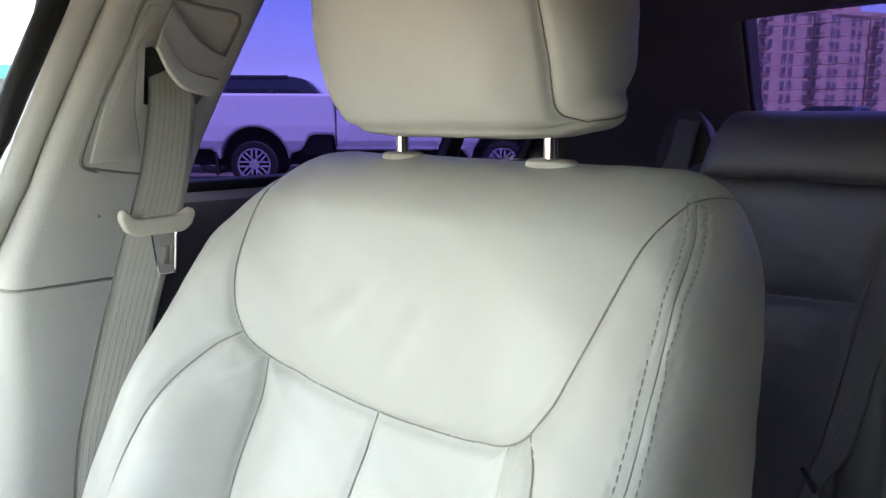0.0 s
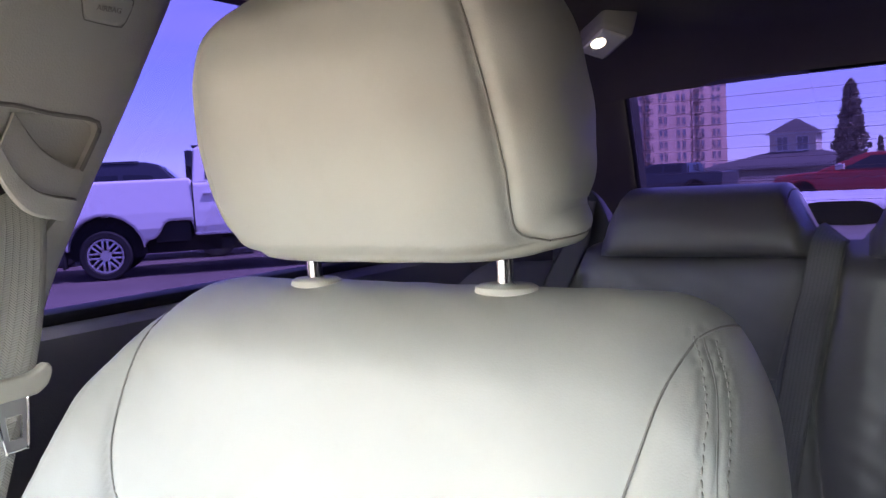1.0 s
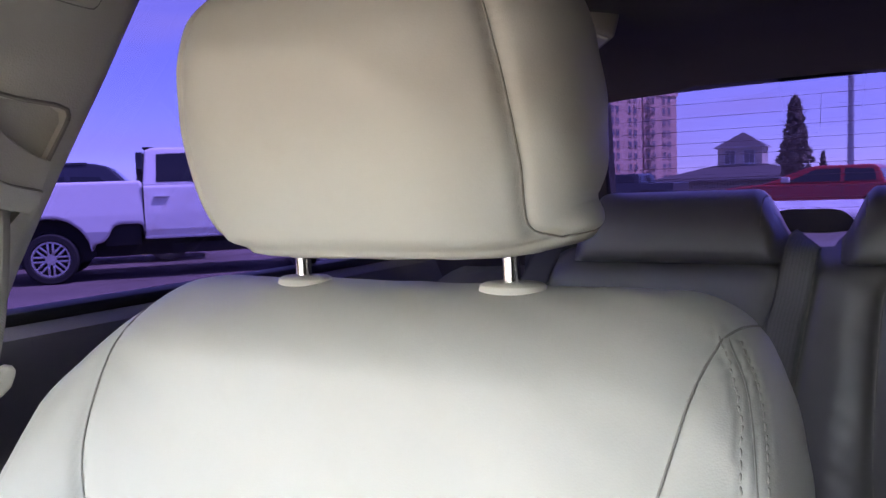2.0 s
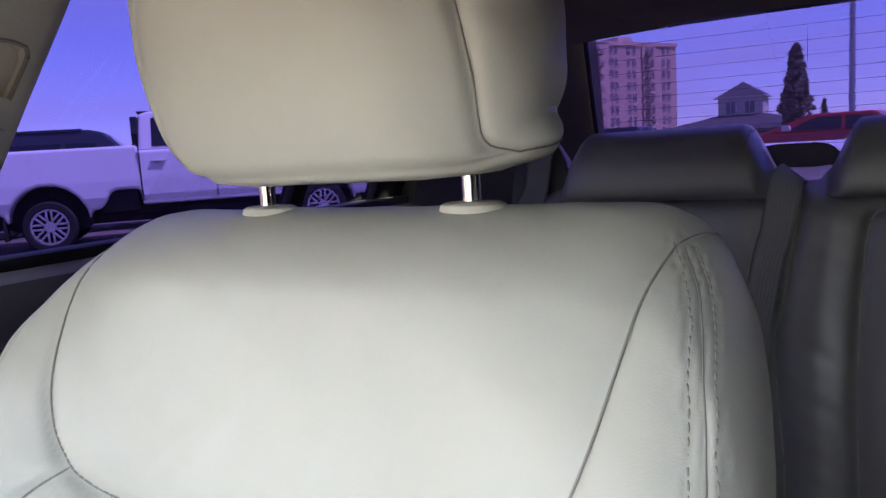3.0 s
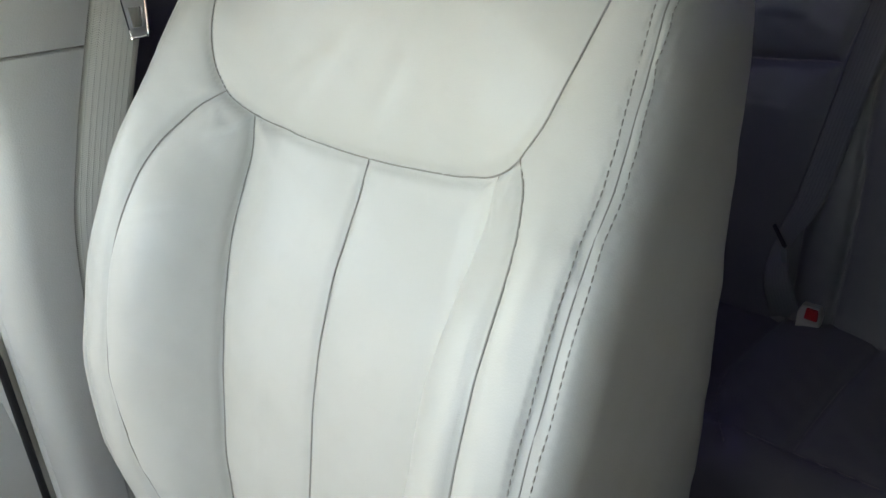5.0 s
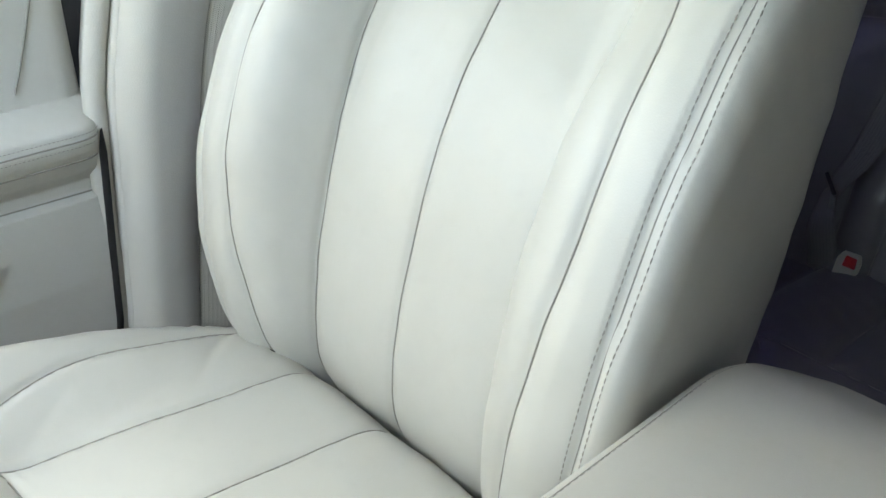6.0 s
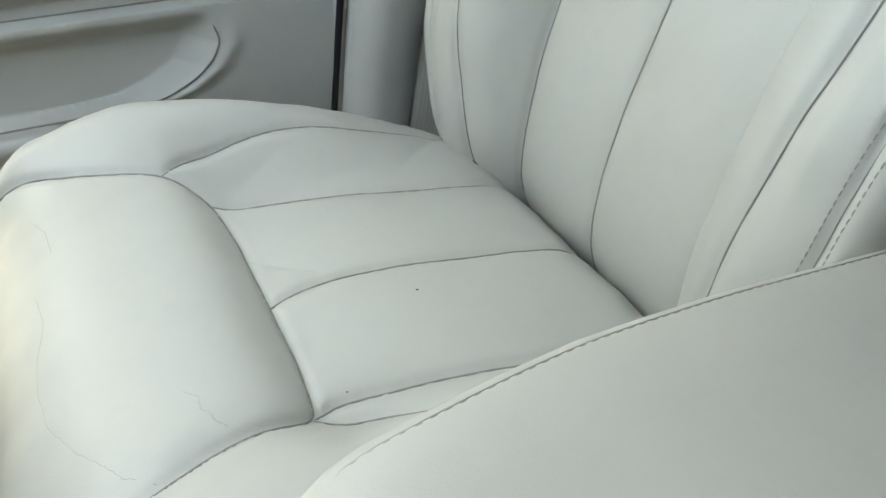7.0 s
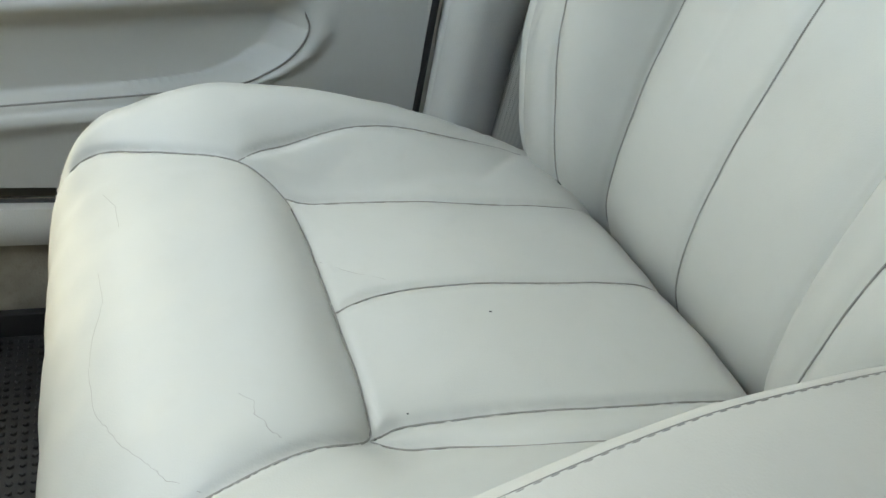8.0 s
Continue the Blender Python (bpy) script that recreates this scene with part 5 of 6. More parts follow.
ys = np.concatenate([np.linspace(-0.435, -0.375, 22), np.linspace(-0.37, 0.08, 74), np.linspace(0.083, 0.130, 18)])
rings = []
for y in ys:
    xl = arm_left(y)
    xr = 2 * CX - xl
    zt = float(arm_top(y))
    ring = []
    for k in np.linspace(0, 1, 40):
        x = xl + 0.008 + (xr - xl - 0.016) * k
        ring.append((x, y, zt + 0.006 * (1 - (2 * k - 1) ** 4) + 0.004))
    low = 0.052
    ring = [(xl + 0.003, y, zt - low), (xl, y, zt - low + 0.01), (xl, y, zt - 0.016), (xl + 0.0015, y, zt - 0.005), (xl + 0.004, y, zt + 0.001)] + ring
    ring += [(xr - 0.004, y, zt + 0.001), (xr - 0.0015, y, zt - 0.005), (xr, y, zt - 0.016), (xr, y, zt - low + 0.01), (xr - 0.003, y, zt - low)]
    rings.append(ring)
lofted("lid", rings, M["arm_leather"], console, "padded warm beige leather lid")
edge = np.array([(arm_left(y) + 0.010, y, float(arm_top(y)) + 0.0045) for y in ys])
k = np.ones(7) / 7
edge = np.stack([np.convolve(np.pad(edge[:, i], 3, mode="edge"), k, "valid") for i in range(3)], 1)
nn = np.tile([-0.1, 0, 0.99], (len(edge), 1))
vv, ff = stitches([(edge, nn)], 0.0046, 0.0020, 0.0003)
tagged(verts_part("stitching", vv, ff, M["thread"], console, "row of brown stitches"), kind="stuff")
tube_part("seam", edge + np.array([-0.0007, 0, -0.0001]), 0.0003, M["seam"], console)
bm = bmesh.new()
box(bm, (0.305, -0.38, 0.115), (2 * CX - 0.305, 0.11, 0.645), 0.015)
part("box_body", bm, M["trim_grey"], console, "beige plastic box body")
rings = []
for k in np.linspace(0, 1, 12):
    y = 0.105 + 0.055 * k
    zt = 0.682 - 0.10 * k ** 2
    rings.append([(0.315, y, 0.25), (0.312, y, zt - 0.03), (0.32, y, zt - 0.01), (0.345, y, zt), (2 * CX - 0.345, y, zt), (2 * CX - 0.32, y, zt - 0.01), (2 * CX - 0.312, y, zt - 0.03), (2 * CX - 0.315, y, 0.25)])
lofted("rear_cap", rings, M["trim"], console, "rounded plastic rear cap")

# ---- rear seat ----
rear = thing("rear_bench", "leather rear bench, darkened for shade, with fold-down centre armrest", "rear bench", at=(0.37, 0.9, 0.2))


def rear_y(x, z):
    """The cover of the rear backrest: shallow hollows in the outer places, a flat middle."""
    y = 0.90 + 0.17 * (z - 0.54)
    out = step01(np.abs(x - CX), 0.20, 0.30)
    cup = (np.abs(np.abs(x - CX) - 0.43) / 0.22)
    y = y + 0.028 * out * (1 - np.clip(cup, 0, 1.3) ** 2)
    return y - 0.05 * step01(np.abs(x - CX), 0.60, 0.78) + 0.05 * step01(z, 1.04, 1.12) ** 2 + 0.035 * step01(z, 1.02, 1.12) * step01(np.abs(x - CX), 0.22, 0.3) * 0


xs = np.linspace(-0.43, 2 * CX + 0.43, 260)
zs = np.linspace(0.42, 1.105, 150)
P = np.stack(np.meshgrid(xs, zs, indexing="ij"), -1)
Y = rear_y(P[..., 0], P[..., 1])
topcut = np.clip((P[..., 1] - 1.065) / 0.04, 0, 1)
drop = 0.06 * step01(np.abs(P[..., 0] - CX), 0.56, 0.66)
P = np.stack([P[..., 0], Y + 0.10 * (1 - np.sqrt(1 - topcut ** 2 * 0.999)), P[..., 1] - drop * step01(P[..., 1], 0.8, 1.1)], -1)


def rear_line(points, step=0.006):
    p = smooth_line(points, step)
    dr = 0.06 * step01(np.abs(p[:, 0] - CX), 0.56, 0.66)
    return np.stack([p[:, 0], rear_y(p[:, 0], p[:, 1]), p[:, 1] - dr * step01(p[:, 1], 0.8, 1.1)], 1)


R_A = [(0.150, 1.085), (0.134, 1.027), (0.116, 0.96), (0.104, 0.90), (0.100, 0.82), (0.100, 0.7), (0.106, 0.55), (0.11, 0.45)]
R_B = [(0.190, 1.09), (0.183, 1.03), (0.168, 0.93), (0.158, 0.87), (0.165, 0.78), (0.173, 0.70), (0.176, 0.56), (0.178, 0.44)]
R_C = [(0.37, 1.062), (0.30, 1.062), (0.281, 1.052), (0.274, 1.02), (0.268, 0.93), (0.265, 0.82), (0.268, 0.70), (0.272, 0.62), (0.283, 0.582), (0.31, 0.565), (0.37, 0.562)]
R_H = [(-0.22, 0.885), (-0.1, 0.888), (0.0, 0.892), (0.104, 0.90)]
R_O = [(-0.217, 1.045), (-0.222, 0.95), (-0.22, 0.8), (-0.2, 0.6), (-0.19, 0.45)]
r_lines = []
for s in (R_A, R_B, R_C, R_H, R_O):
    r_lines += [rear_line(s), rear_line([(2 * CX - x, z) for x, z in s])]
Q, N = upholster(P, False, 1.0, r_lines, 0.005, 0.007, 0.010, 0.03)
RS = 1.0
if N[130, 60, 1] > 0:
    Q, N = upholster(P, False, -1.0, r_lines, 0.005, 0.007, 0.010, 0.03)
    RS = -1.0
face_c = (Q[:-1, :-1] + Q[1:, :-1] + Q[:-1, 1:] + Q[1:, 1:]) / 4
fx, fz = face_c[..., 0], face_c[..., 2]
names = np.full(fx.shape, "middle_back", dtype="<U24")
for tag, mx in (("1", fx), ("2", 2 * CX - fx)):
    a_x = np.interp(fz, [p[1] for p in R_A[::-1]], [p[0] for p in R_A[::-1]])
    names[mx < a_x] = "outer_back" + tag
    names[(mx < a_x) & (fz < 0.89)] = "outer_lower_back" + tag
    names[mx < -0.218] = "outer_bolster" + tag
names[inside(np.where(fx > CX, 2 * CX - fx, fx), fz, R_C)] = "armrest_flap"
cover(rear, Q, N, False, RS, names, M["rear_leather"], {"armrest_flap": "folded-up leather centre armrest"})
for ln in r_lines:
    nn = seat_normals(ln, P, N)
    tube_part("seam", ln + nn * 0.0008, 0.0016, M["seam"], rear)
bm = bmesh.new()
box(bm, (-0.43, 1.00, 0.42), (2 * CX + 0.43, 1.12, 1.03), 0.01)
part("back_shell", bm, M["trim_dark"], rear, "backrest shell")
# rear cushion
xs = np.linspace(-0.43, 2 * CX + 0.43, 240)
tt = np.concatenate([np.linspace(0, 0.75, 80), np.linspace(0.76, 1.0, 40)])


def rear_cush(x, t):
    out = step01(np.abs(x - CX), 0.16, 0.3)
    zt = 0.492 - 0.028 * out * (1 - np.clip(np.abs(np.abs(x - CX) - 0.43) / 0.24, 0, 1) ** 2)
    a = np.clip((t - 0.75) / 0.25, 0, 1) * 1.35
    y = np.where(t < 0.75, 0.95 - 0.40 * t / 0.75, 0.55 - 0.085 * np.sin(np.minimum(a, math.pi / 2)))
    z = zt - 0.13 * (1 - np.cos(a))
    return np.stack([x * np.ones_like(t), y * np.ones_like(x), z], -1)


gx, gt = np.meshgrid(xs, tt, indexing="ij")
P = rear_cush(gx, gt)


def cush_seam(points):
    p = smooth_line(points, 0.01)
    return rear_cush(p[:, 0], p[:, 1])


rc = []
for s in ([(0.10, 0.05), (0.088, 0.4), (0.11, 0.62), (0.16, 0.80)], [(0.255, 0.05), (0.24, 0.42), (0.237, 0.60), (0.237, 0.745)], [(-0.4, 0.745), (0.1, 0.735), (0.237, 0.745), (0.37, 0.75)]):
    rc += [cush_seam(s), cush_seam([(2 * CX - x, t) for x, t in s])]
Q, N = upholster(P, False, 1.0, rc, 0.004, 0.007, 0.010, 0.03)
RS = 1.0
if N[120, 30, 2] < 0:
    Q, N = upholster(P, False, -1.0, rc, 0.004, 0.007, 0.010, 0.03)
    RS = -1.0
names = np.full((len(xs) - 1, len(tt) - 1), "rear_cushion", dtype="<U24")
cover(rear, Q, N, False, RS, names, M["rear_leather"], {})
for ln in rc:
    nn = seat_normals(ln, P, N)
    tube_part("seam", ln + nn * 0.0008, 0.0014, M["seam"], rear)
bm = bmesh.new()
box(bm, (-0.43, 0.52, 0.115), (2 * CX + 0.43, 0.98, 0.40), 0.02)
part("cushion_base", bm, M["trim_grey"], rear, "carpeted cushion base")
bm = bmesh.new()
bmesh.ops.create_uvsphere(bm, u_segments=16, v_segments=8, radius=1, matrix=Matrix.Translation((0.222, 0.899, 0.560)) @ Matrix.Diagonal((0.011, 0.004, 0.011, 1)))
part("anchor_cap", bm, M["black"], rear, "small black anchor cap")


def rear_headrest(x0, x1, label):
    """A low, wide headrest with sloping ends."""
    hr = thing("rear_headrest", label, "headrest", "", "rear headrests", at=((x0 + x1) / 2, 1.02, 1.09))
    c, half = (x0 + x1) / 2, (x1 - x0) / 2
    rings = []
    for u in np.concatenate([np.linspace(-1, -0.7, 9), np.linspace(-0.65, 0.65, 18), np.linspace(0.7, 1, 9)]):
        e = abs(u)
        zt = 1.192 - 0.078 * step01(np.array(e), 0.70, 1.04)
        dep = 0.062 * (1 - 0.55 * step01(np.array(e), 0.85, 1.02))
        ring = []
        for a in np.linspace(0, 2 * math.pi, 28, endpoint=False):
            cy, cz = math.cos(a), math.sin(a)
            n = 0.62
            hgt = (zt - 1.080) / 2
            zc = 1.080 + hgt
            y = 1.035 + dep * math.copysign(abs(cy) ** n, cy) + 0.02 * (cz)
            ring.append((c + half * u, y, zc + hgt * math.copysign(abs(cz) ** n, cz)))
        rings.append(ring)
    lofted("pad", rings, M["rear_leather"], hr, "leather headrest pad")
    for sgn in (-1, 1):
        u = 0.78 * sgn
        zt = 1.192 - 0.078 * float(step01(np.array(0.78), 0.70, 1.04))
        pts = []
        for a in np.linspace(-0.2, math.pi + 0.3, 24):
            cy, cz = -math.cos(a), math.sin(a)
            hgt = (zt - 1.080) / 2
            pts.append((c + half * u, 1.035 + 0.0605 * math.copysign(abs(cy) ** 0.62, cy) + 0.02 * cz, 1.080 + hgt + (hgt + 0.0003) * math.copysign(abs(cz) ** 0.62, cz)))
        tube_part("seam", pts, 0.0012, M["seam"], hr)
    for x in (c - 0.07, c + 0.07):
        bm = bmesh.new()
        rod(bm, (x, 1.045, 1.02), (x, 1.045, 1.10), 0.006, 12)
        part("post", bm, M["steel"], hr, "steel post")
    return hr


rear_headrest(-0.180, 0.154, "wide low leather headrest, darkened for shade, on the outer rear seat")
rear_headrest(0.222, 0.518, "wide low leather headrest, darkened for shade, on the middle rear seat")
rear_headrest(2 * CX - 0.154, 2 * CX + 0.180, "wide low leather headrest, darkened for shade, on the far outer rear seat")

# rear belts
rb = thing("rear_seat_belt", "beige rear belt, darkened for shade, hanging across the backrest with stalk latch", "seat belt", at=(0.12, 0.9, 0.6))
line = smooth_line([(0.178, 1.045, 1.115), (0.172, 1.005, 1.112), (0.168, 0.982, 1.09), (0.158, 0.972, 1.03), (0.148, 0.962, 0.985), (0.128, 0.938, 0.85), (0.106, 0.916, 0.70), (0.088, 0.898, 0.645), (0.080, 0.892, 0.615)], 0.01)
w = np.interp(np.arange(len(line)), [0, len(line) - 12, len(line) - 1], [0.045, 0.045, 0.024])
band("webbing", line, np.tile([0.0, -1.0, 0.15], (len(line), 1)), w, M["rear_belt"], rb, "woven webbing")
line = smooth_line([(0.080, 0.892, 0.625), (0.083, 0.880, 0.602), (0.088, 0.866, 0.580), (0.094, 0.868, 0.552), (0.100, 0.884, 0.518), (0.104, 0.900, 0.485)], 0.004)
w = np.interp(np.arange(len(line)), [0, len(line) * 0.45, len(line) - 1], [0.022, 0.046, 0.048])
band("folded_webbing", line, np.tile([0.1, -1.0, 0.2], (len(line), 1)), w, M["rear_belt"], rb, "folded loop of webbing")
bm = prism([(0.062, 0.893, 0.648), (0.066, 0.893, 0.652), (0.092, 0.885, 0.622), (0.088, 0.884, 0.617)], (0, -1, 0), 0.004, 0.001)
part("latch", bm, M["trim_dark"], rb, "dark latch grip")
bm = prism([(0.084, 0.880, 0.622), (0.094, 0.880, 0.618), (0.099, 0.878, 0.588), (0.091, 0.878, 0.586)], (0, -1, 0), 0.003, 0.001)
part("tongue", bm, M["steel"], rb, "steel tongue")
bk = thing("belt_buckle", "beige rear belt buckle with a red release button", "belt buckle", at=(0.147, 0.885, 0.49))
bm = prism([(0.128, 0.868, 0.490), (0.163, 0.868, 0.487), (0.164, 0.872, 0.520), (0.159, 0.874, 0.534), (0.132, 0.874, 0.534), (0.127, 0.872, 0.522)], (0, 1, 0), 0.022, 0.003, 3)
part("buckle_body", bm, M["belt_plastic"], bk, "beige plastic body")
bm = prism([(0.140, 0.866, 0.515), (0.160, 0.866, 0.514), (0.158, 0.869, 0.531), (0.141, 0.869, 0.532)], (0, 1, 0), 0.01, 0.001)
part("release_button", bm, M["red"], bk, "red release button")
guide = thing("belt_guide", "dark rounded belt guide cover on the parcel shelf", "belt guide", at=(-0.21, 1.06, 1.06))
rings = []
for k in np.linspace(0, 1, 14):
    a = k * math.pi
    rings.append([(-0.233 + 0.061 * math.cos(b) * (1 - 0.15 * k), 1.045 + 0.085 * k, 1.05 + 0.148 * max(0.0, math.sin(b)) * (1 - 0.35 * k ** 2)) for b in np.linspace(-0.05, math.pi + 0.05, 18)])
lofted("guide_cover", rings, M["trim_dark"], guide, "rounded dark cover")
line = smooth_line([(-0.225, 1.04, 1.175), (-0.228, 1.03, 1.15), (-0.235, 1.02, 1.10), (-0.245, 0.99, 1.06), (-0.262, 0.965, 1.0), (-0.28, 0.94, 0.85), (-0.29, 0.92, 0.7), (-0.29, 0.90, 0.5)], 0.01)
# darkened trim colour here stands for webbing that hangs in shade
band("webbing", line, np.tile([0.1, -1.0, 0.2], (len(line), 1)), 0.045, M["trim_shaded"], guide, "woven webbing")

# the car's own boot lid, beyond the rear window
bm = bmesh.new()
box(bm, (-0.40, 1.64, 0.80), (2 * CX + 0.40, 2.36, 1.135), 0.03, 3)
tagged(part("car_boot_lid", bm, surface("pale_body_paint", (0.6, 0.6, 0.6), 0.25, 0, 0.5, 0, mottle=0.02, rough_var=0.03)), "pale painted boot lid behind the rear window", "boot lid", "", "structure")

# parcel shelf with a high stop lamp hood
solid_box("parcel_shelf", (-0.36, 1.10, 1.015), (2 * CX + 0.36, 1.75, 1.04), M["headliner"], "cloth-covered parcel shelf behind the rear seat", "parcel shelf", 0.01)
hood = thing("shelf_speaker_hood", "dark rounded hood on the parcel shelf", "lamp hood", at=(0.19, 1.2, 1.04))
rings = []
for k in np.linspace(0, 1, 12):
    rings.append([(0.170 + (0.074 - 0.010 * k) * math.copysign(abs(math.cos(b)) ** 0.4, math.cos(b)), 1.13 + 0.09 * k, 1.038 + (0.119 - 0.03 * k ** 2) * abs(math.sin(b)) ** 0.6) for b in np.linspace(0, math.pi, 18)])
lofted("hood_shell", rings, M["trim_dark"], hood, "dark plastic shell")

# ---- roof lamp ----
lamp = thing("roof_lamp", "small lit roof lamp in a grey plastic frame", "roof lamp", at=(-0.09, 0.77, 1.41))
LT = Matrix.Translation((-0.076, 0.778, 1.400)) @ Euler((radians(-10), radians(19), radians(40))).to_matrix().to_4x4()
bm = bmesh.new()
box(bm, (-0.0235, -0.050, -0.004), (0.0235, 0.050, 0.034), 0.006, 3)
bm.transform(LT)
part("frame", bm, M["trim_grey"], lamp, "grey plastic frame")
bm = bmesh.new()
box(bm, (-0.0175, -0.043, -0.0075), (0.0175, 0.043, 0.0), 0.003, 3)
bm.transform(LT)
part("lens", bm, M["lens"], lamp, "frosted lens")
bm = bmesh.new()
bmesh.ops.create_uvsphere(bm, u_segments=16, v_segments=8, radius=1, matrix=LT @ Matrix.Translation((-0.007, -0.004, -0.0075)) @ Matrix.Diagonal((0.0085, 0.019, 0.0025, 1)))
part("bulb", bm, M["bulb"], lamp, "glowing bulb spot")


# ---- outside ----
E = Vector((0.285, -0.233, 1.2))
OUT = {
    "ground": surface("asphalt", (0.15, 0.115, 0.105), 0.9, 0, 0.3, 0.5, 0.02, "noise", 0.25, 1.8, 0.2),
    "white": surface("white_car_paint", (0.72, 0.72, 0.72), 0.22, 0, 0.5, 0, mottle=0.02, rough_var=0.03),
    "silver": surface("silver_car_paint", (0.45, 0.45, 0.46), 0.25, 0.3, 0.5, 0, mottle=0.02, rough_var=0.03),
    "red_paint": surface("red_car_paint", (0.42, 0.03, 0.035), 0.25, 0, 0.5, 0, mottle=0.03, rough_var=0.03),
    "navy": surface("dark_car_paint", (0.03, 0.035, 0.05), 0.25, 0, 0.5, 0, mottle=0.03, rough_var=0.03),
    "car_glass": surface("dark_car_glass", (0.012, 0.014, 0.018), 0.05, 0, 0.6, 0, mottle=0.1, rough_var=0.02),
    "tyre": surface("tyre_rubber", (0.02, 0.02, 0.02), 0.8, 0, 0.3, 0.3, 0.01),
    "alloy": surface("alloy", (0.6, 0.6, 0.6), 0.3, 0.8, 0.5, 0, mottle=0.05),
    "plaster": surface("tan_plaster", (0.56, 0.375, 0.30), 0.9, 0, 0.2, 0.3, 0.1, "noise", 0.08, 4.0, 0.15),
    "pale": surface("pale_wall", (0.56, 0.50, 0.42), 0.9, 0, 0.2, 0.3, 0.1, "noise", 0.06, 2.0, 0.1),
    "roof": surface("roof_tiles", (0.085, 0.075, 0.078), 0.85, 0, 0.2, 0.4, 0.15, "noise", 0.15, 0.8, 0.2),
    "frame": surface("white_frames", (0.62, 0.62, 0.6), 0.5),
    "bark": surface("bark", (0.09, 0.07, 0.05), 0.9, 0, 0.2, 0.6, 0.05),
    "leaf": surface("poplar_leaves", (0.24, 0.20, 0.155), 0.7, 0, 0.3, 0, mottle=0.35, mottle_size=0.5),
    "metal": surface("galvanised_metal", (0.42, 0.43, 0.45), 0.5, 0.6, 0.5, 0.1, 0.05),
    "iron": surface("black_iron", (0.03, 0.03, 0.03), 0.6, 0.2),
    "teal": surface("teal_fascia", (0.002, 0.09, 0.10), 0.5, 0, 0.4, 0, mottle=0.04, mottle_size=2),
}


def far(az, dist, z=0.0):
    """A place at a bearing (degrees from the car's rear axis towards the passenger side) and a distance."""
    a = radians(az)
    return Vector((E.x - math.sin(a) * dist, E.y + math.cos(a) * dist, z))


bm = bmesh.new()
bmesh.ops.create_grid(bm, x_segments=40, y_segments=40, size=1500)
tagged(part("ground", bm, OUT["ground"], None, "", False), "reddish-grey asphalt car park", "ground", "", "structure")


def wheel(parent, T, r, width, rim_r, spokes=8):
    """A tyre with a spoked alloy rim; T puts its hub, with y along the axle and -y facing out."""
    prof = [(r - 0.09, -width / 2), (r - 0.02, -width / 2), (r, -width / 2 + 0.03), (r, width / 2 - 0.03), (r - 0.02, width / 2), (rim_r, width / 2), (rim_r, -width / 2 + 0.02)]
    n = 36
    v, f = [], []
    for i in range(n):
        a = 2 * math.pi * i / n
        v += [T @ Vector((q * math.cos(a), y, q * math.sin(a))) for q, y in prof]
    m = len(prof)
    for i in range(n):
        for j in range(m):
            f.append((i * m + j, ((i + 1) % n) * m + j, ((i + 1) % n) * m + (j + 1) % m, i * m + (j + 1) % m))
    wh = verts_part("wheel", v, f, OUT["tyre"], parent, "black tyre")
    bm = bmesh.new()
    for i in range(spokes):
        a = 2 * math.pi * i / spokes
        s = bmesh.new()
        for off in (-0.035, 0.035):
            box(s, (rim_r * 0.22, -0.02, off - 0.016), (rim_r * 0.93, 0.02, off + 0.016), 0.006)
        s.transform(Matrix.Rotation(a, 4, "Y"))
        tmp = bpy.data.meshes.new("spoke")
        s.to_mesh(tmp)
        s.free()
        bm.from_mesh(tmp)
        bpy.data.meshes.remove(tmp)
    rod(bm, (0, -0.03, 0), (0, 0.02, 0), rim_r * 0.3, 20)
    n = 36
    ro = [[bm.verts.new((q * math.cos(2 * math.pi * i / n), y, q * math.sin(2 * math.pi * i / n))) for i in range(n)] for q, y in ((rim_r * 1.02, -0.03), (rim_r * 0.9, -0.03), (rim_r * 0.9, 0.05), (rim_r * 1.02, 0.05))]
    for k in range(4):
        for i in range(n):
            bm.faces.new((ro[k][i], ro[k][(i + 1) % n], ro[(k + 1) % 4][(i + 1) % n], ro[(k + 1) % 4][i]))
    bm.transform(T @ Matrix.Translation((0, -width / 2 + 0.05, 0)))
    part("rim", bm, OUT["alloy"], wh, "spoked alloy rim")
    bm = bmesh.new()
    rod(bm, T @ Vector((0, -width / 2 + 0.09, 0)), T @ Vector((0, -width / 2 + 0.11, 0)), rim_r * 0.95, 28)
    part("brake_disc", bm, M["black"], wh, "dark brake disc")
    return wh


def arch(cx, r, z0, n=10):
    """A wheel arch cut into a lower edge, from front to rear."""
    return [(cx + r * math.cos(a), z0 + r * math.sin(a)) for a in np.linspace(0, math.pi, n)]


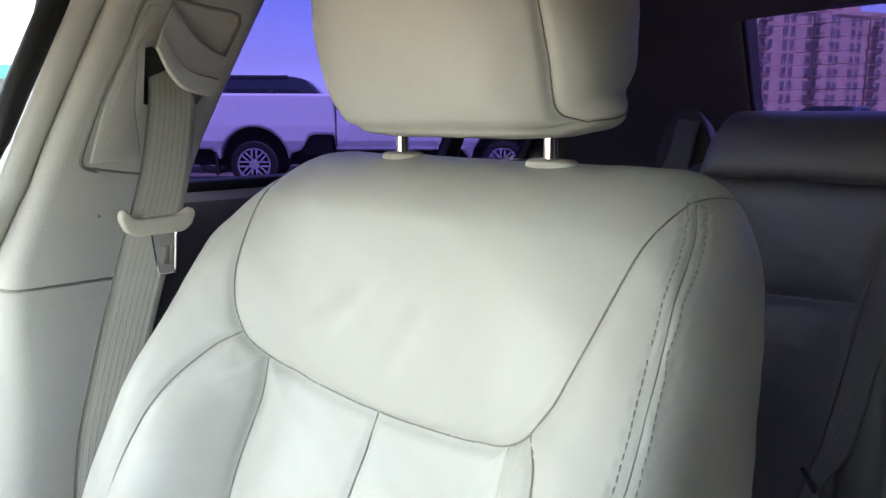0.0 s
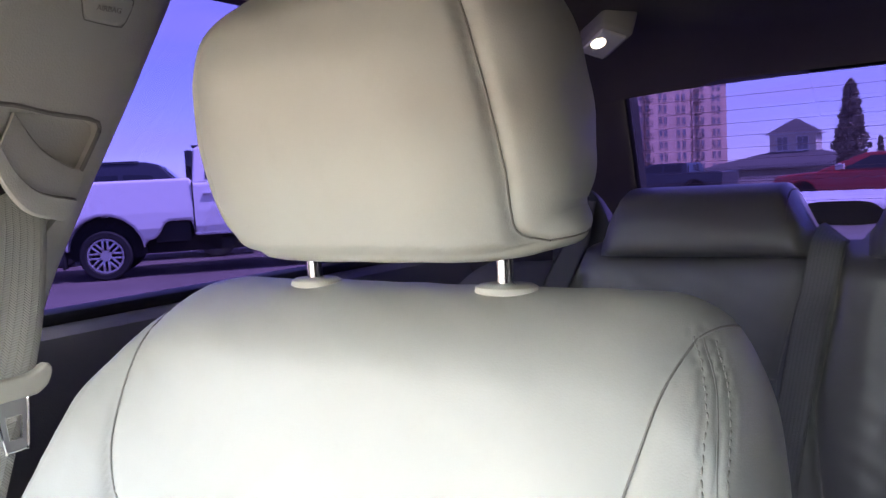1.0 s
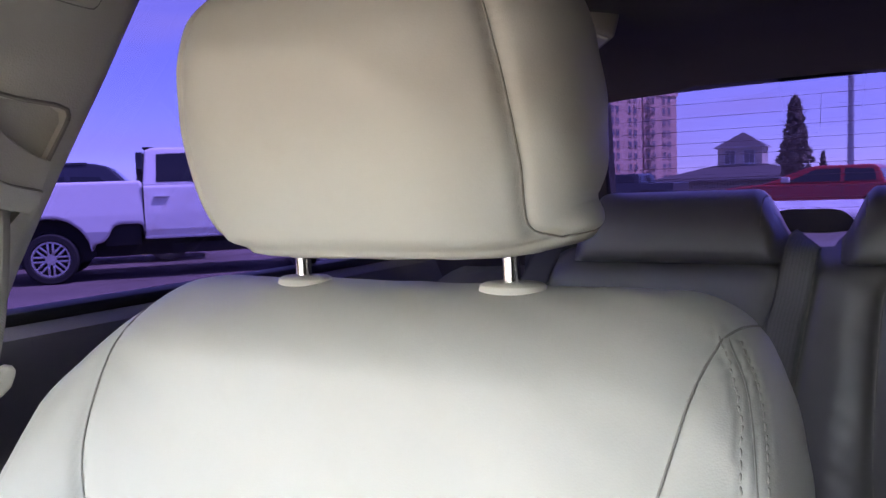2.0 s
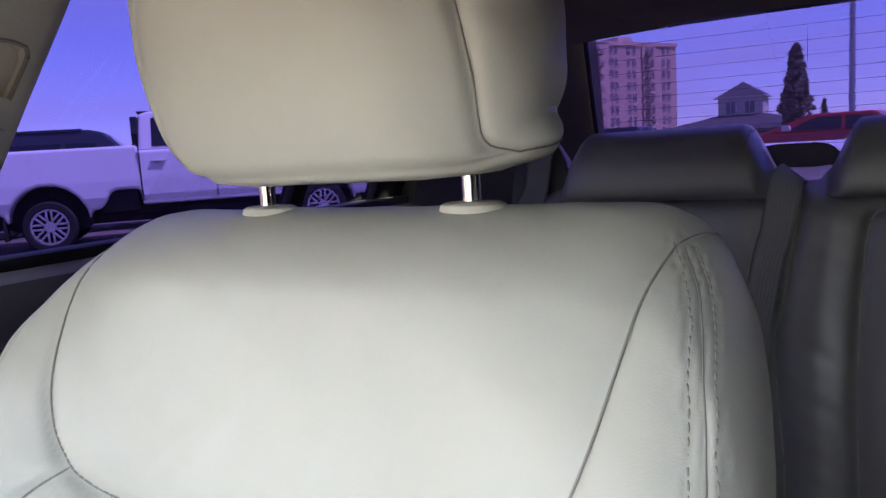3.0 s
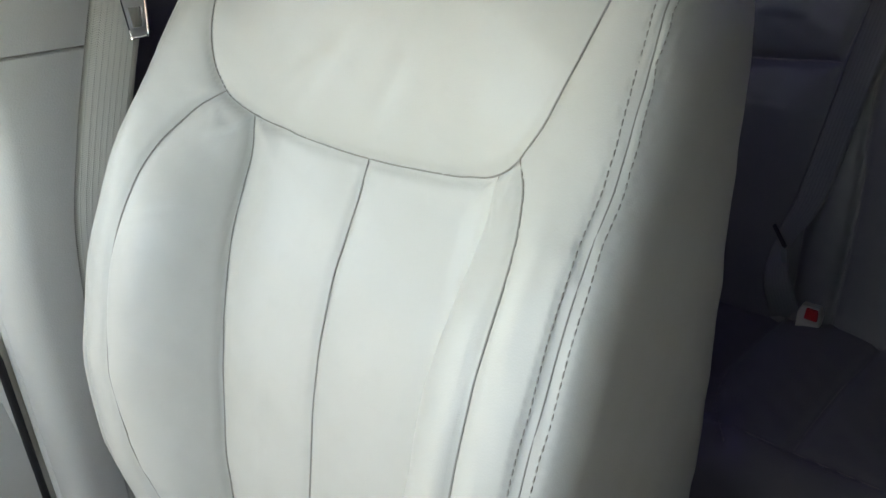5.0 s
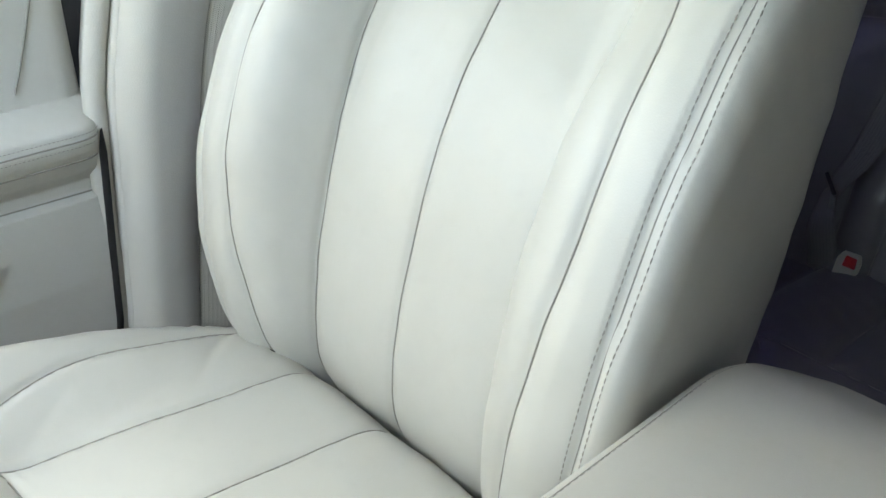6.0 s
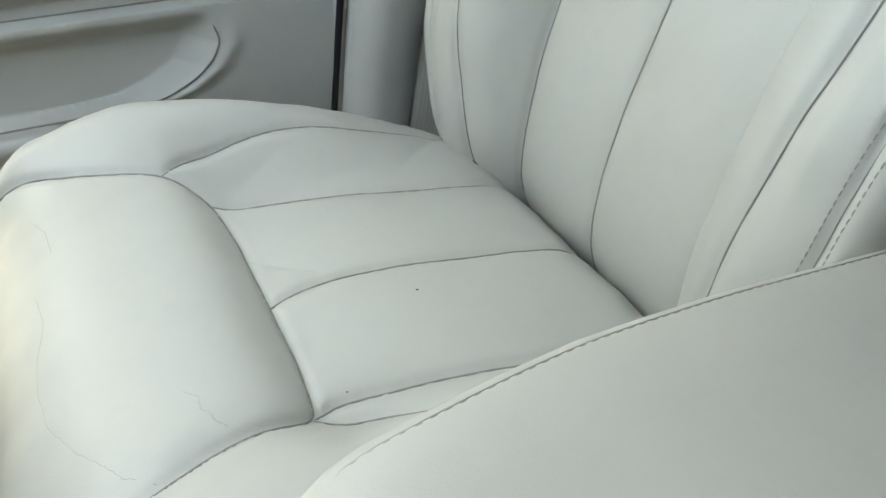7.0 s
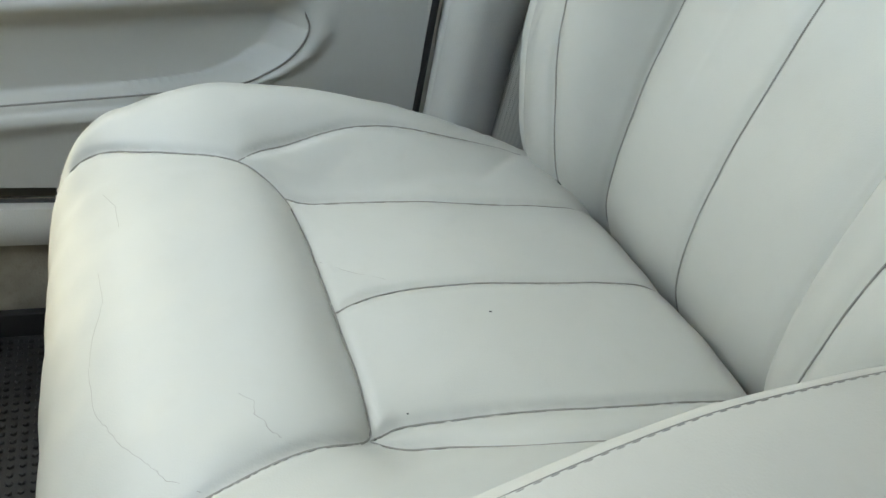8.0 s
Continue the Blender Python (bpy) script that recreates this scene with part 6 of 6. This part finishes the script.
def vehicle(name, label, T, paint, outline, glasses, wheels, width, r, rim, house=None, extras=(), spokes=8, cab_paint=None):
    """A car from its side outline (x forward, z up), its glass outlines and wheel places; -y is the side that is seen."""
    car = thing(name, label, "car", at=tuple(T.translation))
    h = width / 2
    bm = prism([(x, -h, z) for x, z in outline], (0, 1, 0), width, 0.045, 3)
    top = max(z for _, z in outline)
    for k in (0.40, 0.50, 0.66, 0.86):
        bmesh.ops.bisect_plane(bm, geom=bm.verts[:] + bm.edges[:] + bm.faces[:], plane_co=(0, 0, top * k), plane_no=(0, 0, 1))
    for v in bm.verts:
        v.co.y *= 1 - 0.11 * max(0.0, (0.50 * top - v.co.z) / (0.3 * top)) - 0.035 * max(0.0, (v.co.z - 0.66 * top) / (0.34 * top))
    bm.transform(T)
    part("body", bm, paint, car, "painted body", False)
    if house:
        bm = bmesh.new()
        lo = [bm.verts.new((x, s * (h - 0.06), z)) for s in (-1, 1) for x, z in house]
        n = len(house)
        zlo, zhi = min(z for _, z in house), max(z for _, z in house)
        for i, vtx in enumerate(lo):
            s = -1 if i < n else 1
            z = house[i % n][1]
            vtx.co.y = s * (h - 0.05 - 0.16 * (z - zlo) / (zhi - zlo))
        bm.faces.new(lo[:n])
        bm.faces.new(lo[n:][::-1])
        for i in range(n):
            k = (i + 1) % n
            bm.faces.new((lo[i], lo[n + i], lo[n + k], lo[k]))
        bmesh.ops.bevel(bm, geom=list(bm.edges), offset=0.04, segments=3, profile=0.5, affect="EDGES")
        bm.transform(T)
        part("cabin", bm, cab_paint or paint, car, "painted cabin", False)
    zlo = min(z for _, z in house) if house else 1
    zhi = max(z for _, z in house) if house else 2
    for g in glasses:
        for s in (-1, 1):
            pts = [(x, s * (h - 0.05 - 0.16 * (z - zlo) / (zhi - zlo) + 0.012), z) for x, z in g]
            bm = prism(pts, (0, -s, 0.0), 0.02, 0.006, 2)
            bm.transform(T)
            part("window", bm, OUT["car_glass"], car, "dark glass", False)
    if house:
        # front and rear glass lie on the two sloping ends of the cabin
        for i, j in ((0, 1), (len(house) - 1, len(house) - 2)):
            (xa, za), (xb, zb) = house[i], house[j]
            out = -0.012 if i == 0 else 0.012
            pa, pb = (xa + (xb - xa) * 0.12 + out, za + (zb - za) * 0.12 + 0.012), (xa + (xb - xa) * 0.88 + out, za + (zb - za) * 0.88 + 0.012)
            bm = prism([(pa[0], -h + 0.16, pa[1]), (pa[0], h - 0.16, pa[1]), (pb[0], h - 0.28, pb[1]), (pb[0], -h + 0.28, pb[1])], (-out, 0, -0.01), 0.02)
            bm.transform(T)
            part("window", bm, OUT["car_glass"], car, "dark glass", False)
    for x, side in wheels:
        W = T @ Matrix.Translation((x, -(h - 0.13) if side < 0 else h - 0.13, r)) @ (Matrix() if side < 0 else Matrix.Rotation(math.pi, 4, "Z"))
        wheel(car, W, r, 0.26, rim, spokes)
        bm = prism([(px, side * (h - 0.30), pz) for px, pz in arch(x, r * 1.55, r) + [(x - r * 1.3, r * 0.8), (x + r * 1.3, r * 0.8)]], (0, -side, 0), 0.2)
        bm.transform(T)
        part("wheel_well", bm, M["black"], car, "dark wheel well", False)
    both = []
    for nm, lo, hi, mt, lab in extras:
        both.append((nm, lo, hi, mt, lab))
        if hi[1] < 0:
            both.append((nm, (lo[0], -hi[1], lo[2]), (hi[0], -lo[1], hi[2]), mt, lab))
    for nm, lo, hi, mt, lab in both:
        bm = bmesh.new()
        box(bm, lo, hi, min(0.02, 0.3 * min(abs(b - a) for a, b in zip(lo, hi))))
        bm.transform(T)
        part(nm, bm, mt, car, lab)
    return car


def facing(place_at, forward):
    f = Vector((forward[0], forward[1], 0)).normalized()
    return Matrix.Translation(place_at) @ Matrix(((f.x, -f.y, 0, 0), (f.y, f.x, 0, 0), (0, 0, 1, 0), (0, 0, 0, 1)))


# white crew-cab pickup: its rear wheel and cab show through the rear door window
fw = Vector((0.666, 0.746, 0))
side_n = Vector((0.746, -0.666, 0))
pk = far(57.34, 12.75) - side_n * 0.95
T = facing(pk, fw)
body = [(-1.25, 0.62), (-1.25, 1.48), (-1.22, 1.50), (1.30, 1.50), (1.32, 1.42), (4.1, 1.42), (5.05, 1.36), (5.12, 1.20), (5.12, 0.55), (4.62, 0.52)] + arch(4.05, 0.52, 0.42) + [(3.40, 0.60), (1.34, 0.60), (1.31, 0.64), (1.30, 0.80), (1.26, 0.85), (0.95, 0.85), (0.87, 0.81), (0.80, 0.66), (0.72, 0.58), (0.58, 0.56)] + arch(0.0, 0.55, 0.43) + [(-0.66, 0.62)]
cab = [(1.32, 1.40), (1.36, 1.96), (1.48, 2.0), (3.10, 2.0), (3.30, 1.95), (4.0, 1.40)]
vehicle("pickup_truck", "white crew-cab pickup truck parked on asphalt", T, OUT["white"], body,
        [[(1.52, 1.47), (1.54, 1.90), (2.35, 1.92), (2.38, 1.47)], [(2.48, 1.47), (2.46, 1.92), (3.08, 1.92), (3.66, 1.47)]],
        [(0, -1), (4.05, -1), (0, 1), (4.05, 1)], 2.0, 0.375, 0.265, cab,
        [("door_handle", (1.48, -1.03, 1.232), (1.70, -0.985, 1.256), OUT["silver"], "silver handle"),
         ("door_handle", (2.62, -1.03, 1.232), (2.84, -0.985, 1.256), OUT["silver"], "silver handle"),
         ("cab_rear_glass", (1.24, -0.86, 1.45), (1.345, 0.86, 1.93), OUT["car_glass"], "dark rear cab glass"),
         ("lower_step", (0.74, -0.90, 0.52), (1.26, -0.74, 0.84), M["black"], "dark lower step"),
         ("door_gap", (1.315, -1.004, 0.66), (1.335, -0.98, 1.45), M["black"], "dark panel gap"),
         ("door_gap", (2.415, -1.004, 0.66), (2.430, -0.98, 1.45), M["black"], "dark panel gap"),
         ("rocker_trim", (1.32, -0.985, 0.60), (3.42, -0.93, 0.65), OUT["silver"], "bright rocker strip"),
         ("chassis", (-1.1, -0.55, 0.34), (4.9, 0.55, 0.62), M["black"], "dark chassis"),
         ("exhaust", (1.7, -0.80, 0.36), (2.9, -0.62, 0.52), M["black"], "dark underbody tank"),
         ("mud_flap", (-0.62, -0.95, 0.20), (-0.585, -0.70, 0.62), M["black"], "dark mud flap"),
         ("bumper", (-1.42, -0.98, 0.58), (-1.22, 0.98, 0.80), OUT["alloy"], "chrome rear bumper"),
         ("roof_light_bar", (1.34, -0.70, 1.985), (1.50, 0.70, 2.015), M["black"], "dark roof edge")], 8)

SUV = [(-0.95, 0.45), (-1.0, 1.10), (3.5, 1.12), (3.75, 0.95), (3.75, 0.45), (3.3, 0.4)] + arch(2.85, 0.42, 0.36) + [(2.4, 0.38), (0.45, 0.38)] + arch(0, 0.42, 0.36) + [(-0.45, 0.4)]
SUV_CAB = [(-0.98, 1.08), (-0.80, 1.72), (-0.6, 1.80), (1.6, 1.80), (1.85, 1.74), (2.6, 1.10)]
SUV_GLASS = [[(-0.68, 1.20), (-0.55, 1.66), (0.15, 1.68), (0.15, 1.20)], [(0.27, 1.20), (0.27, 1.68), (1.10, 1.68), (1.12, 1.20)], [(1.22, 1.20), (1.20, 1.68), (1.70, 1.66), (2.15, 1.20)]]
pk2 = far(59.5, 17.0)
vehicle("parked_suv", "silver sport utility car with dark roof behind the pickup", facing(pk2, fw), OUT["silver"], SUV, SUV_GLASS, [(0, -1), (2.85, -1)], 1.9, 0.36, 0.22, [(x, z + (0.12 if z > 1.2 else 0)) for x, z in SUV_CAB],
        [("roof_rail", (-0.5, -0.78, 1.915), (1.5, -0.74, 1.94), M["black"], "black roof rail")], 8, OUT["navy"])
SEDAN = [(-0.95, 0.42), (-1.0, 0.92), (-0.2, 0.95), (2.6, 0.93), (3.45, 0.80), (3.55, 0.60), (3.5, 0.38), (3.1, 0.36)] + arch(2.7, 0.37, 0.32) + [(2.3, 0.34), (0.4, 0.34)] + arch(0, 0.37, 0.32) + [(-0.4, 0.38)]
SEDAN_CAB = [(-0.55, 0.92), (0.15, 1.36), (0.4, 1.42), (1.35, 1.42), (1.55, 1.36), (2.35, 0.92)]
SEDAN_GLASS = [[(-0.05, 0.98), (0.30, 1.32), (0.62, 1.34), (0.62, 0.98)], [(0.72, 0.98), (0.72, 1.34), (1.30, 1.34), (1.95, 0.98)]]
vehicle("white_sedan", "white parked sedan seen between window bars", facing(far(37.5, 17.5), fw), OUT["white"], SEDAN, SEDAN_GLASS, [(0, -1), (2.7, -1)], 1.8, 0.33, 0.21, SEDAN_CAB)
vehicle("dark_suv", "dark sport utility car parked beside a white sedan", facing(far(30.5, 22.0), fw), OUT["navy"], SUV, SUV_GLASS, [(0, -1), (2.85, -1)], 1.9, 0.36, 0.22, SUV_CAB)
# cars seen through the rear window
cf = Vector((-1.0, 0.12, 0))
RED_CAB = [(-0.6, 0.98), (-0.45, 1.36), (-0.3, 1.44), (1.05, 1.44), (1.3, 1.38), (2.35, 0.98)]
RED_GLASS = [[(-0.42, 1.02), (-0.34, 1.33), (0.32, 1.36), (0.32, 1.02)], [(0.42, 1.02), (0.42, 1.36), (1.05, 1.35), (1.75, 1.02)]]
RED_BODY = [(-1.7, 0.45), (-1.75, 0.98), (2.5, 0.98), (3.35, 0.90), (3.5, 0.70), (3.45, 0.42), (3.1, 0.40)] + arch(2.7, 0.40, 0.35) + [(2.25, 0.36), (0.0, 0.36)] + arch(-0.45, 0.40, 0.35) + [(-0.9, 0.4)]
red_at = far(3.5, 23.5) + Vector((0.75, 0, 0))
vehicle("red_car", "red parked car with dark windows and white mirror", facing(red_at, cf), OUT["red_paint"], RED_BODY, RED_GLASS, [(-0.45, -1), (2.7, -1)], 1.85, 0.35, 0.22, RED_CAB,
        [("door_mirror", (1.62, -1.12, 1.02), (1.82, -0.92, 1.17), OUT["frame"], "pale door mirror"), ("door_gap", (0.36, -0.93, 0.5), (0.375, -0.91, 0.98), M["black"], "panel gap")])
vehicle("blue_pickup", "dark blue parked pickup with boxy cab", facing(far(15.6, 33.0), cf), OUT["navy"],
        [(-1.5, 0.5), (-1.55, 1.12), (2.7, 1.14), (3.2, 1.05), (3.25, 0.5), (2.9, 0.45)] + arch(2.5, 0.45, 0.38) + [(2.0, 0.42), (0.1, 0.42)] + arch(-0.4, 0.45, 0.38) + [(-0.9, 0.45)],
        [[(0.1, 1.16), (0.14, 1.42), (0.85, 1.44), (0.85, 1.16)], [(0.95, 1.16), (0.95, 1.44), (1.5, 1.42), (2.0, 1.16)]], [(-0.4, -1), (2.5, -1)], 1.85, 0.38, 0.23,
        [(-0.15, 1.10), (-0.08, 1.46), (0.05, 1.52), (1.5, 1.52), (1.65, 1.46), (2.3, 1.12)])


def building_frame(origin, along):
    a = Vector((along[0], along[1], 0)).normalized()
    return Matrix.Translation(origin) @ Matrix(((a.x, -a.y, 0, 0), (a.y, a.x, 0, 0), (0, 0, 1, 0), (0, 0, 0, 1)))


# tan apartment block, eight storeys, its long front running away
right_end, left_end = far(13.35, 205.0), far(33.0, 150.0)
along = right_end - left_end
BT = building_frame(left_end, along)
LEN = along.length
apt = thing("apartment_building", "tan plastered apartment block of eight storeys with balconies", "building", at=tuple(left_end))
bm = bmesh.new()
box(bm, (0, 0, 0), (LEN, 14, 22.3))
box(bm, (-0.2, -0.3, 22.0), (LEN + 0.3, 14.3, 22.9))
for k in range(5):
    x = 8 + k * (LEN - 12) / 4.4
    box(bm, (x - 2.4, -0.3, 0), (x + 2.4, 0.2, 22.6))
bm.transform(BT)
part("wall", bm, OUT["plaster"], apt, "tan plaster wall", False)
bm = bmesh.new()
for k in range(3):
    x = LEN * (0.2 + 0.3 * k)
    box(bm, (x, 4, 22.8), (x + 5, 9, 24.6))
bm.transform(BT)
part("roof_house", bm, OUT["plaster"], apt, "lift house on the roof", False)
bm = bmesh.new()
box(bm, (-0.5, -0.06, 0.0), (0.5, 0.05, 1.6), 0.0)
tmp_pane = bpy.data.meshes.new("apartment_window")
bm.to_mesh(tmp_pane)
bm.free()
tmp_pane.materials.append(surface("apartment_glass", (0.10, 0.11, 0.15), 0.3))
bm = bmesh.new()
for lo, hi in (((-0.6, -0.10, -0.1), (-0.48, 0.05, 1.7)), ((0.48, -0.10, -0.1), (0.6, 0.05, 1.7)), ((-0.6, -0.10, 1.58), (0.6, 0.05, 1.7)), ((-0.65, -0.14, -0.12), (0.65, 0.05, -0.02)), ((-0.04, -0.10, 0), (0.04, 0.05, 1.6))):
    box(bm, lo, hi)
tmp_frame = bpy.data.meshes.new("apartment_window_frame")
bm.to_mesh(tmp_frame)
bm.free()
tmp_frame.materials.append(OUT["plaster"])
bm = bmesh.new()
box(bm, (-1.1, -0.9, -0.22), (1.1, 0.1, 0.0))
for k in range(9):
    box(bm, (-1.1 + 0.27 * k, -0.9, 0.0), (-1.04 + 0.27 * k, -0.84, 0.95))
box(bm, (-1.1, -0.9, 0.9), (1.1, -0.82, 1.0))
tmp_bal = bpy.data.meshes.new("apartment_balcony")
bm.to_mesh(tmp_bal)
bm.free()
tmp_bal.materials.append(surface("balcony_front", (0.16, 0.11, 0.10), 0.8))


def shared(name, me, parent, m):
    ob = new(name, me)
    ob.parent = parent
    ob.matrix_parent_inverse = Matrix.Translation(-Vector(parent.location)) if parent.type == "EMPTY" else Matrix()
    ob.matrix_basis = m
    return ob


for fl in range(8):
    z = 1.0 + fl * 2.75
    x = 2.0
    col = 0
    while x < LEN - 1.5:
        near_bay = any(abs(x - (8 + k * (LEN - 12) / 4.4)) < 2.6 for k in range(5))
        y = -0.3 if near_bay else 0.0
        m = BT @ Matrix.Translation((x, y, z))
        w = shared("window", tmp_pane, apt, m)
        shared("window_frame", tmp_frame, w, Matrix())
        if col % 5 == 2:
            shared("balcony", tmp_bal, apt, BT @ Matrix.Translation((x, y, z - 0.35)))
        x += 1.9 if col % 2 == 0 else 4.3
        col += 1

# small house with a windowed upper storey under a pointed roof
hc = far(9.0, 108.0)
HT = building_frame(hc, (1, 0.0))
house = thing("house", "pale house with a windowed lantern storey and dark hipped roofs", "house", at=tuple(hc))
bm = bmesh.new()
box(bm, (-2.65, -2.65, 1.6), (2.65, 2.65, 5.25))
box(bm, (-10.5, -7.5, 0), (10.5, 8, 0.95))
bm.transform(HT)
part("wall", bm, OUT["pale"], house, "pale wall", False)


def hip(bm, hx, hy, z0, z1, tx=0.05, ty=0.05):
    lo = [bm.verts.new(p) for p in ((-hx, -hy, z0), (hx, -hy, z0), (hx, hy, z0), (-hx, hy, z0))]
    hi = [bm.verts.new(p) for p in ((-tx, -ty, z1), (tx, -ty, z1), (tx, ty, z1), (-tx, ty, z1))]
    bm.faces.new(lo[::-1])
    bm.faces.new(hi)
    for i in range(4):
        k = (i + 1) % 4
        bm.faces.new((lo[i], lo[k], hi[k], hi[i]))


bm = bmesh.new()
hip(bm, 3.0, 3.0, 5.1, 7.0)
hip(bm, 11.5, 9.0, 0.85, 2.9, 2.6, 2.6)
bm.transform(HT)
part("roof", bm, OUT["roof"], house, "dark hipped roof", False)
bm = bmesh.new()
box(bm, (-3.08, -3.08, 4.98), (3.08, 3.08, 5.12))
bm.transform(HT)
part("eaves", bm, OUT["frame"], house, "pale eaves board", False)
for x in (-1.15, 1.15):
    bm = bmesh.new()
    box(bm, (x - 0.6, -2.69, 3.0), (x + 0.6, -2.63, 4.6))
    bm.transform(HT)
    w = part("window", bm, surface("house_glass", (0.12, 0.12, 0.14), 0.2), house, "dark window", False)
    bm = bmesh.new()
    for lo, hi in (((x - 0.72, -2.75, 2.9), (x - 0.58, -2.61, 4.7)), ((x + 0.58, -2.75, 2.9), (x + 0.72, -2.61, 4.7)), ((x - 0.72, -2.75, 4.58), (x + 0.72, -2.61, 4.7)), ((x - 0.72, -2.77, 2.85), (x + 0.72, -2.61, 3.0)), ((x - 0.04, -2.73, 3.0), (x + 0.04, -2.61, 4.6))):
        box(bm, lo, hi)
    bm.transform(HT)
    part("frame", bm, OUT["frame"], w, "white frame", False)

# iron fence
fence = thing("fence", "black iron fence with pointed bars along the car park", "fence", at=tuple(far(8, 62)))
a, b = far(19.0, 62.0), far(-6.0, 62.0)
for z in (0.35, 1.05):
    bm = bmesh.new()
    rod(bm, a + Vector((0, 0, z)), b + Vector((0, 0, z)), 0.03, 6)
    part("rail", bm, OUT["iron"], fence)
bm = bmesh.new()
rod(bm, (0, 0, 0), (0, 0, 1.22), 0.022, 5)
rod(bm, (0, 0, 1.22), (0, 0, 1.36), 0.035, 5, 0.002)
me_bar = bpy.data.meshes.new("bar")
bm.to_mesh(me_bar)
bm.free()
me_bar.materials.append(OUT["iron"])
nbar = 150
for i in range(nbar):
    shared("bar", me_bar, fence, Matrix.Translation(a + (b - a) * (i / (nbar - 1))))


def tree(name, label, at, height, radius, leaves, seed):
    """A narrow tree: tapered trunk, rising limbs and many small leaves in uneven clumps."""
    rng = random.Random(seed)
    tr = thing(name, label, "tree", at=tuple(at))
    bm = bmesh.new()
    rod(bm, at, at + Vector((0, 0, height * 0.92)), height * 0.022, 8, 0.02)
    for i in range(26):
        z = height * (0.12 + 0.78 * i / 26)
        r = radius * math.sin(math.pi * min(1, 0.12 + 0.85 * z / height)) ** 0.7
        an = rng.random() * 6.28
        rod(bm, at + Vector((0, 0, z)), at + Vector((math.cos(an) * r * 0.8, math.sin(an) * r * 0.8, z + height * 0.10)), 0.05, 5, 0.012)
    part("trunk", bm, OUT["bark"], tr, "grey-brown trunk and limbs")
    v, f = [], []
    clumps = []
    for i in range(300):
        k = rng.random() ** 0.8
        z = height * (0.06 + 0.94 * k)
        prof = radius * min(1.0, 0.55 + 2.2 * k) * (1 - k) ** 0.7 * (0.86 + 0.18 * rng.random())
        an = rng.random() * 6.28
        rr = prof * math.sqrt(rng.random())
        clumps.append((math.cos(an) * rr, math.sin(an) * rr, z, 0.10 * radius + 0.20 * radius * rng.random() * (1 - 0.6 * k)))
    for i in range(leaves):
        cx, cy, cz, cr = clumps[rng.randrange(len(clumps))]
        d = Vector((rng.gauss(0, 1), rng.gauss(0, 1), rng.gauss(0, 1.7))).normalized() * cr * rng.random() ** 0.4
        c = at + Vector((cx, cy, cz)) + d
        s = 0.10 + 0.10 * rng.random()
        q = Euler((rng.random() * 6, rng.random() * 6, rng.random() * 6)).to_matrix()
        n0 = len(v)
        for px, py in ((-s * 0.6, 0), (0, -s), (s * 0.6, 0), (0, s)):
            v.append(c + q @ Vector((px, py, 0.02 if px else 0)))
        f.append((n0, n0 + 1, n0 + 2, n0 + 3))
    tagged(verts_part("crown", v, f, OUT["leaf"], tr, "dense dark leaves", False), kind="stuff")
    return tr


tree("poplar_tree", "tall narrow dark green poplar tree", far(5.75, 78.0), 8.3, 1.75, 15000, 3)
tree("young_poplar_tree", "small narrow poplar tree", far(4.05, 90.0), 3.6, 0.55, 1800, 5)
pole = thing("street_lamp", "tall grey metal lamp post", "street lamp", at=tuple(far(2.43, 45.0)))
bm = bmesh.new()
p0 = far(2.43, 45.0)
rod(bm, p0, p0 + Vector((0, 0, 11)), 0.17, 14, 0.12)
part("post", bm, OUT["metal"], pole, "grey metal post")
bm = bmesh.new()
rod(bm, p0, p0 + Vector((0, 0, 0.5)), 0.26, 14, 0.2)
part("base", bm, OUT["metal"], pole)
bm = bmesh.new()
rod(bm, p0 + Vector((0, 0, 10.9)), p0 + Vector((1.6, 0, 11.3)), 0.06, 8)
box(bm, p0 + Vector((1.4, -0.15, 11.2)), p0 + Vector((2.1, 0.15, 11.36)), 0.03)
part("arm", bm, OUT["metal"], pole)
# unseen plain wall ahead of the car, added to block low sky light
bm = bmesh.new()
box(bm, (-80, -45.2, 0), (80, -44.9, 3.1), 0.03)
tagged(part("wall_north", bm, surface("brown_brick", (0.16, 0.11, 0.085), 0.9, 0, 0.2, 0.4, 0.05, "noise", 0.15, 0.8), None, "", False), "unseen brown wall ahead of the car, added to block low sky light", "wall", "", "structure")
# long low canopy with a teal band, out past the front door window
cn = far(76, 62.0)
canopy = thing("shop_building", "low glazed shop building with a teal fascia band", "building", at=tuple(cn))
CT = building_frame(cn, (0.25, 1))
bm = bmesh.new()
box(bm, (-16, -4, 0), (12, 4, 3.35))
bm.transform(CT)
part("wall", bm, surface("shop_glass_front", (0.05, 0.055, 0.06), 0.3), canopy, "dark glazed shop front", False)
bm = bmesh.new()
box(bm, (-16.4, -4.4, 3.35), (12.4, 4.4, 4.25))
bm.transform(CT)
part("fascia", bm, OUT["teal"], canopy, "teal fascia band", False)
bpy.context.view_layer.update()
